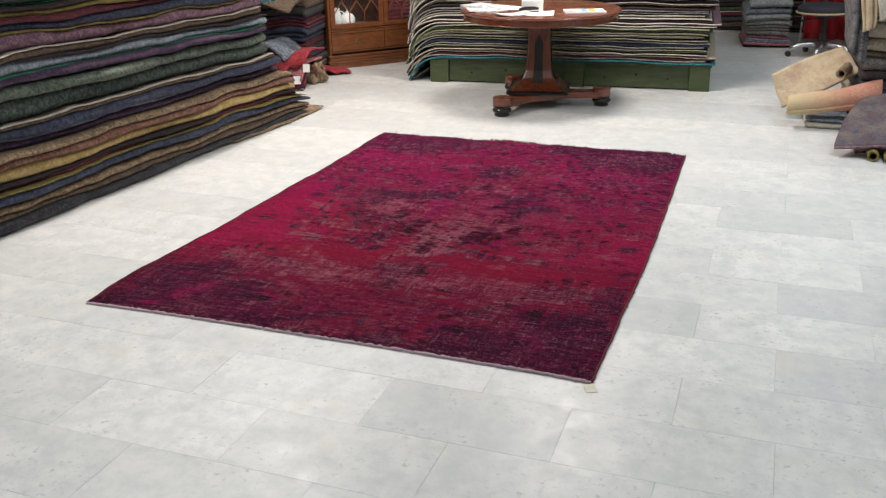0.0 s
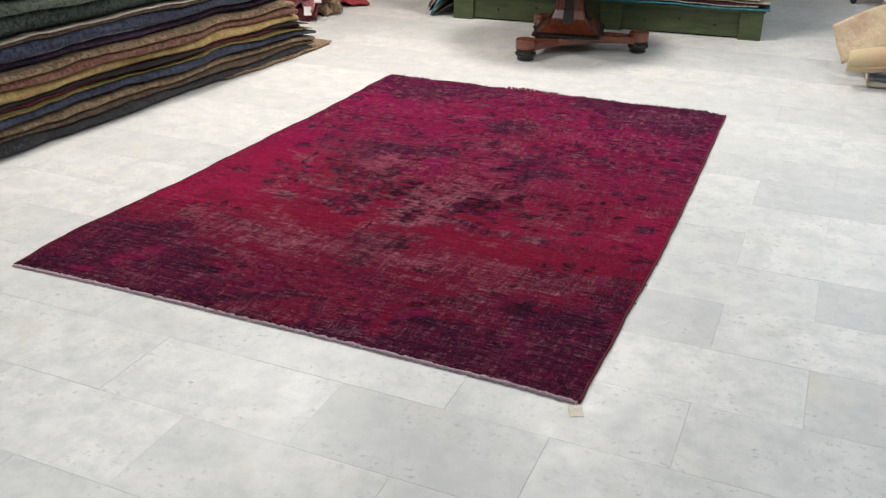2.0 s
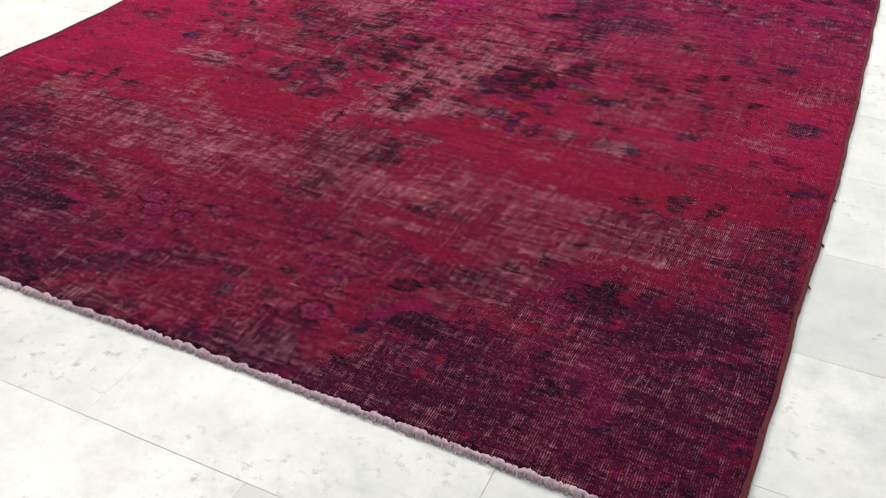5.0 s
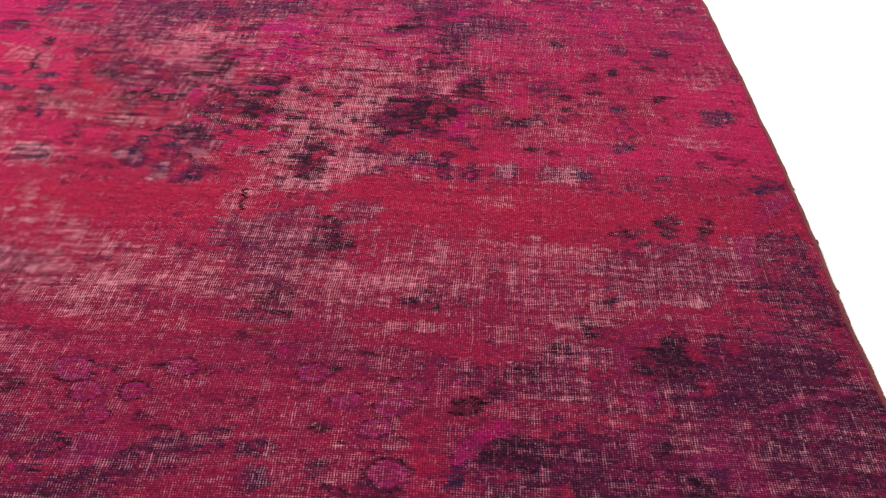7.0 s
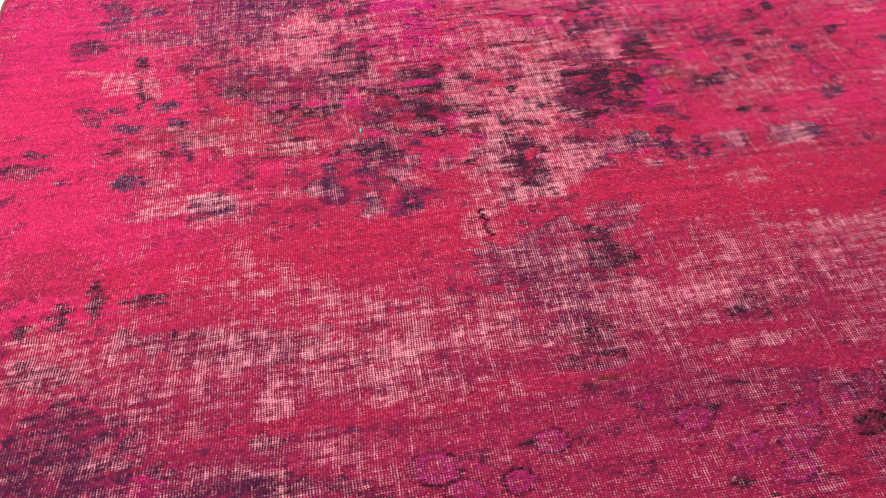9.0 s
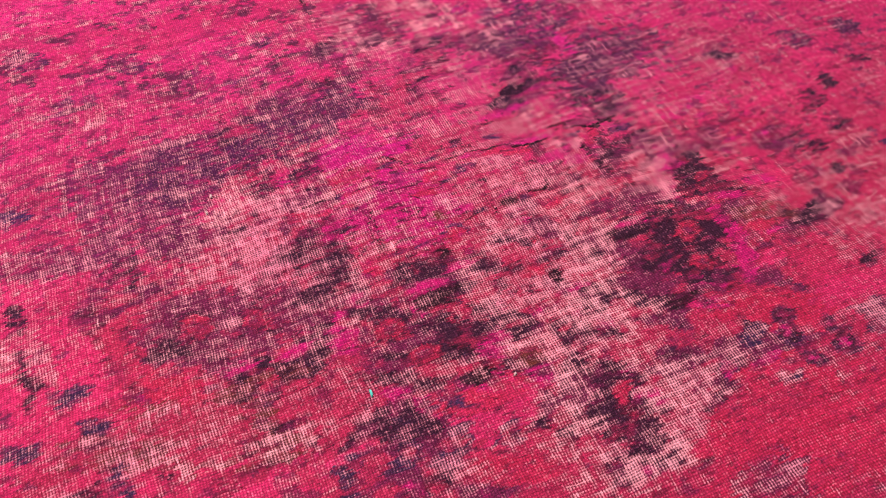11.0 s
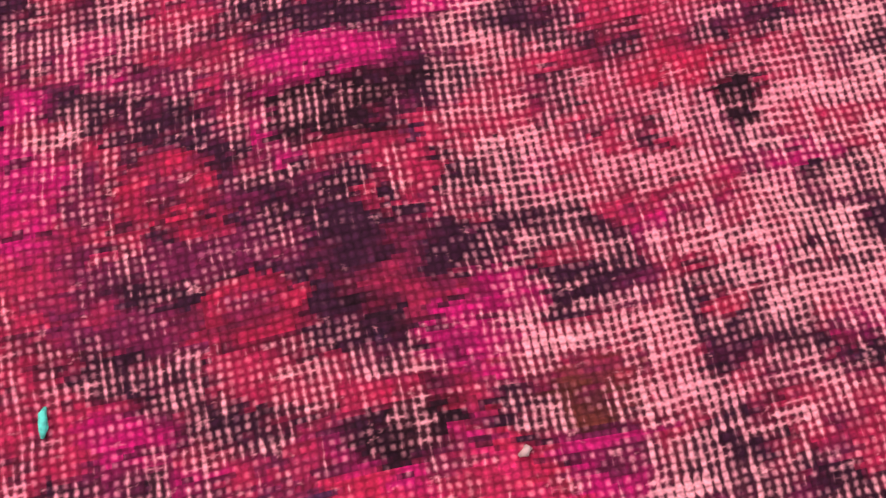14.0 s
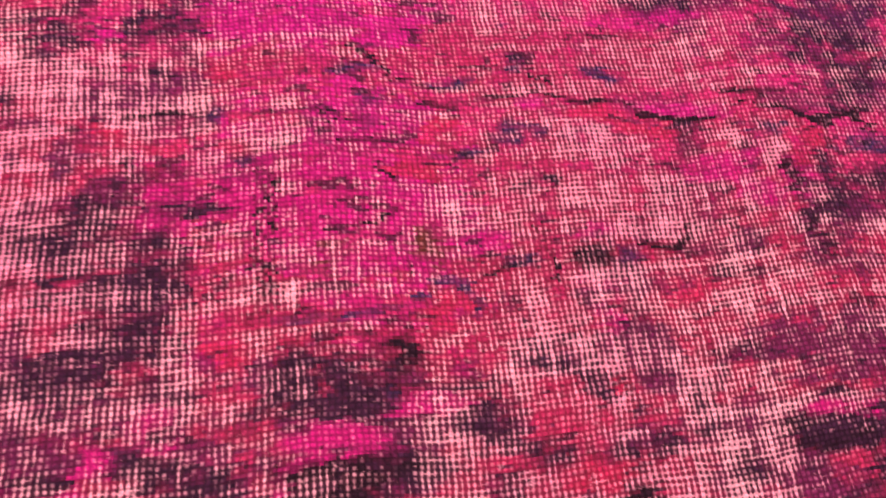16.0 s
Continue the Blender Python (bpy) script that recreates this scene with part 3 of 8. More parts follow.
twin("maroon", 0.60, -1.615, 0.425, 0.051, 0.020, -4)
twin("crimson", 0.50, -1.598, 0.368, 0.034, 0.014, -4)
twin("dark", 0.20, -1.488, 0.263, 0.084, 0.028, -1)
twin("magenta", 0.20, -1.468, 0.292, 0.048, 0.008, -1)
twin("magenta", 0.20, -1.427, 0.261, 0.025, 0.018, -10)
twin("dark", 0.22, -0.610, 0.244, 0.067, 0.036, 4)
twin_line("magenta", 0.20, 0.0085, -0.690, 0.226, -0.659, 0.266, -0.612, 0.294)
twin("maroon", 0.45, -0.540, 0.403, 0.060, 0.048, -3)
twin("dark", 0.35, -0.463, 0.513, 0.023, 0.017, 30)
twin("dark", 0.35, -0.583, 0.404, 0.034, 0.016, 5)
twin("dark", 0.35, -0.275, 0.844, 0.031, 0.022, 44)
twin("dark", 0.35, -0.275, 0.812, 0.018, 0.013, 54)
twin("dark", 0.35, -0.201, 0.827, 0.043, 0.013, 66)
twin("dark", 0.35, -0.362, 0.805, 0.032, 0.015, 5)
twin("dark", 0.35, -0.329, 0.778, 0.016, 0.010, 29)
twin("dark", 0.35, -0.686, 0.579, 0.020, 0.013, 6)
twin("dark", 0.35, -0.740, 0.611, 0.016, 0.012, 28)
twin("dark", 0.35, -0.411, 0.603, 0.017, 0.010, 13)
twin("dark", 0.35, -0.634, 0.647, 0.028, 0.008, 75)
twin("dark", 0.35, -0.517, 0.470, 0.018, 0.016, 31)
twin("dark", 0.35, -1.723, 0.787, 0.020, 0.007, -3)
twin("dark", 0.35, -1.766, 0.783, 0.016, 0.007, -5)
twin("dark", 0.35, -1.692, 0.700, 0.015, 0.009, -27)
# open field: sprigs and palmettes
twin("navy", 0.62, -0.594, 1.002, 0.037, 0.029, 65)
twin(None, 0.85, -0.597, 0.998, 0.021, 0.016, 63)
twin("navy", 0.62, -0.469, 1.006, 0.050, 0.031, 10)
twin(None, 0.85, -0.472, 1.002, 0.028, 0.017, 11)
twin("navy", 0.62, -0.738, 0.938, 0.026, 0.017, 71)
twin(None, 0.85, -0.741, 0.935, 0.016, 0.011, 79)
twin("navy", 0.62, -0.798, 0.939, 0.025, 0.018, 79)
twin(None, 0.85, -0.800, 0.936, 0.017, 0.012, 88)
twin("navy", 0.62, -1.631, 1.008, 0.043, 0.029, -9)
twin(None, 0.85, -1.632, 1.004, 0.024, 0.017, -13)
twin("navy", 0.62, -1.424, 1.016, 0.036, 0.030, -47)
twin(None, 0.85, -1.426, 1.013, 0.021, 0.017, -58)
twin("navy", 0.62, -1.334, 0.953, 0.033, 0.025, -77)
twin(None, 0.85, -1.336, 0.950, 0.019, 0.012, -71)
twin("navy", 0.34, -0.325, 1.127, 0.031, 0.020, 10)
twin("navy", 0.34, -0.678, 1.076, 0.026, 0.014, 4)
twin("navy", 0.34, -0.792, 1.044, 0.019, 0.016, 16)
twin("navy", 0.34, -0.082, 1.286, 0.046, 0.038, 31)
twin("navy", 0.34, -0.320, 1.301, 0.022, 0.017, 48)
twin("navy", 0.34, -1.817, 1.287, 0.035, 0.016, -5)
twin("navy", 0.34, -1.707, 1.283, 0.023, 0.018, -31)
twin("navy", 0.34, -1.793, 1.105, 0.035, 0.016, -4)
twin("navy", 0.34, -1.272, 1.050, 0.021, 0.013, -3)
twin("navy", 0.34, -1.411, 1.081, 0.017, 0.014, -22)
twin("navy", 0.34, -1.341, 1.059, 0.019, 0.014, -6)
twin("navy", 0.34, -1.654, 0.990, 0.020, 0.015, -52)
twin("navy", 0.34, -0.431, 1.019, 0.020, 0.014, 19)
twin("navy", 0.34, -0.253, 1.003, 0.024, 0.014, 12)
tint("navy", 0.34, -1.905, 1.399, 0.035, 0.015, -3)
twin("navy", 0.34, -1.736, 1.354, 0.026, 0.014, -5)
tint("navy", 0.34, -1.850, 1.475, 0.022, 0.015, -15)
twin_flower("navy", -0.669, 0.990, 0.029, 0.021, 66)
twin_flower("navy", -0.733, 1.038, 0.029, 0.021, 68)
twin_flower("magenta", -0.851, 1.016, 0.018, 0.014, -89)
twin_flower("navy", -1.258, 0.944, 0.028, 0.022, -90)
twin_flower("magenta", -0.320, 1.209, 0.032, 0.017, 65)
twin(None, 0.80, -1.724, 1.009, 0.040, 0.023, -8)
twin(None, 0.65, -1.736, 1.105, 0.043, 0.017, -68)
twin(None, 0.70, -0.147, 1.174, 0.058, 0.037, 14)
twin(None, 0.60, -0.439, 1.177, 0.041, 0.029, 16)
twin(None, 0.60, -0.379, 1.063, 0.033, 0.018, 8)
tint(None, 0.55, -0.086, 1.462, 0.056, 0.036, 14)
tint(None, 0.60, -1.833, 1.436, 0.080, 0.030, -2)
twin(None, 0.50, -1.498, 1.028, 0.042, 0.024, -20)
twin(None, 0.50, -1.240, 0.997, 0.058, 0.026, -1)
twin(None, 0.50, -0.516, 1.157, 0.058, 0.044, 57)
twin(None, 0.50, -0.336, 1.155, 0.047, 0.017, 2)
tint("dark", 0.20, -0.381, 1.459, 0.030, 0.024, 41)
tint("dark", 0.20, -0.315, 1.491, 0.028, 0.018, 66)
twin("dark", 0.20, -0.442, 1.350, 0.027, 0.014, 5)
tint("dark", 0.20, -0.365, 1.374, 0.019, 0.012, 11)
twin("dark", 0.20, -0.490, 1.084, 0.019, 0.014, 15)
twin("dark", 0.20, -0.539, 1.105, 0.017, 0.012, 14)
tint("dark", 0.20, -0.212, 1.360, 0.025, 0.015, 9)
tint("dark", 0.20, -0.205, 1.518, 0.022, 0.016, 18)
twin("dark", 0.20, -0.443, 1.290, 0.024, 0.014, 8)
twin("dark", 0.20, -1.724, 1.180, 0.024, 0.011, -4)
twin("dark", 0.20, -1.625, 1.211, 0.032, 0.011, -1)
twin("dark", 0.20, -1.616, 1.169, 0.016, 0.011, -7)
twin("dark", 0.20, -1.823, 1.203, 0.017, 0.010, -12)
tint("dark", 0.20, -1.785, 1.528, 0.028, 0.015, -70)
tint("dark", 0.20, -1.779, 1.398, 0.026, 0.013, -70)
# the pendant at the foot of the medallion
twin(None, 0.88, -1.019, 1.004, 0.128, 0.101, 0)
twin("dark", 0.32, -1.022, 1.013, 0.072, 0.042, 83)
twin("red", 0.20, -1.017, 1.011, 0.022, 0.011, -90)
twin(None, 0.90, -1.086, 1.014, 0.073, 0.022, -90)
twin(None, 0.90, -0.957, 1.018, 0.076, 0.028, 84)
twin("pink", 0.20, -1.178, 1.082, 0.070, 0.040, 0)
twin("red", 0.15, -0.903, 0.913, 0.061, 0.032, -13)
twin("red", 0.15, -1.212, 0.900, 0.060, 0.023, -1)
twin("pink", 0.25, -0.593, 1.065, 0.128, 0.020, 0)
twin_line("black", 0.10, 0.0032, -1.141, 0.899, -1.138, 0.830)
twin(None, 0.80, -1.162, 0.866, 0.030, 0.014, -90)
# medallion: rubbed ground, dark clumps and red rosettes
tint(None, 0.78, -0.907, 1.428, 0.221, 0.108, -8)
twin(None, 0.86, -0.974, 1.224, 0.106, 0.085, 23)
twin(None, 0.82, -1.069, 1.184, 0.082, 0.060, -27)
twin(None, 0.80, -0.937, 1.020, 0.082, 0.067, -47)
twin(None, 0.78, -1.081, 1.076, 0.074, 0.032, 66)
tint(None, 0.66, -1.402, 1.498, 0.149, 0.093, -45)
tint(None, 0.60, -1.368, 1.647, 0.138, 0.102, -17)
twin(None, 0.70, -1.539, 1.237, 0.074, 0.055, -24)
twin(None, 0.62, -1.470, 1.160, 0.116, 0.032, -8)
tint("crimson", 0.62, -1.180, 1.429, 0.149, 0.067, -27)
tint("magenta", 0.60, -1.187, 1.489, 0.118, 0.054, -15)
tint("magenta", 0.55, -1.141, 1.612, 0.058, 0.051, 23)
tint("maroon", 0.50, -1.492, 1.741, 0.102, 0.039, 84)
tint("dark", 0.40, -1.365, 1.730, 0.042, 0.027, 68)
tint("dark", 0.45, -1.374, 1.651, 0.027, 0.019, -71)
tint("dark", 0.40, -1.518, 1.686, 0.024, 0.021, 87)
tint("maroon", 0.42, -1.510, 1.385, 0.091, 0.056, -35)
twin("dark", 0.30, -1.539, 1.355, 0.057, 0.022, -32)
tint("dark", 0.35, -1.351, 1.376, 0.030, 0.024, -68)
twin("maroon", 0.35, -1.464, 1.341, 0.038, 0.024, -51)
tint("dark", 0.50, -1.305, 1.424, 0.041, 0.031, -17)
tint("maroon", 0.45, -1.518, 1.585, 0.055, 0.040, -77)
flower("red", -1.496, 1.390, 0.029, 0.020, -38)
flower("red", -1.402, 1.365, 0.022, 0.020, -53)
twin("magenta", 0.30, -1.498, 1.306, 0.029, 0.012, -8)
twin("magenta", 0.40, -1.349, 1.291, 0.029, 0.012, 80)
twin("magenta", 0.40, -1.413, 1.292, 0.031, 0.012, 1)
twin("brown", 0.55, -1.466, 1.261, 0.053, 0.016, -6)
tint("dark", 0.30, -1.176, 1.366, 0.053, 0.025, -12)
twin("dark", 0.35, -1.094, 1.348, 0.034, 0.025, -51)
twin("magenta", 0.20, -1.180, 1.328, 0.027, 0.011, -17)
twin("magenta", 0.25, -1.214, 1.319, 0.019, 0.005, 76)
twin("black", 0.20, -1.194, 1.302, 0.034, 0.011, -27)
twin("dark", 0.18, -1.193, 1.221, 0.067, 0.034, -31)
twin("maroon", 0.25, -1.308, 1.235, 0.046, 0.023, -41)
twin_flower("red", -1.257, 1.265, 0.024, 0.019, -27)
twin_flower("red", -1.238, 1.210, 0.030, 0.018, -27)
twin("black", 0.20, -1.192, 1.151, 0.028, 0.014, -13)
twin(None, 0.95, -1.178, 1.151, 0.007, 0.006, -27)
twin("dark", 0.40, -1.267, 1.171, 0.027, 0.010, -37)
twin("dark", 0.25, -1.119, 1.139, 0.024, 0.015, -27)
twin(None, 0.95, -1.122, 1.139, 0.004, 0.003, 4)
twin("dark", 0.35, -1.093, 1.194, 0.012, 0.010, -51)
twin("red", 0.20, -1.138, 1.350, 0.011, 0.007, 65)
tint("red", 0.20, -1.103, 1.394, 0.024, 0.013, -27)
tint("red", 0.20, -1.251, 1.392, 0.011, 0.007, -51)
twin("red", 0.30, -1.011, 1.293, 0.030, 0.008, 2)
twin("black", 0.10, -0.992, 1.266, 0.015, 0.011, 58)
twin("dark", 0.40, -0.978, 1.314, 0.020, 0.011, -22)
twin("dark", 0.30, -1.121, 1.255, 0.025, 0.021, -60)
twin("magenta", 0.40, -1.137, 1.190, 0.030, 0.018, 63)
twin("maroon", 0.50, -1.017, 1.145, 0.030, 0.010, -27)
twin("black", 0.15, -0.851, 1.306, 0.028, 0.015, -11)
twin("magenta", 0.20, -0.823, 1.318, 0.029, 0.007, -13)
twin("maroon", 0.30, -0.862, 1.259, 0.034, 0.025, -27)
tint("maroon", 0.30, -0.826, 1.363, 0.060, 0.025, -24)
tint("maroon", 0.40, -0.795, 1.464, 0.049, 0.030, 56)
twin("dark", 0.14, -0.751, 1.286, 0.054, 0.048, -10)
twin("dark", 0.16, -0.783, 1.216, 0.065, 0.048, -13)
twin("dark", 0.20, -0.662, 1.338, 0.056, 0.027, -25)
tint("dark", 0.20, -0.679, 1.393, 0.049, 0.033, 55)
twin_flower("red", -0.757, 1.269, 0.025, 0.018, 33)
twin_flower("red", -0.775, 1.203, 0.022, 0.020, -27)
flower("red", -0.667, 1.369, 0.018, 0.012, 7)
twin_line("magenta", 0.15, 0.0119, -0.692, 1.285, -0.694, 1.238, -0.703, 1.186, -0.727, 1.156)
twin("magenta", 0.15, -0.650, 1.310, 0.039, 0.010, -26)
twin("magenta", 0.15, -0.581, 1.319, 0.024, 0.012, -22)
twin("magenta", 0.20, -0.809, 1.127, 0.045, 0.010, -26)
twin("black", 0.12, -0.848, 1.148, 0.025, 0.014, -8)
twin("dark", 0.15, -0.749, 1.156, 0.022, 0.017, -1)
twin("red", 0.10, -0.755, 1.141, 0.013, 0.007, -32)
twin("maroon", 0.30, -0.874, 1.198, 0.045, 0.022, -27)
twin("red", 0.14, -0.727, 1.083, 0.082, 0.041, -23)
twin("red", 0.18, -0.812, 0.943, 0.094, 0.058, 12)
twin("crimson", 0.30, -0.895, 1.100, 0.045, 0.016, -27)
twin("brown", 0.55, -0.631, 1.254, 0.049, 0.024, -23)
twin("red", 0.35, -0.644, 1.235, 0.028, 0.013, -9)
twin("crimson", 0.15, -0.636, 1.129, 0.049, 0.032, 20)
twin_flower("navy", -0.724, 1.065, 0.021, 0.017, -0)
twin_flower("navy", -0.731, 0.981, 0.019, 0.016, -27)
twin("navy", 0.60, -0.778, 1.056, 0.021, 0.011, -7)
twin("navy", 0.65, -0.785, 0.971, 0.021, 0.014, 6)
twin("navy", 0.10, -0.675, 1.098, 0.015, 0.008, -11)
twin_flower("navy", -0.671, 1.026, 0.014, 0.012, 45)
twin(None, 0.75, -0.848, 1.044, 0.037, 0.022, -27)
twin("dark", 0.42, -1.008, 1.044, 0.057, 0.028, 81)
twin("red", 0.30, -1.007, 1.040, 0.022, 0.013, 88)
twin("red", 0.15, -1.195, 0.995, 0.063, 0.020, -18)
twin("red", 0.15, -1.199, 1.113, 0.059, 0.018, -12)
twin("navy", 0.10, -1.226, 1.119, 0.022, 0.008, -35)
twin("red", 0.15, -1.597, 1.297, 0.046, 0.028, -65)
twin("crimson", 0.20, -1.586, 1.160, 0.055, 0.018, -36)
twin("navy", 0.55, -1.314, 1.074, 0.027, 0.014, -62)
twin("crimson", 0.60, -1.317, 1.073, 0.010, 0.008, -30)
twin("navy", 0.55, -1.245, 1.063, 0.027, 0.018, 84)
twin("crimson", 0.60, -1.248, 1.062, 0.015, 0.009, 19)
twin("navy", 0.55, -1.177, 1.046, 0.026, 0.017, 58)
twin("crimson", 0.60, -1.180, 1.045, 0.012, 0.007, 36)
twin("navy", 0.30, -1.381, 1.100, 0.022, 0.007, -12)
twin("dark", 0.35, -1.307, 1.100, 0.021, 0.009, 32)
twin("dark", 0.30, -1.341, 1.102, 0.010, 0.005, 86)
twin(None, 0.70, -1.270, 1.038, 0.048, 0.015, -35)
# field beside the medallion
tint("pink", 0.10, -1.958, 1.438, 0.365, 0.124, -82)
tint("pink", 0.12, -1.906, 1.002, 0.128, 0.084, -66)
tint("crimson", 0.20, -1.914, 0.881, 0.086, 0.056, -20)
tint("maroon", 0.50, -1.625, 1.735, 0.130, 0.071, -89)
tint("maroon", 0.50, -1.523, 1.732, 0.119, 0.095, -87)
tint("maroon", 0.42, -1.538, 1.400, 0.110, 0.062, -21)
tint("dark", 0.35, -1.584, 1.377, 0.037, 0.021, -22)
tint("maroon", 0.45, -1.424, 1.393, 0.073, 0.036, -19)
tint("brown", 0.65, -1.614, 1.241, 0.141, 0.050, -8)
tint("brown", 0.70, -1.534, 1.186, 0.096, 0.049, -23)
tint(None, 0.80, -1.415, 1.561, 0.110, 0.072, 87)
tint(None, 0.72, -1.269, 1.614, 0.133, 0.108, -88)
tint("dark", 0.40, -1.318, 1.469, 0.061, 0.036, 84)
tint("magenta", 0.40, -1.229, 1.489, 0.071, 0.031, -8)
tint("magenta", 0.40, -1.162, 1.634, 0.109, 0.071, -19)
tint("dark", 0.35, -1.615, 1.548, 0.041, 0.031, -52)
tint("dark", 0.40, -1.903, 1.625, 0.038, 0.021, -27)
tint("maroon", 0.60, -1.738, 1.625, 0.110, 0.037, -18)
tint(None, 0.90, -0.971, 1.558, 0.044, 0.036, 74)
tint(None, 0.95, -0.982, 1.444, 0.016, 0.012, 81)
tint("dark", 0.35, -0.792, 1.498, 0.051, 0.024, 67)
flower("red", -1.534, 1.399, 0.033, 0.025, -77)
flower("red", -1.449, 1.376, 0.027, 0.022, -64)
tint("navy", 0.34, -1.784, 1.098, 0.037, 0.016, -12)
tint("navy", 0.34, -1.807, 1.281, 0.027, 0.018, -37)
tint("navy", 0.34, -1.734, 1.346, 0.025, 0.018, -43)
tint("navy", 0.34, -1.819, 1.347, 0.027, 0.017, -27)
tint("navy", 0.34, -1.697, 1.280, 0.028, 0.013, -10)
tint("navy", 0.34, -1.871, 1.706, 0.031, 0.023, -58)
tint("navy", 0.34, -1.848, 1.735, 0.027, 0.021, -45)
tint("navy", 0.34, -2.032, 1.900, 0.032, 0.022, -35)
tint("navy", 0.34, -1.774, 1.751, 0.032, 0.018, -23)
tint("navy", 0.34, -1.808, 1.886, 0.023, 0.017, -63)
tint("navy", 0.34, -1.980, 1.225, 0.024, 0.013, -30)
tint("navy", 0.34, -1.919, 1.126, 0.019, 0.008, -23)
tint("navy", 0.34, -1.957, 1.177, 0.025, 0.005, -20)
tint(None, 0.70, -1.838, 1.444, 0.041, 0.028, -21)
tint(None, 0.70, -1.770, 1.475, 0.029, 0.021, -57)
tint(None, 0.70, -1.761, 1.405, 0.030, 0.021, -43)
tint(None, 0.70, -1.628, 0.998, 0.056, 0.046, -64)
tint(None, 0.70, -1.765, 1.182, 0.031, 0.015, -12)
tint(None, 0.70, -1.731, 1.046, 0.054, 0.026, -84)
tint(None, 0.70, -1.902, 1.510, 0.049, 0.009, -17)
tint(None, 0.70, -1.331, 0.964, 0.031, 0.022, -80)
tint(None, 0.70, -1.840, 1.484, 0.032, 0.019, -25)
tint(None, 0.70, -1.572, 0.984, 0.037, 0.027, -59)
tint(None, 0.70, -1.669, 1.188, 0.031, 0.025, -69)
tint("navy", 0.60, -1.623, 1.011, 0.033, 0.019, -89)
tint("navy", 0.60, -1.331, 0.964, 0.023, 0.016, -77)
flower("navy", -1.263, 0.946, 0.027, 0.020, 88)
tint("navy", 0.30, -1.679, 1.178, 0.036, 0.014, -87)
tint("navy", 0.30, -1.407, 1.050, 0.045, 0.012, 84)
tint("dark", 0.30, -1.783, 1.401, 0.073, 0.006, -90)
tint("dark", 0.40, -1.699, 1.196, 0.021, 0.010, -87)
tint("dark", 0.45, -1.823, 0.799, 0.042, 0.013, -89)
tint("dark", 0.45, -1.880, 0.778, 0.037, 0.015, -88)
tint("dark", 0.45, -1.738, 0.778, 0.036, 0.011, -12)
tint("dark", 0.45, -1.770, 0.714, 0.017, 0.008, -18)
tint("dark", 0.45, -1.692, 0.695, 0.012, 0.010, -16)
tint("dark", 0.45, -1.936, 0.756, 0.030, 0.012, -88)
tint(None, 0.62, -1.582, 0.856, 0.059, 0.012, 82)
tint(None, 0.55, -1.422, 0.722, 0.224, 0.030, -22)
tint(None, 0.64, -1.508, 0.599, 0.296, 0.049, -22)
tint(None, 0.68, -1.343, 0.607, 0.127, 0.034, -11)
tint(None, 0.60, -1.774, 0.637, 0.187, 0.059, -13)
tint(None, 0.60, -1.899, 0.688, 0.063, 0.049, -59)
tint(None, 0.60, -1.250, 0.635, 0.144, 0.025, -22)
tint("dark", 0.60, -1.896, 0.649, 0.043, 0.031, -32)
tint("maroon", 0.60, -1.615, 0.655, 0.170, 0.039, -12)
tint("maroon", 0.45, -1.125, 0.752, 0.073, 0.059, 65)
tint("maroon", 0.50, -1.025, 0.714, 0.068, 0.061, 40)
tint("dark", 0.40, -0.959, 0.734, 0.041, 0.031, 40)
tint("maroon", 0.60, -1.040, 0.625, 0.058, 0.039, 48)
tint("dark", 0.50, -1.019, 0.566, 0.056, 0.027, 62)
tint(None, 0.70, -0.861, 0.613, 0.078, 0.042, -4)
tint("dark", 0.30, -0.756, 0.564, 0.045, 0.013, -21)
tint(None, 0.62, -0.987, 0.579, 0.108, 0.042, -22)
# inner panel of the medallion with its stems and outlines
tint("crimson", 0.50, -1.102, 1.468, 0.140, 0.100, 0)
tint("magenta", 0.45, -1.153, 1.511, 0.090, 0.085, -90)
tint("crimson", 0.45, -1.044, 1.619, 0.210, 0.040, 1)
tint("magenta", 0.42, -1.174, 1.658, 0.040, 0.025, 0)
tint(None, 0.86, -1.375, 1.521, 0.075, 0.020, -90)
tint(None, 0.80, -1.378, 1.653, 0.033, 0.020, -90)
tint(None, 0.88, -1.215, 1.542, 0.021, 0.012, 0)
tint(None, 0.96, -0.969, 1.534, 0.030, 0.013, 4)
tint(None, 0.97, -0.975, 1.429, 0.022, 0.010, 8)
tint(None, 0.72, -1.038, 1.497, 0.056, 0.029, 8)
tint(None, 0.78, -1.025, 1.394, 0.062, 0.026, 7)
tint(None, 0.74, -0.901, 1.457, 0.101, 0.040, 4)
tint(None, 0.78, -1.286, 1.387, 0.030, 0.013, 0)
tint(None, 0.62, -1.303, 1.349, 0.033, 0.020, 0)
tint(None, 0.78, -1.238, 1.458, 0.045, 0.011, -90)
tint(None, 0.86, -0.924, 1.302, 0.048, 0.025, -40)
tint(None, 0.62, -0.879, 1.623, 0.100, 0.025, 1)
tint(None, 0.75, -1.081, 1.302, 0.046, 0.017, -32)
tint(None, 0.60, -1.157, 1.437, 0.045, 0.012, -29)
tint(None, 0.70, -1.303, 1.554, 0.050, 0.017, 0)
tint(None, 0.60, -1.135, 1.461, 0.040, 0.020, 0)
tint(None, 0.70, -0.923, 1.395, 0.101, 0.020, 1)
tint("dark", 0.34, -1.289, 1.445, 0.033, 0.021, -90)
tint("dark", 0.45, -1.362, 1.470, 0.019, 0.012, -30)
tint("dark", 0.45, -1.358, 1.440, 0.013, 0.010, 0)
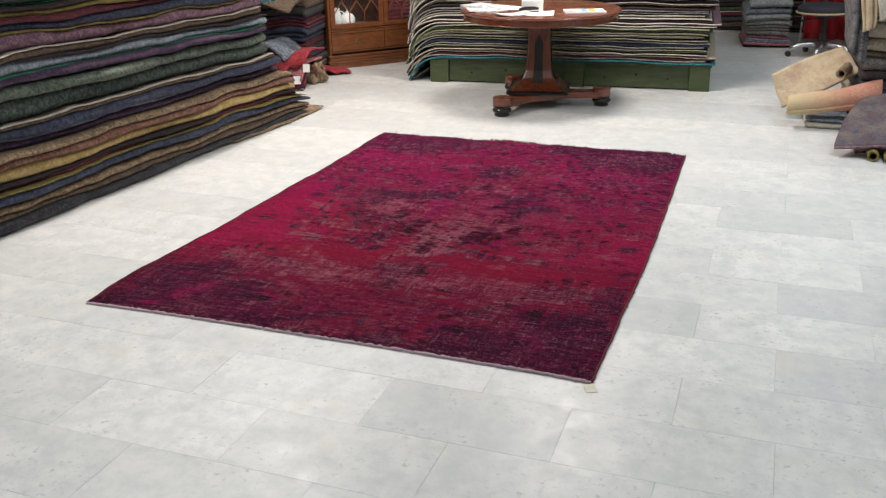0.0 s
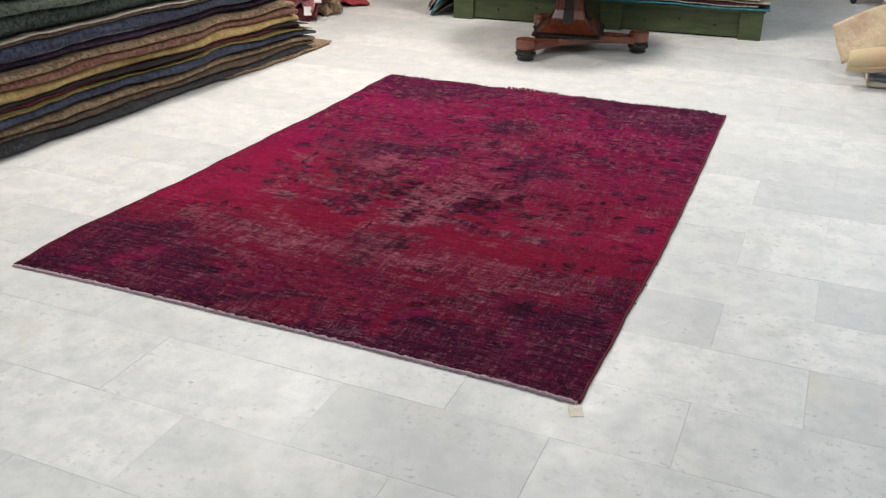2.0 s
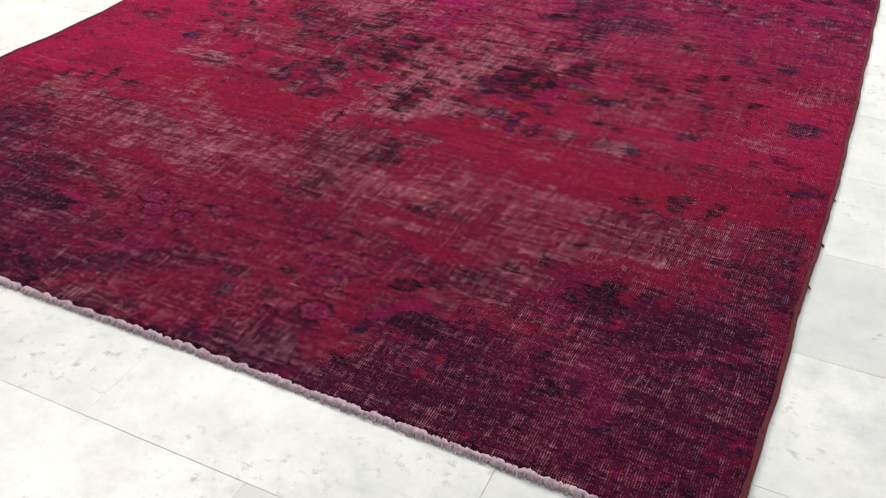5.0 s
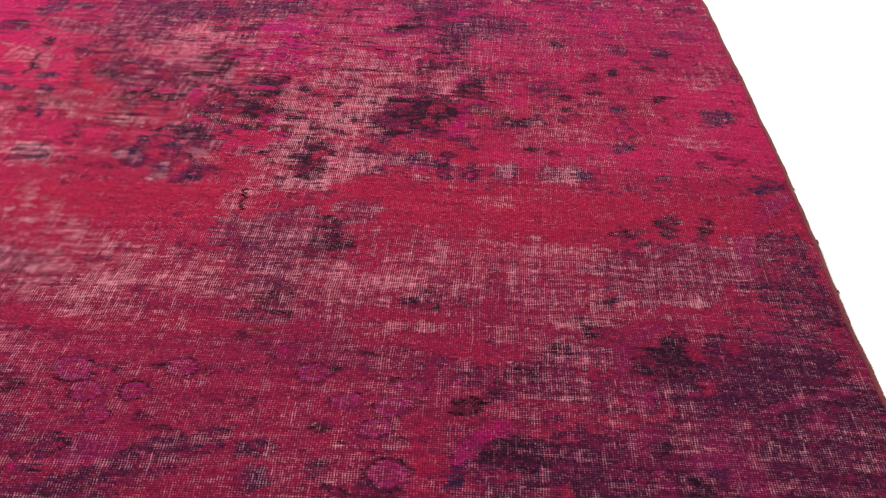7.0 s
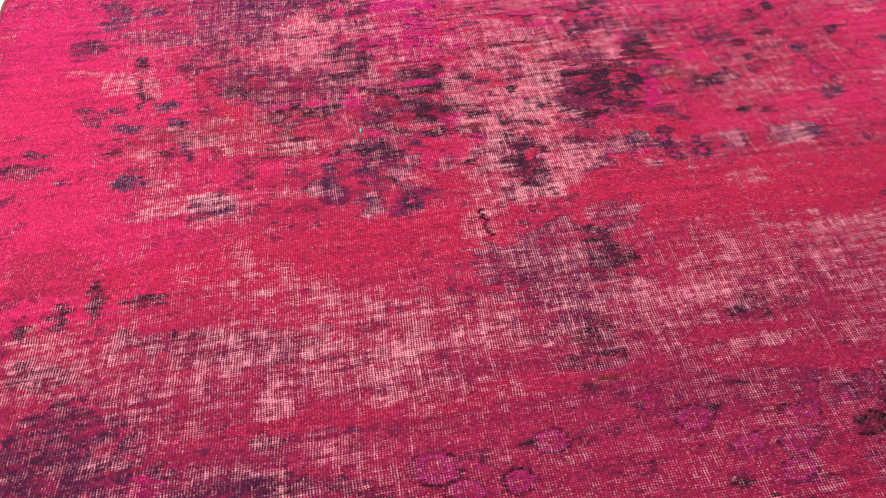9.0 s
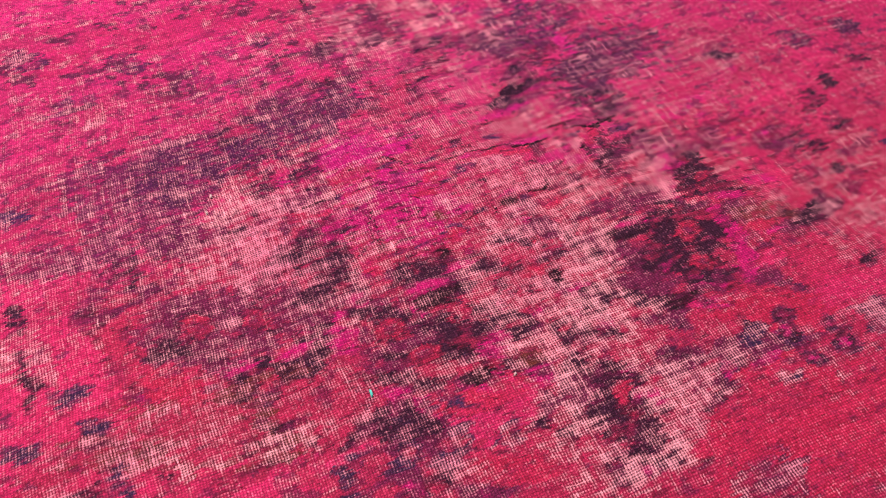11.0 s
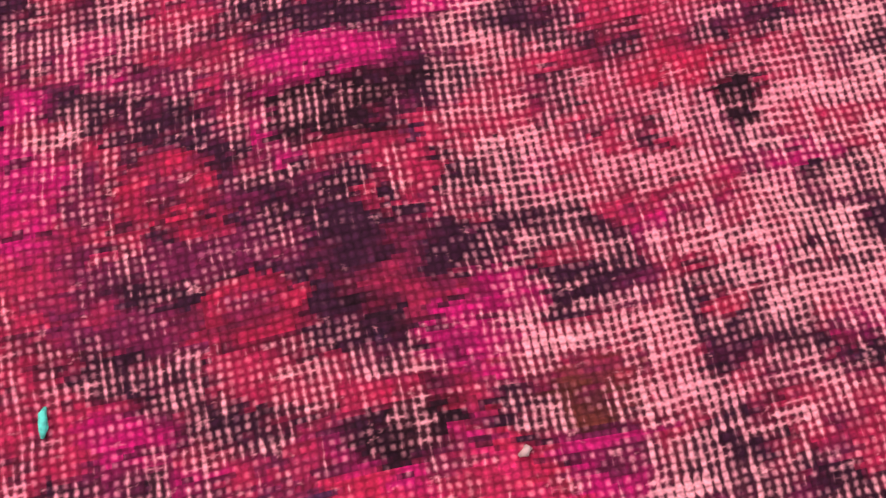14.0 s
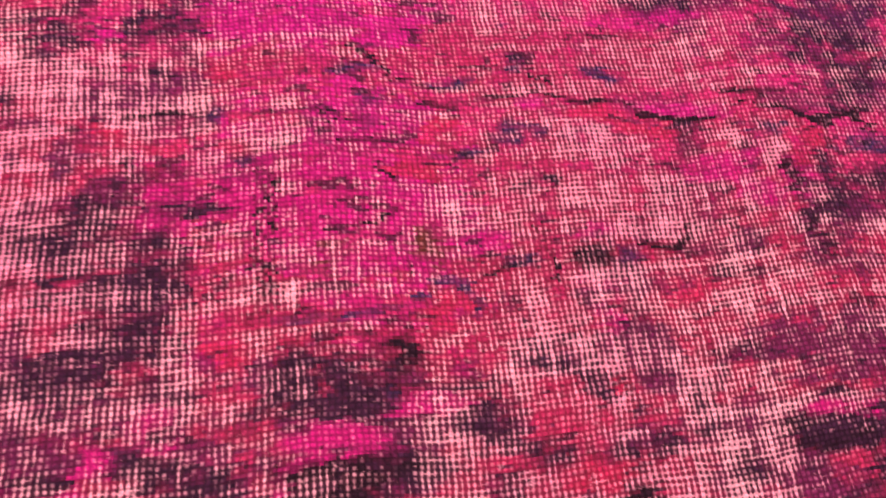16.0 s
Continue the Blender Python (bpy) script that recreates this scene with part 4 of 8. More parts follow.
tint("dark", 0.20, -1.267, 1.500, 0.025, 0.009, 0)
tint("maroon", 0.30, -1.325, 1.519, 0.017, 0.009, -41)
tint("dark", 0.40, -1.325, 1.495, 0.014, 0.010, 0)
tint("maroon", 0.35, -1.348, 1.555, 0.022, 0.020, 0)
tint("dark", 0.30, -1.355, 1.648, 0.030, 0.018, -90)
tint("dark", 0.34, -1.296, 1.648, 0.037, 0.030, 0)
tint("dark", 0.30, -1.352, 1.385, 0.037, 0.018, 0)
tint("dark", 0.40, -1.364, 1.355, 0.020, 0.017, -90)
tint("maroon", 0.35, -1.335, 1.342, 0.023, 0.022, -90)
tint("dark", 0.42, -1.218, 1.366, 0.023, 0.022, -90)
tint("dark", 0.24, -1.175, 1.366, 0.048, 0.022, -35)
tint("black", 0.20, -1.137, 1.379, 0.025, 0.013, -76)
tint("dark", 0.35, -1.100, 1.370, 0.011, 0.010, 0)
tint("dark", 0.42, -1.090, 1.336, 0.021, 0.013, 0)
tint("dark", 0.42, -1.059, 1.318, 0.024, 0.010, -34)
tint("black", 0.30, -1.170, 1.308, 0.022, 0.011, 0)
tint("maroon", 0.40, -1.271, 1.322, 0.032, 0.017, 0)
tint("maroon", 0.28, -0.858, 1.373, 0.028, 0.015, 0)
tint("dark", 0.40, -0.904, 1.367, 0.030, 0.007, 2)
tint("maroon", 0.42, -0.965, 1.315, 0.026, 0.012, 9)
tint("dark", 0.20, -0.850, 1.306, 0.022, 0.011, 0)
tint("dark", 0.30, -0.725, 1.610, 0.041, 0.029, 60)
tint("dark", 0.30, -0.754, 1.489, 0.030, 0.021, 40)
tint("navy", 0.25, -0.737, 1.536, 0.026, 0.012, 5)
tint("dark", 0.30, -0.751, 1.646, 0.034, 0.022, 53)
tint("red", 0.20, -1.172, 1.400, 0.040, 0.003, 0)
tint("red", 0.15, -1.102, 1.408, 0.014, 0.013, 0)
tint("red", 0.20, -1.252, 1.395, 0.019, 0.008, 0)
tint("red", 0.15, -1.091, 1.560, 0.017, 0.015, 0)
tint("red", 0.15, -1.107, 1.523, 0.022, 0.015, -18)
tint("red", 0.15, -0.927, 1.560, 0.033, 0.013, -18)
tint("red", 0.20, -0.960, 1.572, 0.016, 0.008, 5)
tint("red", 0.20, -1.049, 1.620, 0.013, 0.004, 3)
tint("red", 0.20, -0.789, 1.535, 0.023, 0.015, 57)
tint("red", 0.30, -0.992, 1.347, 0.016, 0.005, -90)
tint("red", 0.30, -0.927, 1.412, 0.016, 0.006, 4)
tint("red", 0.25, -1.022, 1.292, 0.021, 0.007, 4)
tint("red", 0.30, -1.248, 1.611, 0.007, 0.007, -90)
tint("red", 0.20, -1.335, 1.566, 0.024, 0.007, -20)
tint("magenta", 0.15, -1.113, 1.647, 0.020, 0.018, 0)
tint("magenta", 0.20, -1.183, 1.490, 0.021, 0.011, 0)
tint("magenta", 0.25, -1.144, 1.561, 0.020, 0.013, 0)
tint("magenta", 0.20, -1.162, 1.594, 0.013, 0.013, 0)
tint("magenta", 0.30, -1.070, 1.462, 0.020, 0.011, 0)
tint("magenta", 0.30, -0.984, 1.466, 0.022, 0.007, 3)
tint("magenta", 0.35, -0.875, 1.515, 0.036, 0.015, 4)
tint("magenta", 0.25, -0.883, 1.572, 0.041, 0.006, 0)
tint("magenta", 0.25, -0.895, 1.662, 0.048, 0.013, 2)
tint("magenta", 0.40, -0.990, 1.400, 0.017, 0.006, -90)
tint("magenta", 0.20, -1.171, 1.333, 0.017, 0.007, 0)
tint("magenta", 0.20, -0.835, 1.324, 0.026, 0.006, 2)
tint("magenta", 0.30, -1.229, 1.586, 0.015, 0.004, 0)
tint("magenta", 0.40, -1.132, 1.483, 0.015, 0.007, 0)
tint("magenta", 0.20, -1.015, 1.577, 0.008, 0.005, 0)
tint("magenta", 0.40, -0.842, 1.495, 0.032, 0.012, -18)
tint("magenta", 0.30, -1.208, 1.326, 0.015, 0.005, 59)
tint("magenta", 0.40, -1.128, 1.349, 0.021, 0.008, 6)
tint("magenta", 0.20, -1.331, 1.648, 0.020, 0.008, -90)
line("black", 0.22, 0.0012, -1.319, 1.575, -1.261, 1.576, -1.213, 1.575, -1.180, 1.577, -1.174, 1.567)
line("black", 0.22, 0.0012, -1.176, 1.579, -1.164, 1.567, -1.143, 1.569)
line("black", 0.22, 0.0020, -1.101, 1.582, -1.058, 1.579)
line("black", 0.22, 0.0020, -1.045, 1.584, -0.994, 1.589, -0.976, 1.580, -0.935, 1.579, -0.919, 1.566, -0.866, 1.564)
line("black", 0.22, 0.0023, -0.848, 1.590, -0.792, 1.588)
line("black", 0.22, 0.0017, -0.841, 1.580, -0.792, 1.573, -0.774, 1.561)
line("black", 0.22, 0.0035, -0.777, 1.556, -0.741, 1.567, -0.727, 1.547)
line("black", 0.22, 0.0015, -1.146, 1.634, -1.126, 1.612, -1.118, 1.599)
line("black", 0.22, 0.0015, -1.031, 1.627, -1.018, 1.608, -0.997, 1.597)
line("black", 0.22, 0.0012, -1.141, 1.532, -1.132, 1.524, -1.129, 1.514)
line("black", 0.22, 0.0012, -1.029, 1.525, -1.010, 1.510, -1.013, 1.496)
line("black", 0.22, 0.0017, -1.030, 1.473, -1.023, 1.432)
line("black", 0.22, 0.0012, -1.074, 1.435, -1.040, 1.444)
line("black", 0.22, 0.0018, -0.947, 1.454, -0.919, 1.449, -0.911, 1.469)
line("black", 0.22, 0.0020, -1.222, 1.537, -1.229, 1.413)
line("black", 0.22, 0.0017, -1.213, 1.528, -1.221, 1.416)
line("black", 0.22, 0.0035, -0.811, 1.523, -0.811, 1.477, -0.804, 1.439)
line("black", 0.22, 0.0014, -1.118, 1.604, -1.093, 1.593)
line("black", 0.22, 0.0012, -1.166, 1.550, -1.125, 1.547)
line("black", 0.22, 0.0012, -1.180, 1.476, -1.157, 1.480, -1.135, 1.492)
line("navy", 0.15, 0.0023, -1.222, 1.414, -1.171, 1.414, -1.140, 1.417, -1.116, 1.423)
line("navy", 0.30, 0.0021, -1.110, 1.434, -1.087, 1.430, -1.083, 1.402)
tint("black", 0.35, -0.992, 1.443, 0.018, 0.009, 6)
tint("navy", 0.35, -1.048, 1.445, 0.015, 0.005, 3)
tint("brown", 0.35, -1.111, 1.459, 0.018, 0.014, -90)
tint("brown", 0.35, -1.190, 1.445, 0.012, 0.007, -42)
tint("brown", 0.35, -1.172, 1.463, 0.011, 0.007, 0)
tint("brown", 0.35, -1.173, 1.514, 0.014, 0.005, 0)
tint("black", 0.35, -1.162, 1.504, 0.010, 0.003, -90)
tint("dark", 0.35, -0.871, 1.479, 0.011, 0.004, 4)
tint("dark", 0.35, -0.844, 1.455, 0.013, 0.005, 3)
tint("navy", 0.35, -1.083, 1.600, 0.014, 0.007, 6)
tint("navy", 0.35, -0.953, 1.606, 0.017, 0.008, 4)
tint("navy", 0.35, -1.023, 1.619, 0.013, 0.009, 13)
tint("navy", 0.35, -1.140, 1.584, 0.013, 0.007, 0)
tint("navy", 0.35, -1.249, 1.574, 0.008, 0.005, 0)
tint("navy", 0.35, -1.029, 1.550, 0.020, 0.011, 0)
tint("navy", 0.35, -1.150, 1.612, 0.015, 0.006, 0)
tint("navy", 0.35, -1.075, 1.534, 0.020, 0.005, 1)
tint("dark", 0.35, -1.024, 1.506, 0.016, 0.010, 13)
tint("navy", 0.35, -0.823, 1.554, 0.018, 0.008, 3)
tint(None, 0.90, -1.174, 1.463, 0.007, 0.004, 0)
tint(None, 0.97, -1.261, 1.579, 0.005, 0.003, -90)
tint(None, 0.90, -1.314, 1.315, 0.005, 0.003, 0)
tint(None, 0.90, -1.344, 1.593, 0.007, 0.004, 0)
# lower left of the medallion, knot by knot
tint(None, 0.90, -1.008, 1.192, 0.067, 0.057, 0)
tint(None, 0.80, -1.055, 1.215, 0.036, 0.021, -43)
tint(None, 0.76, -1.103, 1.239, 0.040, 0.030, -90)
tint(None, 0.90, -0.945, 1.266, 0.038, 0.013, 59)
tint(None, 0.66, -1.206, 1.177, 0.043, 0.020, 0)
tint(None, 0.70, -1.240, 1.199, 0.027, 0.006, 0)
tint(None, 0.70, -1.322, 1.368, 0.020, 0.010, 52)
tint(None, 0.72, -1.258, 1.356, 0.031, 0.012, -45)
tint(None, 0.70, -1.123, 1.307, 0.030, 0.013, 0)
tint(None, 0.95, -1.061, 1.239, 0.015, 0.006, -90)
tint(None, 0.97, -1.070, 1.181, 0.009, 0.004, -82)
tint("dark", 0.28, -1.277, 1.312, 0.051, 0.015, -29)
tint("maroon", 0.28, -1.313, 1.281, 0.037, 0.007, -90)
tint("black", 0.32, -1.185, 1.300, 0.030, 0.015, 0)
tint("magenta", 0.20, -1.180, 1.328, 0.021, 0.006, 0)
tint("magenta", 0.25, -1.205, 1.324, 0.009, 0.007, -45)
tint("magenta", 0.25, -1.224, 1.297, 0.009, 0.004, -81)
tint("magenta", 0.25, -1.215, 1.281, 0.005, 0.003, -90)
tint("magenta", 0.20, -1.332, 1.282, 0.030, 0.014, -90)
tint("magenta", 0.25, -1.327, 1.330, 0.011, 0.007, -65)
tint("maroon", 0.35, -1.247, 1.240, 0.052, 0.013, 0)
tint("dark", 0.10, -1.191, 1.232, 0.020, 0.016, -90)
tint("dark", 0.42, -1.204, 1.265, 0.028, 0.013, 0)
tint("red", 0.25, -1.176, 1.253, 0.007, 0.003, -62)
tint("red", 0.25, -1.153, 1.244, 0.005, 0.001, -50)
tint("crimson", 0.30, -1.144, 1.285, 0.016, 0.004, -28)
tint("crimson", 0.30, -1.125, 1.279, 0.011, 0.010, -90)
tint("dark", 0.25, -1.274, 1.224, 0.023, 0.007, -30)
tint("black", 0.12, -1.177, 1.199, 0.020, 0.004, -48)
tint("dark", 0.30, -1.142, 1.218, 0.021, 0.006, 0)
tint("dark", 0.42, -1.088, 1.201, 0.016, 0.005, -29)
tint("magenta", 0.45, -1.141, 1.175, 0.014, 0.006, -63)
tint("magenta", 0.20, -1.157, 1.143, 0.010, 0.003, -51)
tint("magenta", 0.30, -1.129, 1.195, 0.022, 0.002, 63)
tint("black", 0.20, -1.165, 1.154, 0.018, 0.010, 49)
tint("red", 0.15, -1.188, 1.167, 0.009, 0.004, 0)
tint("brown", 0.40, -1.099, 1.148, 0.017, 0.013, 0)
tint("dark", 0.50, -1.279, 1.184, 0.075, 0.010, -27)
tint("dark", 0.42, -1.269, 1.164, 0.017, 0.009, 0)
tint("black", 0.20, -0.987, 1.271, 0.010, 0.010, 0)
tint("dark", 0.30, -1.045, 1.261, 0.011, 0.009, -45)
tint("red", 0.25, -1.019, 1.294, 0.019, 0.006, -45)
tint("dark", 0.50, -1.076, 1.292, 0.021, 0.009, 57)
tint("dark", 0.45, -1.070, 1.318, 0.032, 0.008, -29)
tint("dark", 0.40, -0.973, 1.307, 0.012, 0.008, 34)
tint("dark", 0.45, -0.984, 1.142, 0.032, 0.009, -29)
tint("red", 0.40, -1.020, 1.221, 0.005, 0.003, 42)
tint("red", 0.15, -1.120, 1.114, 0.047, 0.003, -45)
tint("magenta", 0.20, -1.274, 1.145, 0.007, 0.004, 0)
tint("magenta", 0.30, -1.219, 1.145, 0.008, 0.002, -47)
tint("magenta", 0.25, -1.190, 1.129, 0.022, 0.003, -27)
tint("navy", 0.20, -1.233, 1.133, 0.008, 0.001, -47)
tint("maroon", 0.40, -0.970, 1.217, 0.034, 0.003, -27)
tint("red", 0.50, -1.021, 1.176, 0.017, 0.007, 0)
tint("dark", 0.50, -1.021, 1.150, 0.027, 0.008, 0)
flower("red", -1.272, 1.277, 0.029, 0.022, 0)
flower("red", -1.238, 1.213, 0.033, 0.019, 0)
line("magenta", 0.25, 0.0016, -1.124, 1.126, -1.097, 1.127, -1.074, 1.126)
tint(None, 0.97, -1.181, 1.160, 0.004, 0.003, -45)
tint(None, 0.97, -1.125, 1.145, 0.008, 0.002, -29)
tint(None, 0.97, -1.311, 1.315, 0.004, 0.002, 43)
line("pink", 0.95, 0.0013, -1.309, 1.250, -1.286, 1.251)
# far end and the upper field
tint("maroon", 0.35, -1.609, 2.852, 0.396, 0.132, 14)
tint("deep", 0.35, -1.735, 2.694, 0.191, 0.112, 12)
tint("deep", 0.30, -1.051, 2.340, 0.146, 0.108, 16)
tint("maroon", 0.40, -0.331, 2.817, 0.280, 0.179, 22)
tint("deep", 0.35, -0.172, 2.695, 0.163, 0.119, 28)
tint("deep", 0.30, -0.163, 3.018, 0.146, 0.067, 18)
tint("deep", 0.35, -0.759, 2.926, 0.109, 0.056, 17)
tint("deep", 0.40, -0.752, 1.895, 0.100, 0.060, 19)
tint("deep", 0.40, -1.284, 1.773, 0.166, 0.051, 17)
tint("deep", 0.40, -1.482, 1.744, 0.114, 0.062, 17)
tint("deep", 0.40, -0.643, 1.727, 0.143, 0.074, 16)
tint("deep", 0.35, -1.921, 1.609, 0.043, 0.029, -55)
tint("deep", 0.35, -1.886, 1.341, 0.039, 0.027, -51)
tint("deep", 0.35, -1.866, 1.793, 0.045, 0.030, -54)
tint("deep", 0.35, -1.873, 2.130, 0.049, 0.032, -61)
tint("deep", 0.35, -0.433, 2.232, 0.044, 0.030, -84)
tint("deep", 0.35, -0.285, 1.957, 0.040, 0.028, -89)
tint("deep", 0.35, -0.165, 1.616, 0.035, 0.025, -90)
tint("deep", 0.35, -0.567, 2.080, 0.043, 0.028, -82)
tint("deep", 0.35, -0.214, 2.299, 0.044, 0.029, -88)
tint("deep", 0.35, -0.628, 2.506, 0.049, 0.031, -80)
tint("deep", 0.35, -1.339, 2.317, 0.049, 0.031, -70)
tint("deep", 0.35, -1.523, 2.111, 0.047, 0.031, -65)
tint("deep", 0.35, -0.874, 2.627, 0.051, 0.033, -77)
tint("deep", 0.35, -0.533, 2.560, 0.049, 0.031, -82)
tint("deep", 0.35, -2.005, 1.178, 0.038, 0.026, -45)
tint("deep", 0.35, -1.860, 1.936, 0.047, 0.029, -59)
tint("deep", 0.35, -1.713, 2.204, 0.050, 0.032, -61)
tint("deep", 0.35, -0.107, 2.012, 0.039, 0.028, -90)
tint("deep", 0.35, -0.284, 1.624, 0.035, 0.026, -86)
# magenta scrolls of the near corner, and magenta in the worn middle
tint("magenta", 0.25, -1.822, 0.230, 0.066, 0.025, 17)
tint("magenta", 0.25, -1.859, 0.171, 0.048, 0.025, 13)
tint("magenta", 0.25, -1.794, 0.323, 0.052, 0.022, 17)
tint("magenta", 0.25, -1.934, 0.075, 0.052, 0.020, 20)
tint("magenta", 0.25, -1.967, 0.413, 0.034, 0.022, 5)
tint("magenta", 0.25, -1.732, 0.413, 0.029, 0.021, 2)
tint("deep", 0.30, -2.044, 0.433, 0.150, 0.053, 17)
tint("deep", 0.30, -1.843, 0.526, 0.080, 0.058, 4)
tint("deep", 0.30, -1.638, 0.361, 0.094, 0.048, 15)
tint("deep", 0.30, -2.000, 0.306, 0.100, 0.033, 17)
tint("deep", 0.30, -1.681, 0.230, 0.117, 0.040, 19)
tint("deep", 0.30, -2.052, 0.093, 0.094, 0.041, 16)
# red rosettes in the dark clump, and the red field beside the medallion
flower("red", -0.757, 1.269, 0.031, 0.022, 37)
flower("red", -0.775, 1.203, 0.027, 0.024, -27)
tint("crimson", 0.36, -1.566, 1.222, 0.058, 0.048, -28)
tint("red", 0.32, -1.579, 1.296, 0.038, 0.024, -51)

# the far half has more dark sprigs and bare flecks
beyond = np.clip((KY - 1.78 + 0.10 * CLOUD) * 5, 0, 1)
# dye colours turn bluer and slightly less red towards the far end
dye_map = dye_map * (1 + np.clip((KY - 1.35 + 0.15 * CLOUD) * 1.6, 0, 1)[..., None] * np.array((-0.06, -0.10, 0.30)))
sprigs = np.clip((FLECKS[2] + 0.35 * BLOOM[1] - 0.12) * 3.4, 0, 0.9) * np.clip(0.7 + 1.2 * SWIRL, 0.2, 1) * beyond
dye_map = dye_map * (1 - sprigs[..., None]) + np.array(DYES["deep"]) * sprigs[..., None]
bare = np.clip((FLECKS[4] - 0.25) * 2.5, 0, 1) * beyond
wear_map = np.clip(wear_map + 0.35 * bare, 0, 1)
# single knots have slipped along their rows, so that every outline is broken up
DASH, SPECK, RUB = fbm(RUG_NX, RUG_NY, 5, 1.3, 2, 0.8), fbm(RUG_NX, RUG_NY, 9, 3.5, 3, 0.8), fbm(RUG_NX, RUG_NY, 22, 2.2, 3, 0.75)
RUB_UP = fbm(RUG_NX, RUG_NY, 2.2, 30, 3, 0.75)
rows, cols = np.mgrid[0:RUG_NY, 0:RUG_NX]
cols = np.clip(cols + np.rint(1.1 * DASH + 0.9 * ROWS).astype(int), 0, RUG_NX - 1)
rows = np.clip(rows + np.rint(0.6 * RAGGED_FINE).astype(int), 0, RUG_NY - 1)
dye_map, wear_map = dye_map[rows, cols], wear_map[rows, cols]
# the dye is darker, nearer to maroon, towards the near end
near_maroon = 0.30 * np.clip((0.80 - KY + 0.08 * CLOUD) * 4, 0, 1)[..., None]
dye_map = dye_map * (1 - near_maroon) + np.minimum(dye_map, np.array(DYES["maroon"])) * near_maroon
wear_map = np.clip(wear_map + (0.07 + 0.42 * wear_map) * (0.85 * RUB + 0.75 * RUB_UP), 0, 1)
# single pale nicks where a few knots in a row are gone
NICK, NICK_UP = fbm(RUG_NX, RUG_NY, 9, 1.4, 2, 0.8), fbm(RUG_NX, RUG_NY, 1.4, 10, 2, 0.8)
wear_map = np.clip(wear_map + (0.15 + 0.75 * wear_map) * (1 - 0.6 * middle) * (np.clip((NICK - 0.50) * 2.2, 0, 0.6) + np.clip((NICK_UP - 0.58) * 2.0, 0, 0.5)) - 0.02, 0, 1)
fleck = np.clip((SPECK - 0.56) * 4, 0, 1)[..., None] * np.clip(0.22 + 0.8 * middle + 0.15 * (KY < 0.5), 0, 0.8)[..., None]
dye_map = dye_map * (1 - fleck) + np.array(DYES["dark"]) * fleck


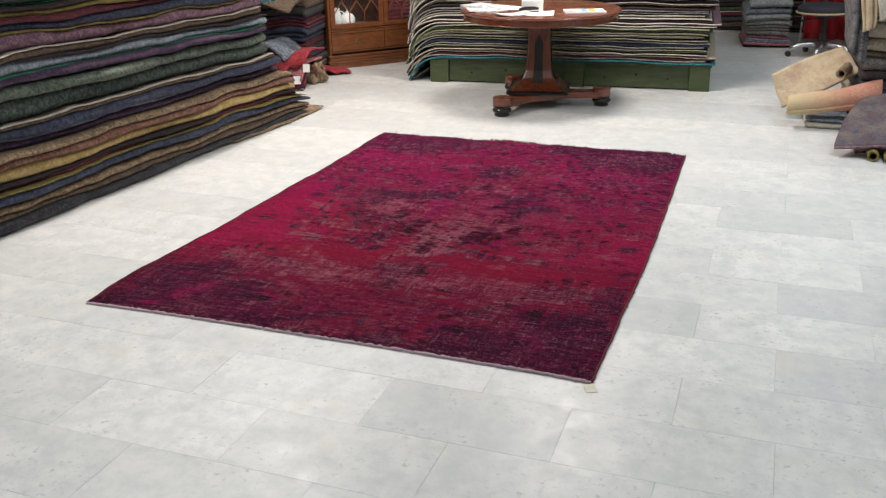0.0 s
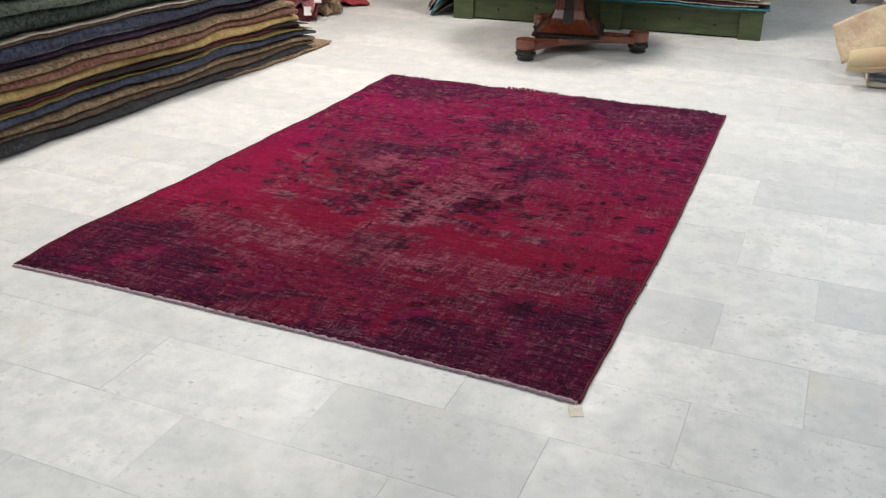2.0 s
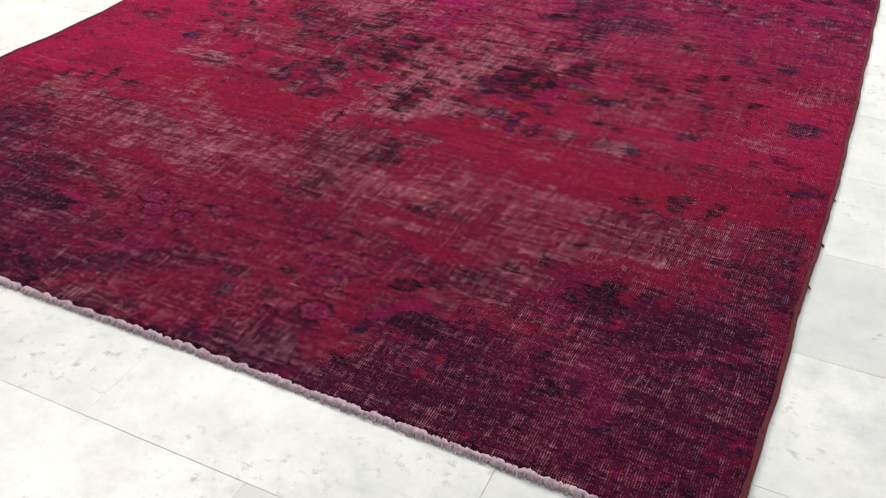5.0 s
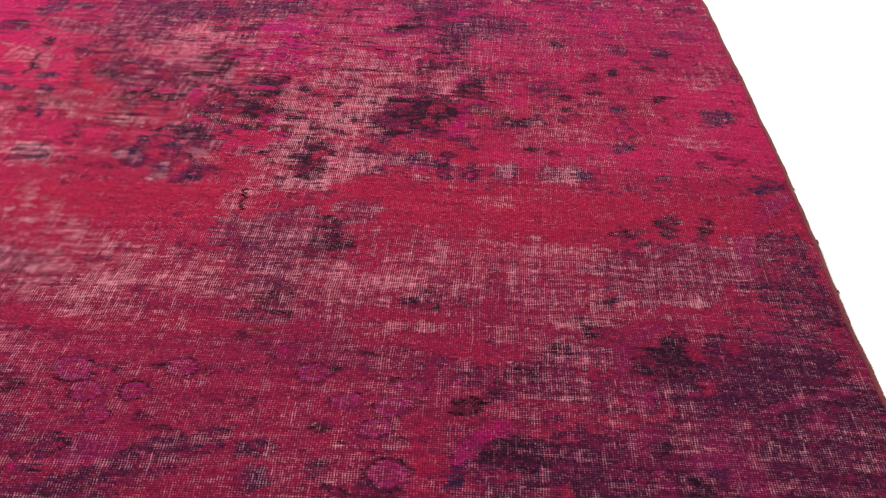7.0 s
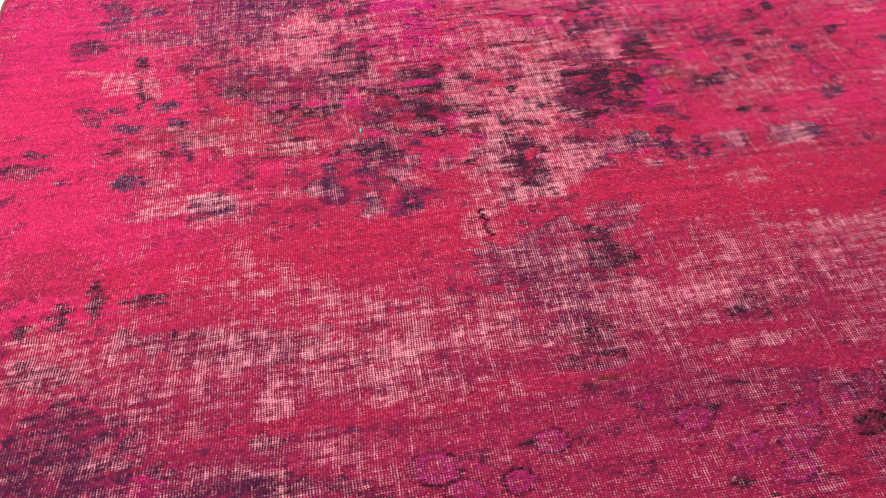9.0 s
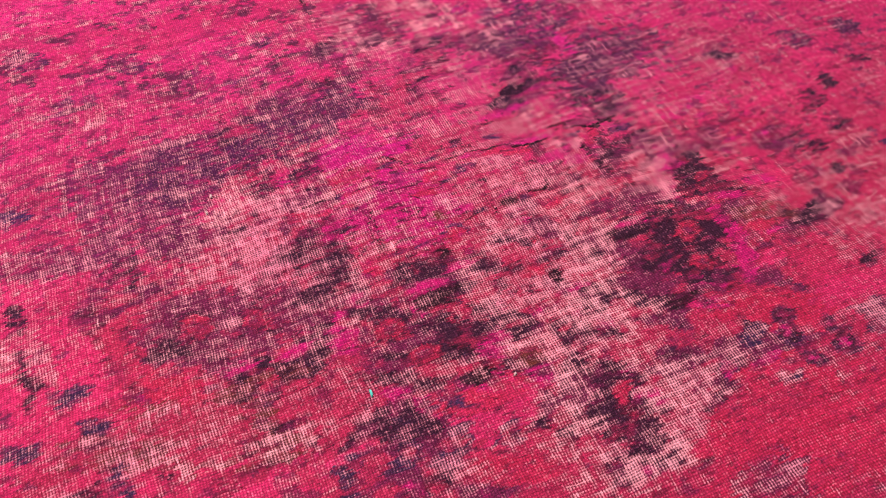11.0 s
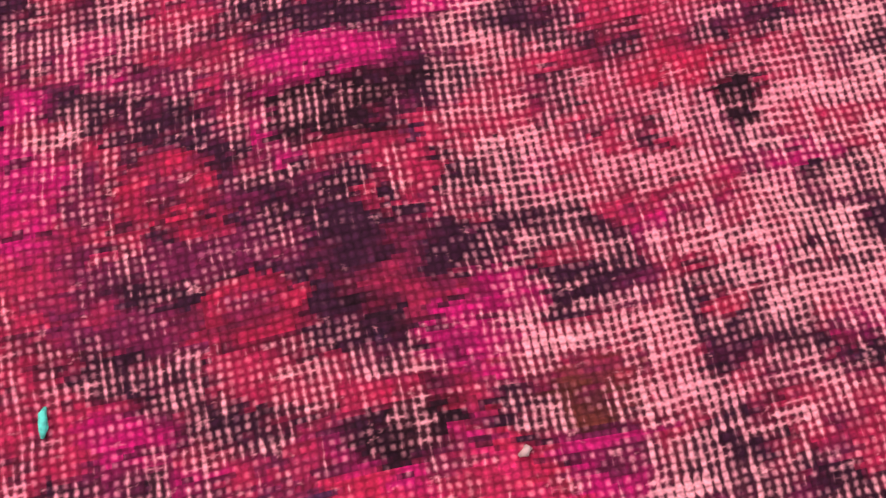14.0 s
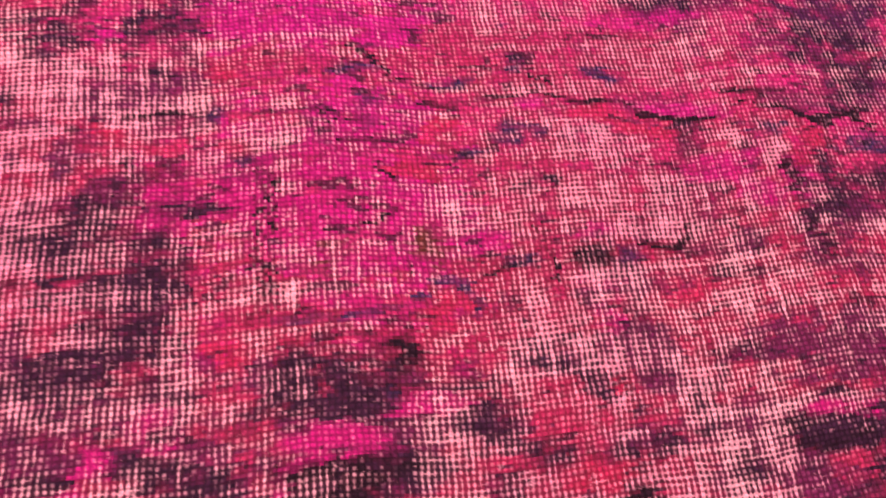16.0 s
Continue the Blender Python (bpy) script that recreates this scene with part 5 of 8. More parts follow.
def rug_mat():
    """Worn pile over a pale warp and weft: threads show between the knots where the wool is gone."""
    m = Nodes("overdyed_pile")
    uv = m.tree.nodes.new("ShaderNodeUVMap")
    uv.uv_map = "weave"
    dyes = m.tree.nodes.new("ShaderNodeAttribute")
    dyes.attribute_name = "dye"
    wears = m.tree.nodes.new("ShaderNodeAttribute")
    wears.attribute_name = "wear"
    wear = wears.outputs["Fac"]
    wob = m.tree.nodes.new("ShaderNodeTexNoise")
    m.link(uv.outputs[0], wob.inputs["Vector"])
    wob.inputs["Scale"].default_value, wob.inputs["Detail"].default_value = 0.10, 4
    wob.inputs["Roughness"].default_value = 0.68
    shift = m.tree.nodes.new("ShaderNodeVectorMath")
    shift.operation = "MULTIPLY_ADD"
    m.link(wob.outputs["Color"], shift.inputs[0])
    shift.inputs[1].default_value = (1.5, 1.5, 0)
    m.link(uv.outputs[0], shift.inputs[2])
    split = m.tree.nodes.new("ShaderNodeSeparateXYZ")
    m.link(shift.outputs[0], split.inputs[0])
    u, v = split.outputs[0], split.outputs[1]
    col_no, row_no = m.math("FLOOR", u), m.math("FLOOR", v)

    def plane(a, b):
        c = m.tree.nodes.new("ShaderNodeCombineXYZ")
        m.link(a, c.inputs[0])
        m.link(b, c.inputs[1])
        return c.outputs[0]

    def white(vec):
        n = m.tree.nodes.new("ShaderNodeTexWhiteNoise")
        n.noise_dimensions = "2D"
        m.link(vec, n.inputs["Vector"])
        return n.outputs["Value"]

    def ridge(a):
        return m.math("SUBTRACT", 1.0, m.math("MULTIPLY", m.math("ABSOLUTE", m.math("SUBTRACT", m.math("FRACT", a), 0.5)), 2.0))

    up, across = ridge(u), ridge(v)
    # every warp and weft thread frays in lengths of its own
    fray_up = m.noise(plane(m.math("MULTIPLY", col_no, 7.37), m.math("MULTIPLY", v, 0.16)), 1.0, 2, 0.65)
    fray_ac = m.noise(plane(m.math("MULTIPLY", u, 0.14), m.math("MULTIPLY", row_no, 5.71)), 1.0, 2, 0.65)
    knot = white(plane(col_no, row_no))
    fluff = m.noise(uv.outputs[0], 1.7, 1, 0.6)
    # rubbed areas are streaky: single rows of knots survive
    rows = m.noise(m.mapped(uv.outputs[0], (0.09, 0.30, 1), (3, 1, 0)), 1.0, 4, 0.65)
    wear = m.math("ADD", wear, m.math("MULTIPLY", m.math("SUBTRACT", rows, 0.52), m.math("ADD", 0.15, m.math("MULTIPLY", wear, 0.6))))

    def shown(r, w, soft):
        return m.math("DIVIDE", m.math("SUBTRACT", r, m.math("SUBTRACT", 1.0, w)), soft, clamp=True)

    def clear(fray, start, grow, spread):
        return m.math("ADD", m.math("MULTIPLY", m.math("SUBTRACT", wear, start), grow), m.math("MULTIPLY", m.math("SUBTRACT", fray, 0.5), spread))

    w_up = clear(fray_up, 0.15, 1.0, 1.35)
    w_ac = clear(fray_ac, 0.44, 0.95, 1.7)
    cut = m.ramp(wear, (0.06, 0.0), (0.22, 1.0))
    line_up = m.math("MULTIPLY", m.math("MULTIPLY", shown(up, w_up, 0.42), m.ramp(w_up, (0.12, 0.0), (0.34, 1.0))), m.math("MULTIPLY", cut, m.math("MULTIPLY", m.ramp(fray_up, (0.3, 0.6), (0.65, 1.0)), m.math("ADD", m.math("MULTIPLY", wear, 0.45), m.math("MULTIPLY", across, 0.95), clamp=True))))
    line_ac = m.math("MULTIPLY", m.math("MULTIPLY", shown(across, w_ac, 0.5), m.ramp(w_ac, (0.12, 0.0), (0.34, 1.0))), m.math("MULTIPLY", cut, 0.75))
    dots = m.math("MULTIPLY", shown(up, 0.72, 0.5), shown(across, 0.80, 0.55))
    dots = m.math("MULTIPLY", dots, m.ramp(m.math("ADD", m.math("MULTIPLY", wear, 1.1), m.math("MULTIPLY", knot, 0.45)), (0.48, 0.0), (0.95, 0.62)))
    threads = m.math("MAXIMUM", m.math("MAXIMUM", line_up, line_ac), dots)
    threads = m.math("MULTIPLY", threads, m.ramp(fluff, (0.25, 0.45), (0.62, 1.0)))
    # stray pale ends and dark knots scattered over the whole face
    ends = m.ramp(m.noise(m.mapped(uv.outputs[0], (0.34, 0.60, 1), (17, 5, 0)), 1.0, 3, 0.6), (0.63, 0.0), (0.74, 0.70))
    threads = m.math("MAXIMUM", threads, m.math("MULTIPLY", ends, m.math("MULTIPLY", cut, m.ramp(up, (0.1, 0.3), (0.6, 1.0)))))
    deep = m.ramp(m.noise(m.mapped(uv.outputs[0], (0.26, 0.42, 1), (7, 31, 0)), 1.0, 3, 0.65), (0.60, 0.0), (0.72, 0.28))
    hue = m.noise(m.mapped(uv.outputs[0], (0.012, 0.012, 1), (5, 2, 0)), 1.0, 3)
    pale = m.ramp(hue, (0.35, (0.45, 0.130, 0.195)), (0.52, (0.52, 0.190, 0.240)), (0.68, (0.45, 0.122, 0.195)))
    tint = m.mix(0.16, pale, dyes.outputs["Color"])
    # wool between the threads: knot to knot variation, fuzz of broken fibres, painted gap shade
    shade = m.ramp(m.math("ADD", m.math("MULTIPLY", fluff, 0.7), m.math("MULTIPLY", knot, 0.3)), (0.25, 0.55), (0.72, 1.12))
    pile = m.mix(1.0, dyes.outputs["Color"], shade, "MULTIPLY")
    pile = m.mix(m.ramp(m.math("ADD", wear, m.math("MULTIPLY", fluff, 0.2)), (0.45, 0.0), (1.0, 0.20)), pile, (0.26, 0.058, 0.098))
    # knot tops lightened, worn hollows and gaps darkened: shade put into the colour
    bead_shade = m.ramp(m.math("MULTIPLY", up, across), (0.02, 0.58), (0.50, 1.62))
    pile = m.mix(0.62, pile, m.mix(1.0, pile, bead_shade, "MULTIPLY"))
    hollow_shade = m.math("SUBTRACT", 1.0, m.math("MULTIPLY", m.math("SUBTRACT", wear, 0.22, clamp=True), 0.80), clamp=True)
    pile = m.mix(1.0, pile, hollow_shade, "MULTIPLY")
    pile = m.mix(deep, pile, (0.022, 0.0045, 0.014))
    gap_shade = m.math("MULTIPLY", m.math("MULTIPLY", m.math("SUBTRACT", 1.0, up), m.math("SUBTRACT", 1.0, across)), m.math("MULTIPLY", m.ramp(knot, (0.3, 0.0), (0.8, 1.0)), wear))
    pile = m.mix(gap_shade, pile, (0.012, 0.0018, 0.005))
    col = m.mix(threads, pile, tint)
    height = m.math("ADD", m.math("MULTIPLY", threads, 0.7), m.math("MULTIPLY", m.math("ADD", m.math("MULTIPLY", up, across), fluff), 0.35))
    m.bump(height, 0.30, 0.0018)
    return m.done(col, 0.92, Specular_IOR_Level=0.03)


def knotted_field(parent):
    """The pile as one sheet of knots, rolled down at its rim."""
    gx, gy = RUG_NX + 1, RUG_NY + 1
    r, s = np.meshgrid(np.linspace(0, 1, gx), np.linspace(0, 1, gy))
    x, y = rug_place(r.ravel(), s.ravel())
    swell = np.pad(CLOUD, ((0, 1), (0, 1)), mode="edge").ravel()
    low = np.pad(wear_map, ((0, 1), (0, 1)), mode="edge").ravel()
    grain = np.pad(RAGGED_FINE, ((0, 1), (0, 1)), mode="edge").ravel()
    rim = np.minimum.reduce([r * 2.15, (1 - r) * 2.15, s * 3.05, (1 - s) * 3.05]).ravel()
    z = 0.0085 + 0.0012 * swell - 0.0012 * low + 0.0004 * grain
    z = 0.0012 + (z - 0.0012) * np.clip(rim / 0.008, 0, 1) ** 0.5
    verts = np.stack([x, y, z], 1).astype(np.float32)
    k = (np.arange(RUG_NY)[:, None] * gx + np.arange(RUG_NX)[None]).ravel()
    quads = np.stack([k, k + 1, k + gx + 1, k + gx], 1).astype(np.int32)
    me = bpy.data.meshes.new("rug_face")
    me.vertices.add(len(verts))
    me.vertices.foreach_set("co", verts.ravel())
    me.loops.add(quads.size)
    me.loops.foreach_set("vertex_index", quads.ravel())
    me.polygons.add(len(quads))
    me.polygons.foreach_set("loop_start", np.arange(0, quads.size, 4, dtype=np.int32))
    me.polygons.foreach_set("use_smooth", np.ones(len(quads), bool))
    me.update(calc_edges=True)
    uv = me.uv_layers.new(name="weave")
    ij = np.stack([quads % gx * (WARPS / RUG_NX), quads // gx * (WEFTS / RUG_NY)], -1).astype(np.float32)
    uv.data.foreach_set("uv", ij.ravel())
    col = me.attributes.new("dye", "FLOAT_COLOR", "FACE")
    speckle = np.exp(0.10 * rng.standard_normal((RUG_NY, RUG_NX, 1)) + 0.12 * STREAK[..., None])
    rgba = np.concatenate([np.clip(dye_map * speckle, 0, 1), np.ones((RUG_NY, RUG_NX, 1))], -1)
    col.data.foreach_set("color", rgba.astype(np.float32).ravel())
    wa = me.attributes.new("wear", "FLOAT", "POINT")
    wa.data.foreach_set("value", np.clip(low, 0, 1).astype(np.float32))
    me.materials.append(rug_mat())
    ob = new("rug_face", me)
    ob.parent = parent
    return ob


def rug_cord(name, points, radius, material, parent, bumpy=0.25, label=""):
    bm = bmesh.new()
    radii = [radius * (1 + bumpy * noise.noise(Vector(p) * 60)) for p in points]
    tube(bm, points, radii, 7)
    return part(name, bm, material, parent, label, smooth=True)


def thread_tuft(bm, x, y, z, turn, length, thick):
    c, s = math.cos(turn), math.sin(turn)
    pts = [(x + c * length * f, y + s * length * f, max(0.0012, z * (1 - f) + 0.004 * math.sin(3 * f))) for f in (0, 0.35, 0.7, 1)]
    tube(bm, pts, [thick, thick, thick * 0.8, thick * 0.4], 4)


SELVEDGE = simple_mat("selvedge_wool", (0.085, 0.008, 0.012), 0.95, vary=0.4, scale=60)
KELIM = simple_mat("bleached_end_thread", (0.42, 0.31, 0.35), 0.95, vary=0.3, scale=120)
rug = thing("rug", "worn overdyed crimson and magenta wool rug lying flat on marble", "rug")
knotted_field(rug)
steps = np.linspace(0, 1, 160)
for r in (0.0, 1.0):
    xs, ys = rug_place(np.full(160, r), steps)
    rug_cord("selvedge", [(float(a), float(b), 0.0052) for a, b in zip(xs, ys)], 0.0048, SELVEDGE, rug, 0.3, "dark red overcast edge cord")
steps = np.linspace(0.002, 0.998, 640)
xs, ys = rug_place(steps, np.zeros(640))
rug_cord("end_cord", [(float(a), float(b) - 0.004 + random.uniform(-0.0026, 0.0026), 0.0052 + random.uniform(-0.001, 0.001)) for a, b in zip(xs, ys)], 0.0044, KELIM, rug, 1.1, "pale mauve knotted end cord")
bm = bmesh.new()
for a, b in zip(xs, ys):
    for _ in range(2):
        thread_tuft(bm, float(a) + random.uniform(-0.003, 0.003), float(b) - 0.004, 0.006, -math.pi / 2 + random.uniform(-0.7, 0.7), random.uniform(0.005, 0.014), 0.0014)
tagged(part("fringe", bm, KELIM, rug, "short pale mauve fringe threads"), kind="stuff")
bm = bmesh.new()
steps = np.linspace(0.004, 0.996, 300)
xs, ys = rug_place(steps, np.ones(300))
for a, b, f in zip(xs, ys, steps):
    if noise.noise(Vector((f * 9, 0.3, 0))) > -0.1 or f > 0.9:
        thread_tuft(bm, float(a), float(b) - 0.003, 0.007, math.pi / 2 + random.uniform(-0.6, 0.6), random.uniform(0.006, 0.022), 0.0013)
TUFT_WOOL = simple_mat("loose_end_wool", (0.20, 0.016, 0.040), 0.95, vary=0.5, scale=90)
TUFT_DARK = simple_mat("dark_end_wool", (0.085, 0.010, 0.036), 0.95, vary=0.5, scale=90)
for wool, r0, r1, count, tall, said in ((TUFT_WOOL, 0.38, 0.53, 120, 0.017, "frayed crimson tufts of pile"), (TUFT_DARK, 0.885, 0.955, 80, 0.014, "raised dark tufts of pile"), (TUFT_DARK, 0.02, 0.98, 220, 0.009, "dark pile standing at the end")):
    tufts = bmesh.new()
    for k in range(count):
        x, y = rug_place(np.array([random.uniform(r0, r1)]), np.array([1.0]))
        x, y, lean, rise = float(x[0]), float(y[0]) - random.uniform(0.002, 0.014), random.uniform(-0.008, 0.008), tall * random.uniform(0.5, 1.1)
        tube(tufts, [(x, y, 0.006), (x + 0.4 * lean, y + 0.002, 0.006 + 0.6 * rise), (x + lean, y + random.uniform(-0.004, 0.008), 0.006 + rise)], [0.0022, 0.0026, 0.0008], 4)
    tagged(part("end_tufts", tufts, wool, rug, said), kind="stuff")
tagged(part("far_fringe", bm, KELIM, rug, "sparse pale fringe threads"), kind="stuff")
for s, turn in ((0.325, 0.5), (0.266, -0.3), (0.215, 0.2)):
    x, y = rug_place(np.array([1.0]), np.array([s]))
    bm = bmesh.new()
    for k in range(4):
        thread_tuft(bm, float(x[0]), float(y[0]), 0.006, turn + 0.25 * (k - 1.5), 0.011, 0.0014)
    part("loose_thread", bm, SELVEDGE, rug)
# bits of lint and stray yarn caught in the pile
TEAL_YARN = simple_mat("teal_yarn", (0.03, 0.22, 0.20), 0.9, vary=0.5, scale=300)
LINT = simple_mat("pale_lint", (0.22, 0.13, 0.14), 0.95, vary=0.3, scale=200)
for x, y, turn, length, yarn in ((-1.333, 1.181, 1.4, 0.013, TEAL_YARN), (-1.134, 1.128, 0.3, 0.006, LINT), (-1.452, 1.664, 1.2, 0.008, LINT), (-1.468, 1.627, 1.5, 0.008, LINT)):
    bm = bmesh.new()
    c, sn = math.cos(turn) * length / 2, math.sin(turn) * length / 2
    tube(bm, [(x - c, y - sn, 0.0090), (x - c * 0.4 + 0.001, y - sn * 0.4, 0.0112), (x + c * 0.4, y + sn * 0.4 + 0.001, 0.0108), (x + c, y + sn, 0.0090)], [0.0008, 0.0021, 0.0018, 0.0007], 7)
    part("stray_yarn", bm, yarn, rug, "tuft of teal yarn" if yarn is TEAL_YARN else "pale lint", smooth=True)


# ---- rug tag on the floor ----
PAPER = simple_mat("card_paper", (0.66, 0.62, 0.50), 0.8, vary=0.08, scale=40)
tag = thing("price_tag", "small blank cream card tag lying on marble floor", "tag", pose(0.004, -0.038, 0, 0, 0, 24))
bm = bmesh.new()
loft(bm, [[(x * 0.020, y * 0.026, 0.0006 + 0.003 * (1 + y) / 2 + dz) for x, y in ((-1, -1), (1, -1), (1, 1), (-1, 1))] for dz in (0.0, 0.0008)])
part("card", bm, PAPER, tag)
bm = bmesh.new()
tube(bm, [(0, 0.024, 0.0035), (0.004, 0.032, 0.004), (0.001, 0.038, 0.005)], 0.0007, 5)
part("string", bm, KELIM, tag)

# ---- stacked carpets ----
def cloth(name, f, nu, nv, thick, material, parent, label=""):
    """A thick sheet over the surface f(u, v), u and v from 0 to 1."""
    bm = bmesh.new()
    grid = [[Vector(f(i / nu, j / nv)) for i in range(nu + 1)] for j in range(nv + 1)]
    sides = ([], [])
    for j in range(nv + 1):
        rows = ([], [])
        for i in range(nu + 1):
            du = grid[j][min(i + 1, nu)] - grid[j][max(i - 1, 0)]
            dv = grid[min(j + 1, nv)][i] - grid[max(j - 1, 0)][i]
            nrm = du.cross(dv)
            nrm = nrm.normalized() if nrm.length > 1e-9 else Vector((0, 0, 1))
            rows[0].append(bm.verts.new(grid[j][i] + nrm * thick / 2))
            rows[1].append(bm.verts.new(grid[j][i] - nrm * thick / 2))
        sides[0].append(rows[0])
        sides[1].append(rows[1])
    a, b = sides
    for j in range(nv):
        for i in range(nu):
            bm.faces.new((a[j][i], a[j][i + 1], a[j + 1][i + 1], a[j + 1][i]))
            bm.faces.new((b[j][i], b[j + 1][i], b[j + 1][i + 1], b[j][i + 1]))
    rim = [(0, i) for i in range(nu)] + [(j, nu) for j in range(nv)] + [(nv, i) for i in range(nu, 0, -1)] + [(j, 0) for j in range(nv, 0, -1)]
    for (j0, i0), (j1, i1) in zip(rim, rim[1:] + rim[:1]):
        bm.faces.new((a[j0][i0], b[j0][i0], b[j1][i1], a[j1][i1]))
    bmesh.ops.recalc_face_normals(bm, faces=bm.faces)
    return part(name, bm, material, parent, label, smooth=True)


WOOL = {}
for name, a, b, c in (
    ("charcoal", (0.022, 0.021, 0.024), (0.050, 0.048, 0.052), None),
    ("black", (0.010, 0.009, 0.011), (0.024, 0.020, 0.024), (0.06, 0.03, 0.03)),
    ("navy", (0.008, 0.012, 0.034), (0.026, 0.036, 0.080), (0.09, 0.10, 0.14)),
    ("royal", (0.012, 0.018, 0.085), (0.03, 0.04, 0.10), None),
    ("slate", (0.13, 0.155, 0.19), (0.30, 0.34, 0.40), (0.05, 0.06, 0.09)),
    ("pale_blue", (0.24, 0.29, 0.34), (0.40, 0.45, 0.50), (0.12, 0.15, 0.19)),
    ("sage", (0.032, 0.050, 0.036), (0.10, 0.13, 0.095), (0.20, 0.23, 0.18)),
    ("pine", (0.022, 0.040, 0.034), (0.060, 0.085, 0.070), (0.16, 0.19, 0.16)),
    ("moss", (0.035, 0.045, 0.022), (0.08, 0.10, 0.05), None),
    ("emerald", (0.008, 0.16, 0.085), (0.03, 0.30, 0.17), None),
    ("teal", (0.015, 0.14, 0.18), (0.04, 0.25, 0.30), (0.02, 0.08, 0.10)),
    ("ochre", (0.36, 0.23, 0.075), (0.56, 0.40, 0.17), None),
    ("mustard", (0.15, 0.12, 0.022), (0.28, 0.21, 0.06), None),
    ("camel", (0.20, 0.13, 0.07), (0.42, 0.30, 0.18), (0.05, 0.035, 0.03)),
    ("sand", (0.36, 0.30, 0.22), (0.52, 0.46, 0.36), (0.24, 0.18, 0.12)),
    ("cream", (0.48, 0.42, 0.32), (0.63, 0.56, 0.45), None),
    ("brick", (0.13, 0.032, 0.024), (0.22, 0.075, 0.050), (0.33, 0.23, 0.16)),
    ("wine", (0.075, 0.008, 0.014), (0.14, 0.018, 0.028), (0.02, 0.01, 0.02)),
    ("scarlet", (0.22, 0.012, 0.020), (0.34, 0.030, 0.040), None),
    ("rose", (0.40, 0.10, 0.13), (0.55, 0.25, 0.25), (0.20, 0.04, 0.05)),
    ("mauve", (0.14, 0.070, 0.10), (0.30, 0.17, 0.21), (0.06, 0.03, 0.05)),
    ("plum", (0.032, 0.016, 0.040), (0.07, 0.035, 0.075), None),
    ("brown", (0.050, 0.030, 0.020), (0.11, 0.07, 0.045), (0.20, 0.15, 0.10)),
    ("taupe", (0.12, 0.105, 0.095), (0.22, 0.20, 0.18), (0.06, 0.05, 0.05)),
    ("grey", (0.19, 0.20, 0.20), (0.32, 0.33, 0.32), (0.12, 0.13, 0.14)),
    ("salmon", (0.50, 0.27, 0.18), (0.60, 0.40, 0.28), (0.55, 0.44, 0.28)),
):
    WOOL[name] = cloth_mat("wool_" + name, a, b, c)
EDGE_THREAD = simple_mat("carpet_edge_thread", (0.58, 0.53, 0.45), 0.95, vary=0.3, scale=70)
EDGE_GREY = simple_mat("carpet_edge_grey", (0.30, 0.28, 0.25), 0.95, vary=0.5, scale=40)
EDGE_SAGE = simple_mat("carpet_edge_sage", (0.30, 0.34, 0.20), 0.95, vary=0.4, scale=40)
EDGE_DARK = simple_mat("carpet_edge_wool", (0.045, 0.038, 0.036), 0.95, vary=0.4, scale=70)
COLOUR_WORD = {"royal": "royal blue", "pale_blue": "pale blue", "sage": "sage green", "moss": "moss green", "emerald": "emerald green", "pine": "dark green"}


def word(colour):
    return COLOUR_WORD.get(colour, colour)


def nose(x0, z0, z1, depth, folds=1):
    """Cross-section of a folded carpet: flat behind, rounded fold in front (towards +x)."""
    pts = [(x0 - depth, z0), (x0 - 0.5 * depth, z0), (x0 - 0.05, z0)]
    h = (z1 - z0) / 2
    reach = min(0.048, 1.35 * h + 0.012)
    for k in range(7):
        a = -math.pi / 2 + math.pi * k / 6
        pts.append((x0 - reach + reach * math.cos(a), z0 + h + h * math.sin(a)))
    pts += [(x0 - 0.05, z1), (x0 - 0.5 * depth, z1), (x0 - depth, z1)]
    return pts


def pile_layer(name, ys, bottom, top, front, depth, material, parent=None, label=""):
    """One carpet of a pile lying along y, from surface bottom to surface top, with its fold at front(y)."""
    bm = bmesh.new()
    loops = []
    for y, z0, z1, x0 in zip(ys, bottom, top, front):
        loops.append([(x, y, z) for x, z in nose(x0, z0, z1, depth)])
    # round both ends
    for end, side in ((0, -1), (-1, 1)):
        base = loops[end]
        zc = sum(p[2] for p in base) / len(base)
        tip = [(p[0] - 0.012, p[1] + side * 0.012, zc + (p[2] - zc) * 0.45) for p in base]
        loops = [tip] + loops if end == 0 else loops + [tip]
    loft(bm, loops)
    return part(name, bm, material, parent, label, smooth=True)


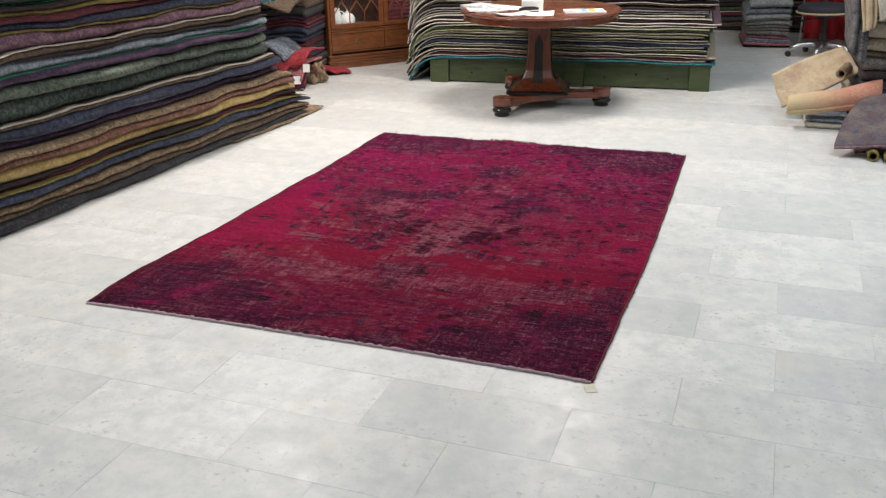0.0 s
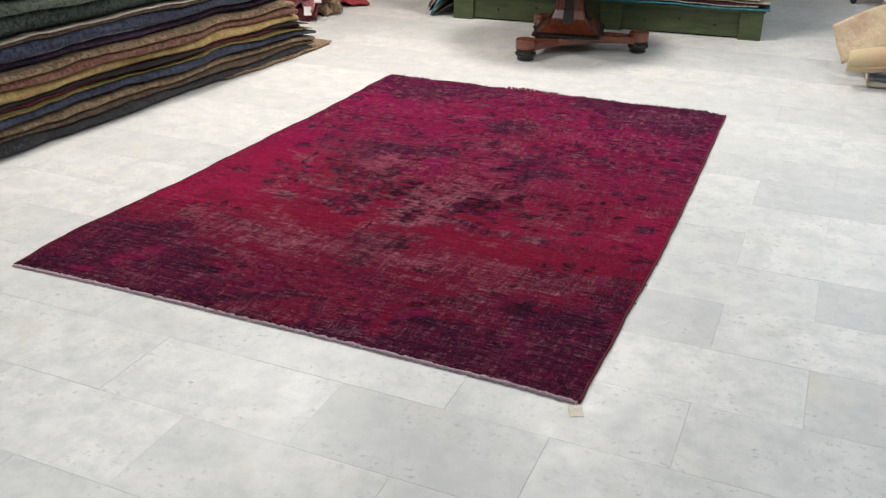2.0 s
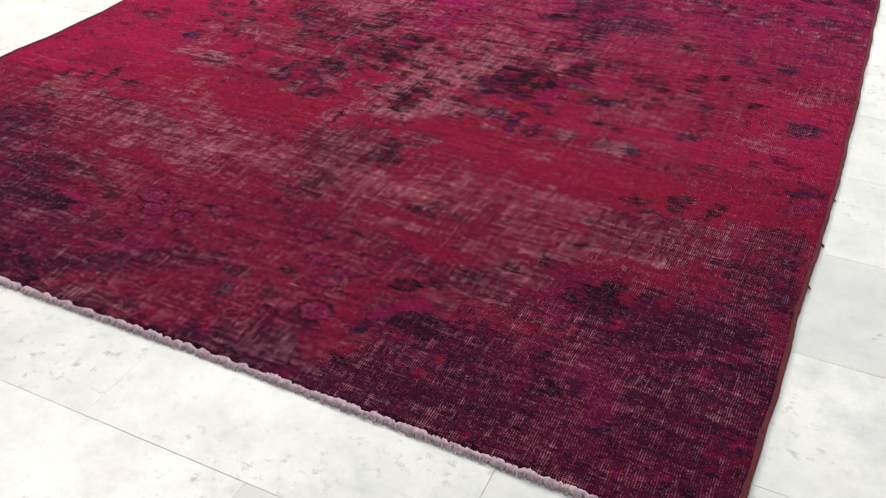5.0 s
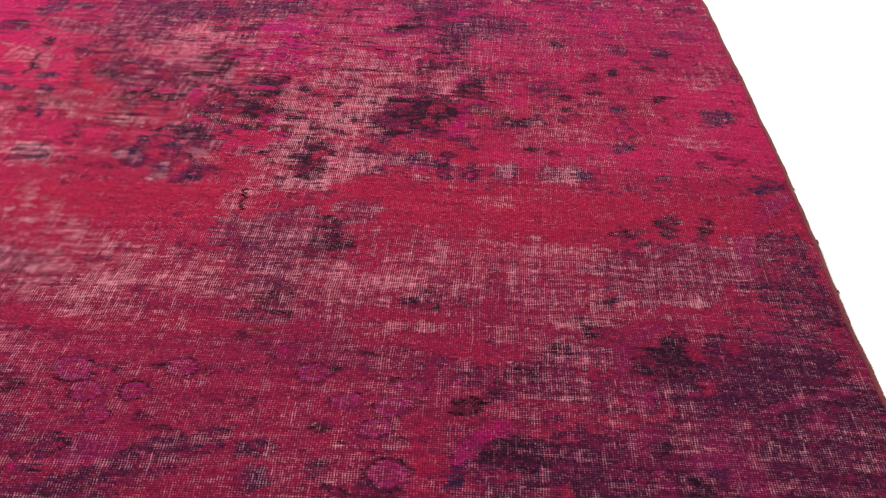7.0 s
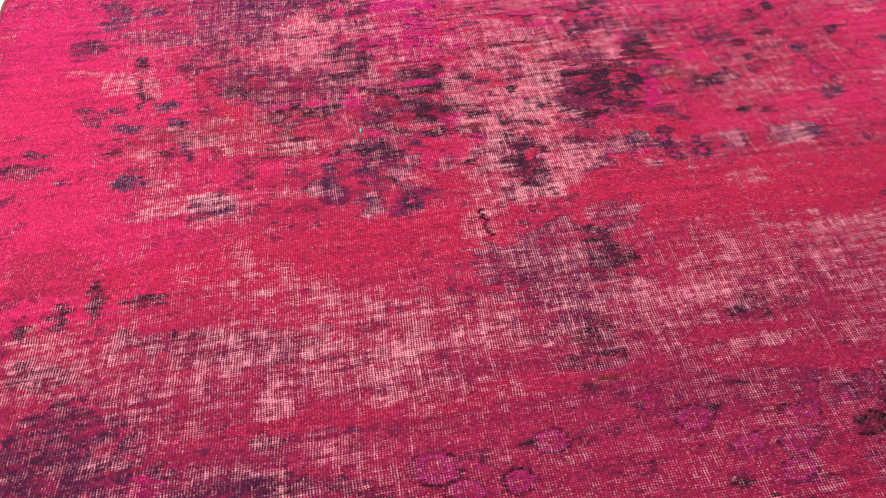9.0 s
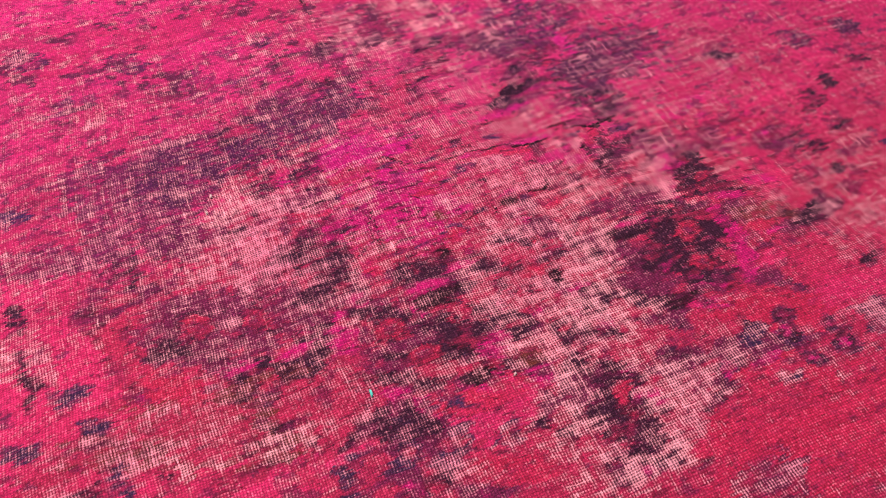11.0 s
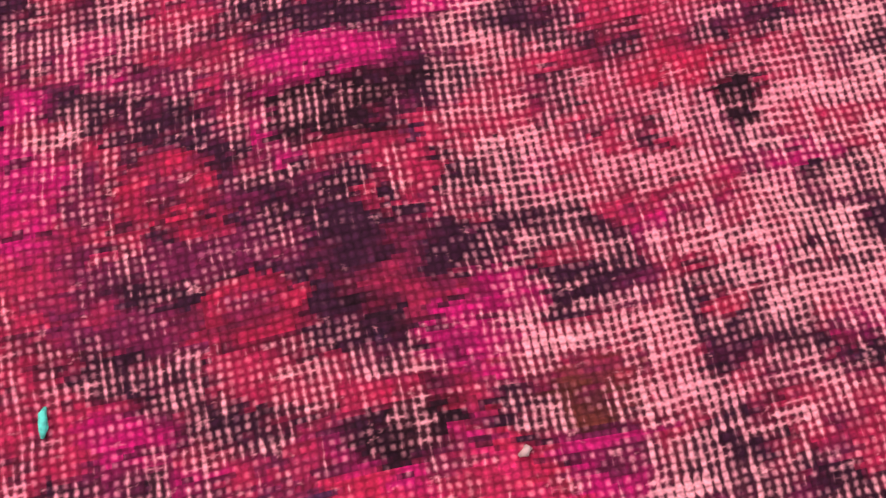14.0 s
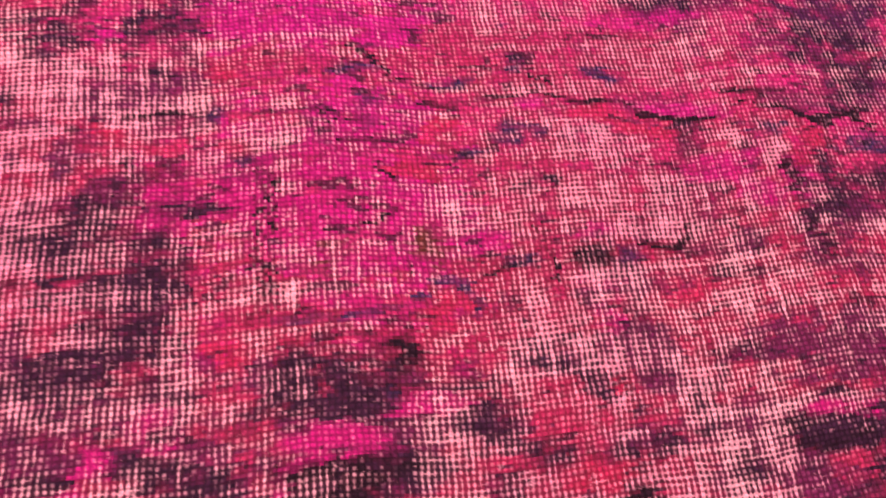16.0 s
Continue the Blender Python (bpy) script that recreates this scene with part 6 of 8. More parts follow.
def carpet_pile(plan, x_front, y0, y1, depth, seed, group, base_z=0.0, lean=0.0, sag=0.0, place=None, end_jitter=0.06, taper=None, label_tail="in a tall stack"):
    """A stack of folded carpets. plan: colour, thickness, edge kind, from the floor up."""
    rnd = random.Random(seed)
    n = max(24, int((y1 - y0) / 0.05))
    grid = [y0 + (y1 - y0) * k / (n - 1) for k in range(n)]
    surf = [base_z] * n
    for i, (colour, thick, edge) in enumerate(plan):
        a0, a1 = rnd.uniform(0, end_jitter), rnd.uniform(0, end_jitter) + (taper(surf[n // 2] - base_z) if taper else 0)
        # thin carpets lie further back between the thick folds, black ones furthest, darkening the gaps
        off = rnd.uniform(-0.036, 0.030) + lean * i - (0.030 if thick < 0.02 and colour == "black" else 0.008 if thick < 0.02 else 0)
        ph, fr = rnd.uniform(0, 9), rnd.uniform(1.4, 3.2)
        keep = [k for k, y in enumerate(grid) if y0 + a0 <= y <= y1 - a1]
        bottom = [surf[k] + 0.0015 + 0.006 * max(0.0, noise.noise(Vector((grid[k] * 2.3, i * 5.1, seed)))) for k in keep]
        top, front = [], []
        for k in keep:
            y = grid[k]
            t = (y - y0) / (y1 - y0)
            wave = 0.42 * noise.noise(Vector((y * fr, seed * 3.1 + i * 7.7, ph))) + 0.10 * noise.noise(Vector((y * 9, i * 1.9, ph)))
            droop = sag * max(0, (t - 0.8) / 0.2) ** 2
            top.append(surf[k] + thick * (1 + wave) * (1 - droop))
            front.append(x_front + off + 0.045 * noise.noise(Vector((y * 1.3, i * 0.8, seed))) + 0.014 * noise.noise(Vector((y * 7, i, seed))))
        ys = [grid[k] for k in keep]
        kind = "folded" if edge == "fold" else "flat"
        ob = thing("carpet", f"{word(colour)} wool carpet lying {kind} {label_tail}", "carpet", place, group)
        if edge == "fold":
            mid = [b + (t - b) * 0.52 for b, t in zip(bottom, top)]
            pile_layer("carpet_body", ys, bottom, top, front, depth, WOOL[colour], ob)
        elif edge == "double":
            mid = [b + (t - b) * rnd.uniform(0.42, 0.55) for b, t in zip(bottom, top)]
            pile_layer("lower_fold", ys, bottom, [m - 0.001 for m in mid], front, depth, WOOL[colour], ob)
            pile_layer("upper_fold", ys, mid, top, [f - rnd.uniform(0.004, 0.012) for f in front], depth, WOOL[colour], ob)
        else:
            mid = [t - min(0.006, 0.3 * (t - b)) for b, t in zip(bottom, top)]
            pile_layer("carpet_body", ys, bottom, mid, front, depth, WOOL[colour], ob)
            pale = EDGE_THREAD if edge == "pale" else EDGE_DARK
            pile_layer("edge_binding", ys, [m + 0.0005 for m in mid], top, [f + 0.004 for f in front], 0.06, pale, ob, "pale bound edge" if edge == "pale" else "dark bound edge")
        for k, t in zip(keep, top):
            surf[k] = t
        level = sum(surf) / n
        surf = [level + 0.86 * (v - level) for v in surf]
        # carry the surface beyond the ends of a shorter carpet
        for k in range(n):
            if k < keep[0]:
                surf[k] += (top[0] - bottom[0]) * 0.8
            elif k > keep[-1]:
                surf[k] += (top[-1] - bottom[-1]) * 0.8
    return surf


LEFT_PLAN = [
    ("charcoal", 0.054, "fold"), ("brown", 0.036, "fold"), ("camel", 0.046, "fold"), ("black", 0.012, "fold"), ("navy", 0.056, "fold"), ("mustard", 0.012, "fold"), ("wine", 0.026, "fold"),
    ("black", 0.014, "fold"), ("ochre", 0.062, "fold"), ("brick", 0.050, "fold"), ("camel", 0.044, "fold"), ("black", 0.010, "fold"), ("plum", 0.036, "fold"), ("slate", 0.022, "fold"),
    ("navy", 0.062, "fold"), ("brown", 0.030, "pale"), ("pine", 0.112, "fold"), ("sage", 0.066, "fold"), ("black", 0.014, "fold"), ("plum", 0.046, "fold"),
    ("emerald", 0.007, "fold"), ("pale_blue", 0.060, "fold"), ("black", 0.016, "fold"), ("brown", 0.052, "pale"), ("mauve", 0.074, "fold"),
    ("mustard", 0.014, "fold"), ("navy", 0.050, "fold"), ("wine", 0.042, "fold"), ("mustard", 0.036, "fold"), ("black", 0.030, "fold"), ("emerald", 0.022, "double"),
    ("charcoal", 0.040, "fold"), ("moss", 0.034, "fold"), ("brown", 0.036, "double"), ("black", 0.04, "fold"), ("taupe", 0.04, "fold"),
]
carpet_pile(LEFT_PLAN, 0.0, 0.0, 3.20, 1.7, 5, "left carpet stack", lean=0.0012, sag=0.5, place=pose(-3.19, 0.34, 0, 0, 0, -4.4),
            end_jitter=0.10, taper=lambda h: 0.50 * min(max(h - 0.12, 0) / 0.5, 1.0))

under = thing("rug", "thin beige patterned rug lying under the carpet stack", "rug", pose(-3.19, 0.34, 0, 0, 0, -4.4))
cloth("rug_body", lambda u, v: (-0.55 + (0.545 + 0.05 * math.sin(2.2 * v + 0.4)) * u, 2.15 + 1.18 * v, 0.010 + 0.010 * math.sin(11 * v) ** 2 * u), 14, 40, 0.009, WOOL["camel"], under)


# ---- green platform with its carpets ----
PLATFORM_POSE = pose(-2.459, 4.906, 0, 0, 0, 4.9)
platform = thing("platform", "low green-stained timber platform under a carpet stack", "platform", PLATFORM_POSE)
for u in (0.0, 1.22, 2.28):
    bm = bmesh.new()
    box(bm, (u, 0.0, 0.0), (u + 0.17, 0.12, 0.205), 0.004)
    part("post", bm, GREEN_WOOD, platform)
for u0, u1 in ((0.17, 1.22), (1.39, 2.28)):
    bm = bmesh.new()
    box(bm, (u0 + 0.001, 0.035, 0.012), (u1 - 0.001, 0.065, 0.205), 0.003)
    board = part("front_board", bm, GREEN_WOOD, platform)
    for k in range(3):
        bm = bmesh.new()
        x = u0 + (u1 - u0) * (0.2 + 0.3 * k)
        lathe(bm, [(0.011, 0), (0.008, 0.002)], 10, pose(x, 0.0345, 0.09 + 0.03 * (k % 2), 90))
        part("knot", bm, EBONY, board, "dark wood knot")
for u in (0.02, 2.40):
    bm = bmesh.new()
    box(bm, (u, 0.121, 0.012), (u + 0.03, 1.6, 0.205), 0.003)
    part("side_board", bm, GREEN_WOOD, platform)
for k in range(8):
    bm = bmesh.new()
    box(bm, (-0.01, 0.0 + 0.2 * k, 0.206), (2.46, 0.196 + 0.2 * k, 0.226), 0.003)
    part("deck_plank", bm, GREEN_WOOD, platform)


def draped_carpet(i, h, thick, colour, rnd):
    """A carpet laid over the platform that bends down over its end."""
    base = 0.228
    z = base + h
    rx = 0.30 + rnd.uniform(-0.035, 0.03)
    drop = min(z - 0.012, 0.205 + 0.10 * h + rnd.uniform(-0.04, 0.04))
    right = 2.43 + rnd.uniform(-0.05, 0.06) + 0.02 * math.sin(i * 0.9)
    path = [(right - (right - 0.14) * k / 30, z) for k in range(31)]
    for k in range(1, 13):
        a = math.pi / 2 * k / 12
        path.append((0.14 - rx * math.sin(a) - 0.03 * (k / 12) ** 4 * (h < 0.12), z - drop * (1 - math.cos(a))))
    front = rnd.uniform(-0.03, 0.0) + 0.010 * (i % 2)
    ph = rnd.uniform(0, 9)
    loops = []
    for k, (u, zz) in enumerate(path):
        a, b = path[max(k - 1, 0)], path[min(k + 1, len(path) - 1)]
        d = Vector((b[0] - a[0], b[1] - a[1])).normalized()
        nrm = Vector((d.y, -d.x))
        if nrm.y < 0 or (abs(nrm.y) < 1e-6 and nrm.x > 0):
            nrm = -nrm
        lift = 0.012 * noise.noise(Vector((u * 3.1, i * 0.30, 0.7))) + 0.005 * noise.noise(Vector((u * 9, i * 3.3, ph)))
        f = front + 0.012 * noise.noise(Vector((u * 4, zz * 4, i * 2.0)))
        t = thick * (1 + 0.25 * noise.noise(Vector((u * 6, i * 4.0, 3))))
        loop = []
        for depth, s in ((1.5, 0), (0.03, 0), (0.006, 0.06), (0, 0.3), (0, 0.7), (0.006, 0.94), (0.03, 1), (1.5, 1)):
            p = Vector((u, zz)) + nrm * (s * t + lift)
            loop.append((p.x, f + depth, max(p.y, 0.002 + 0.002 * s)))
        loops.append(loop)
    ob = thing("carpet", f"{word(colour)} wool carpet draped over the green platform", "carpet", PLATFORM_POSE, "platform carpet stack")
    bm = bmesh.new()
    loft(bm, loops)
    bmesh.ops.recalc_face_normals(bm, faces=bm.faces)
    part("carpet_body", bm, WOOL[colour], ob, smooth=True)
    trim = rnd.choice((EDGE_THREAD, EDGE_THREAD, EDGE_THREAD, EDGE_GREY, EDGE_GREY, EDGE_SAGE, EDGE_SAGE, EDGE_DARK, None))
    if trim:
        bm = bmesh.new()
        tube(bm, [(l[4][0], l[4][1] - 0.001, l[4][2] + 0.001 * math.sin(k * 1.7 + i)) for k, l in enumerate(loops)], rnd.uniform(0.003, 0.0056), 6)
        part("edge_binding", bm, trim, ob, "bound edge of the carpet", smooth=True)


rnd = random.Random(17)
h = 0.0
for i, (colour, thick) in enumerate((
    ("teal", 0.014), ("cream", 0.012), ("wine", 0.010), ("sand", 0.013), ("mauve", 0.010), ("black", 0.012), ("plum", 0.012), ("charcoal", 0.012),
    ("navy", 0.022), ("slate", 0.012), ("black", 0.016), ("cream", 0.016), ("camel", 0.016), ("sage", 0.020), ("sand", 0.012), ("sage", 0.018),
    ("mauve", 0.018), ("black", 0.014), ("cream", 0.010), ("brown", 0.018), ("charcoal", 0.014), ("grey", 0.014), ("wine", 0.016), ("black", 0.018),
    ("rose", 0.008), ("charcoal", 0.018), ("grey", 0.014), ("black", 0.020), ("taupe", 0.018), ("mauve", 0.016), ("sand", 0.014), ("charcoal", 0.020),
    ("cream", 0.012), ("brown", 0.02), ("black", 0.02), ("sage", 0.02), ("navy", 0.02), ("sand", 0.016), ("taupe", 0.02),
)):
    draped_carpet(i, h, thick, colour, rnd)
    h += thick * 1.10 + 0.0045

# ---- pedestal table ----
TABLE = pose(-1.285, 4.28, 0)
table = thing("pedestal_table", "round polished mahogany pedestal table on three bun feet", "table", TABLE)
bm = bmesh.new()
lathe(bm, [(0.56, 0.690), (0.600, 0.690), (0.603, 0.697), (0.603, 0.735), (0.610, 0.739), (0.622, 0.742), (0.626, 0.750), (0.622, 0.758), (0.612, 0.760), (0.59, 0.7602)], 72)
part("tabletop", bm, MAHOGANY, table, smooth=False)
bm = bmesh.new()
tube(bm, [(0.608 * math.cos(a), 0.608 * math.sin(a), 0.6935) for a in (2 * math.pi * k / 72 for k in range(73))], 0.0045, 6)
part("beading", bm, MAHOGANY, table)


def rounded_square(half, corner, z, turn=0.0):
    pts = []
    for q in range(4):
        for k in range(4):
            a = math.pi / 2 * q + math.pi / 2 * k / 3
            sx, sy = (1, 1) if q == 0 else (-1, 1) if q == 1 else (-1, -1) if q == 2 else (1, -1)
            x, y = sx * (half - corner) + corner * math.cos(a), sy * (half - corner) + corner * math.sin(a)
            c, s = math.cos(turn), math.sin(turn)
            pts.append((c * x - s * y, s * x + c * y, z))
    return pts


FACE = radians(10)
bm = bmesh.new()
profile = [(0.215, 0.150), (0.19, 0.165), (0.155, 0.195), (0.125, 0.235), (0.106, 0.29), (0.096, 0.36), (0.090, 0.45), (0.087, 0.55), (0.086, 0.689)]
loft(bm, [rounded_square(r, 0.02, z, FACE) for r, z in profile])
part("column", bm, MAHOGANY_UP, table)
for q in range(4):
    turn = FACE + q * math.pi / 2
    bm = bmesh.new()
    # a dark lancet panel laid into each side of the column, following its flare
    outline = [(-0.040, 0.205), (-0.034, 0.30), (-0.033, 0.50), (-0.020, 0.53), (-0.008, 0.548), (0, 0.575), (0.008, 0.548), (0.020, 0.53), (0.033, 0.50), (0.034, 0.30), (0.040, 0.205)]
    zs, rs = [z for _, z in profile], [r for r, _ in profile]
    front, back = [], []
    for w, z in outline:
        r = float(np.interp(z, zs, rs))
        c, s = math.cos(turn), math.sin(turn)
        for depth, side in ((r + 0.0025, front), (r - 0.004, back)):
            side.append(bm.verts.new((c * w + s * depth, s * w - c * depth, z)))
    n = len(outline)
    for k in range(n):
        bm.faces.new((front[k], front[(k + 1) % n], back[(k + 1) % n], back[k]))
    for k in range(n // 2):
        a, b, c2, d = front[k], front[k + 1], front[n - 2 - k], front[n - 1 - k]
        bm.faces.new((a, b, c2, d) if b != c2 else (a, b, d))
    part("inlay_panel", bm, EBONY, table, "black lancet inlay panel")
bm = bmesh.new()
loft(bm, [rounded_square(r, 0.03, z, FACE) for r, z in ((0.235, 0.118), (0.245, 0.125), (0.243, 0.138), (0.225, 0.150), (0.20, 0.1515))])
part("plinth_moulding", bm, EBONY, table, "black moulded plinth")
ARMS = [radians(a) for a in (-110, 10, 130)]
outline = []
for n, a in enumerate(ARMS):
    b = ARMS[(n + 1) % 3] + (2 * math.pi if n == 2 else 0)
    tip = Vector((math.cos(a), math.sin(a)))
    side = Vector((-tip.y, tip.x))
    outline += [tip * 0.50 - side * 0.062, tip * 0.50 + side * 0.062, tip * 0.40 + side * 0.058]
    for k in range(1, 6):
        m = a + (b - a) * k / 6
        d = abs(k - 3) / 3
        outline.append(Vector((math.cos(m), math.sin(m))) * (0.20 + 0.10 * d * d))
    tip2 = Vector((math.cos(b), math.sin(b)))
    outline.append(tip2 * 0.40 - Vector((-tip2.y, tip2.x)) * 0.058)
bm = bmesh.new()
loft(bm, [[(p.x * f, p.y * f, z) for p in outline] for f, z in ((0.985, 0.068), (1.0, 0.074), (1.0, 0.110), (0.985, 0.1175))])
part("base", bm, MAHOGANY, table)
for a in ARMS:
    m = pose(0.50 * math.cos(a), 0.50 * math.sin(a), 0)
    bm = bmesh.new()
    lathe(bm, [(0.066, 0.082), (0.071, 0.086), (0.071, 0.142), (0.066, 0.147)], 28, m)
    foot = part("foot_block", bm, MAHOGANY, table)
    bm = bmesh.new()
    lathe(bm, [(0.040, 0.0), (0.055, 0.004), (0.060, 0.012), (0.050, 0.024), (0.062, 0.030), (0.072, 0.040), (0.074, 0.052), (0.066, 0.060), (0.058, 0.064), (0.066, 0.070), (0.068, 0.076), (0.062, 0.0815)], 28, m)
    part("bun_foot", bm, EBONY, foot, "black turned bun foot", smooth=True)

# ---- papers and small things on the table ----
GLOSS_PAPER = Nodes("printed_paper")
co = GLOSS_PAPER.coords()
blot = GLOSS_PAPER.noise(co, 16, 3, 0.6)
tone = GLOSS_PAPER.ramp(blot, (0.38, (0.28, 0.36, 0.45)), (0.47, (0.78, 0.77, 0.74)), (0.56, (0.80, 0.80, 0.78)), (0.66, (0.55, 0.36, 0.30)))
GLOSS_PAPER = GLOSS_PAPER.done(tone, 0.3)
WHITE_PAPER = simple_mat("white_paper", (0.78, 0.77, 0.74), 0.6, vary=0.04, scale=9)
BLACK_PLASTIC = simple_mat("black_plastic", (0.015, 0.015, 0.017), 0.4, vary=0.2)
CARD_BLUE = simple_mat("card_blue", (0.22, 0.36, 0.56), 0.6)
CARD_ORANGE = simple_mat("card_orange", (0.72, 0.38, 0.10), 0.6)
CARD_PINK = simple_mat("card_pink", (0.66, 0.33, 0.27), 0.6)


def sheet_of_paper(name, label, x, y, turn, w, d, thick, material, curl=0.0, z=0.7605, group=""):
    ob = thing(name, label, "paper", pose(x, y, z, 0, 0, turn), group)
    bm = bmesh.new()
    n = 6
    loops = []
    for k in range(n + 1):
        u = -w / 2 + w * k / n
        lift = curl * (abs(u) / (w / 2)) ** 2
        loops.append([(u, -d / 2, lift), (u, d / 2, lift), (u, d / 2, lift + thick), (u, -d / 2, lift + thick)])
    loft(bm, loops)
    part("leaf_block", bm, material, ob)
    return ob


tx, ty = -1.285, 4.28
sheet_of_paper("magazine", "open glossy magazine lying on the round table", tx - 0.36, ty - 0.26, 25, 0.30, 0.22, 0.008, GLOSS_PAPER, 0.010, group="table papers")
sheet_of_paper("leaflet", "curled printed leaflet lying on the round table", tx - 0.10, ty - 0.44, 40, 0.26, 0.15, 0.003, GLOSS_PAPER, 0.014, group="table papers")
sheet_of_paper("paper", "loose white paper sheet lying on the round table", tx - 0.22, ty - 0.06, -15, 0.30, 0.21, 0.002, WHITE_PAPER, 0.006, group="table papers")
sheet_of_paper("paper", "loose white paper sheet lying on the round table", tx + 0.08, ty - 0.34, 12, 0.21, 0.28, 0.0022, WHITE_PAPER, 0.005, group="table papers")
sheet_of_paper("catalogue", "thick printed catalogue lying on the round table", tx - 0.46, ty - 0.03, 60, 0.22, 0.30, 0.014, GLOSS_PAPER, 0.0, group="table papers")
carton = thing("carton", "small white carton standing on the round table", "box", pose(tx - 0.02, ty - 0.18, 0.7605, 0, 0, 18))
bm = bmesh.new()
box(bm, (-0.08, -0.045, 0), (0.08, 0.045, 0.075), 0.004)
part("box_body", bm, WHITE_PAPER, carton)
bm = bmesh.new()
box(bm, (-0.08, -0.046, 0.0752), (0.08, 0.044, 0.079), 0.002)
part("lid", bm, WHITE_PAPER, carton)
stapler = thing("stapler", "black plastic stapler lying on the round table", "stapler", pose(tx - 0.02, ty - 0.28, 0.7605, 0, 0, 10))
bm = bmesh.new()
box(bm, (-0.075, -0.018, 0), (0.075, 0.018, 0.010), 0.003)
part("base", bm, BLACK_PLASTIC, stapler)
bm = bmesh.new()
loft(bm, [[(x, -0.016, z0), (x, 0.016, z0), (x, 0.013, z1), (x, -0.013, z1)] for x, z0, z1 in ((-0.075, 0.0105, 0.030), (-0.03, 0.016, 0.042), (0.04, 0.020, 0.044), (0.072, 0.022, 0.036))])
part("arm", bm, BLACK_PLASTIC, stapler)
sample = thing("sample_card", "white sample card with blue, orange and pink squares", "card", pose(tx + 0.38, ty - 0.17, 0.7605, 0, 0, 20))
bm = bmesh.new()
box(bm, (-0.15, -0.10, 0), (0.15, 0.10, 0.012), 0.002)
part("card_block", bm, WHITE_PAPER, sample)
for k, mat in enumerate((CARD_PINK, WHITE_PAPER, CARD_BLUE, CARD_ORANGE, CARD_BLUE)):
    for j in (0, 1):
        if mat is WHITE_PAPER or (j and k in (0, 4)):
            continue
        bm = bmesh.new()
        box(bm, (-0.145 + 0.058 * k, -0.085 + 0.085 * j, 0.0122), (-0.095 + 0.058 * k, -0.015 + 0.085 * j, 0.0138))
        part("swatch", bm, mat, sample)

# ---- glazed cabinet ----
BRASS = simple_mat("aged_brass", (0.42, 0.30, 0.13), 0.35, 1.0, vary=0.2)
GLASS = Nodes("cabinet_glass")
GLASS = GLASS.done((0.95, 0.97, 0.96), 0.03, Transmission_Weight=1.0, IOR=1.45)
CAB_DARK = simple_mat("cabinet_inside", (0.045, 0.018, 0.010), 0.6)
cabinet = thing("display_cabinet", "brown walnut display cabinet with glazed lattice doors and drawers", "cabinet", pose(-3.62, 5.215, 0, 0, 0, 48))
CW, CD, CH = 1.74, 0.42, 1.95
for name, lo, hi, mat in (
    ("side_panel", (0, 0.002, 0.13), (0.022, CD, CH), WALNUT), ("side_panel", (CW - 0.022, 0.002, 0.13), (CW, CD, CH), WALNUT),
    ("back_panel", (0.023, CD - 0.015, 0.13), (CW - 0.023, CD, CH), CAB_DARK), ("floor_panel", (0.023, 0.03, 0.135), (CW - 0.023, CD - 0.016, 0.150), WALNUT),
    ("middle_rail", (0.023, 0.002, 0.355), (CW - 0.023, CD - 0.016, 0.378), WALNUT), ("shelf", (0.023, 0.06, 0.85), (CW - 0.023, CD - 0.016, 0.868), CAB_DARK),
    ("shelf", (0.023, 0.06, 1.38), (CW - 0.023, CD - 0.016, 1.398), CAB_DARK), ("top_panel", (-0.03, -0.03, CH + 0.001), (CW + 0.03, CD, CH + 0.04), WALNUT),
):
    bm = bmesh.new()
    box(bm, lo, hi, 0.002)
    part(name, bm, mat, cabinet)
for z0, z1, out in ((0.0, 0.052, 0.020), (0.0525, 0.072, 0.026), (0.0725, 0.108, 0.014), (0.1085, 0.1295, 0.020)):
    bm = bmesh.new()
    box(bm, (-out, -out, z0), (CW + out, CD, z1), 0.006)
    part("plinth_moulding", bm, WALNUT, cabinet)
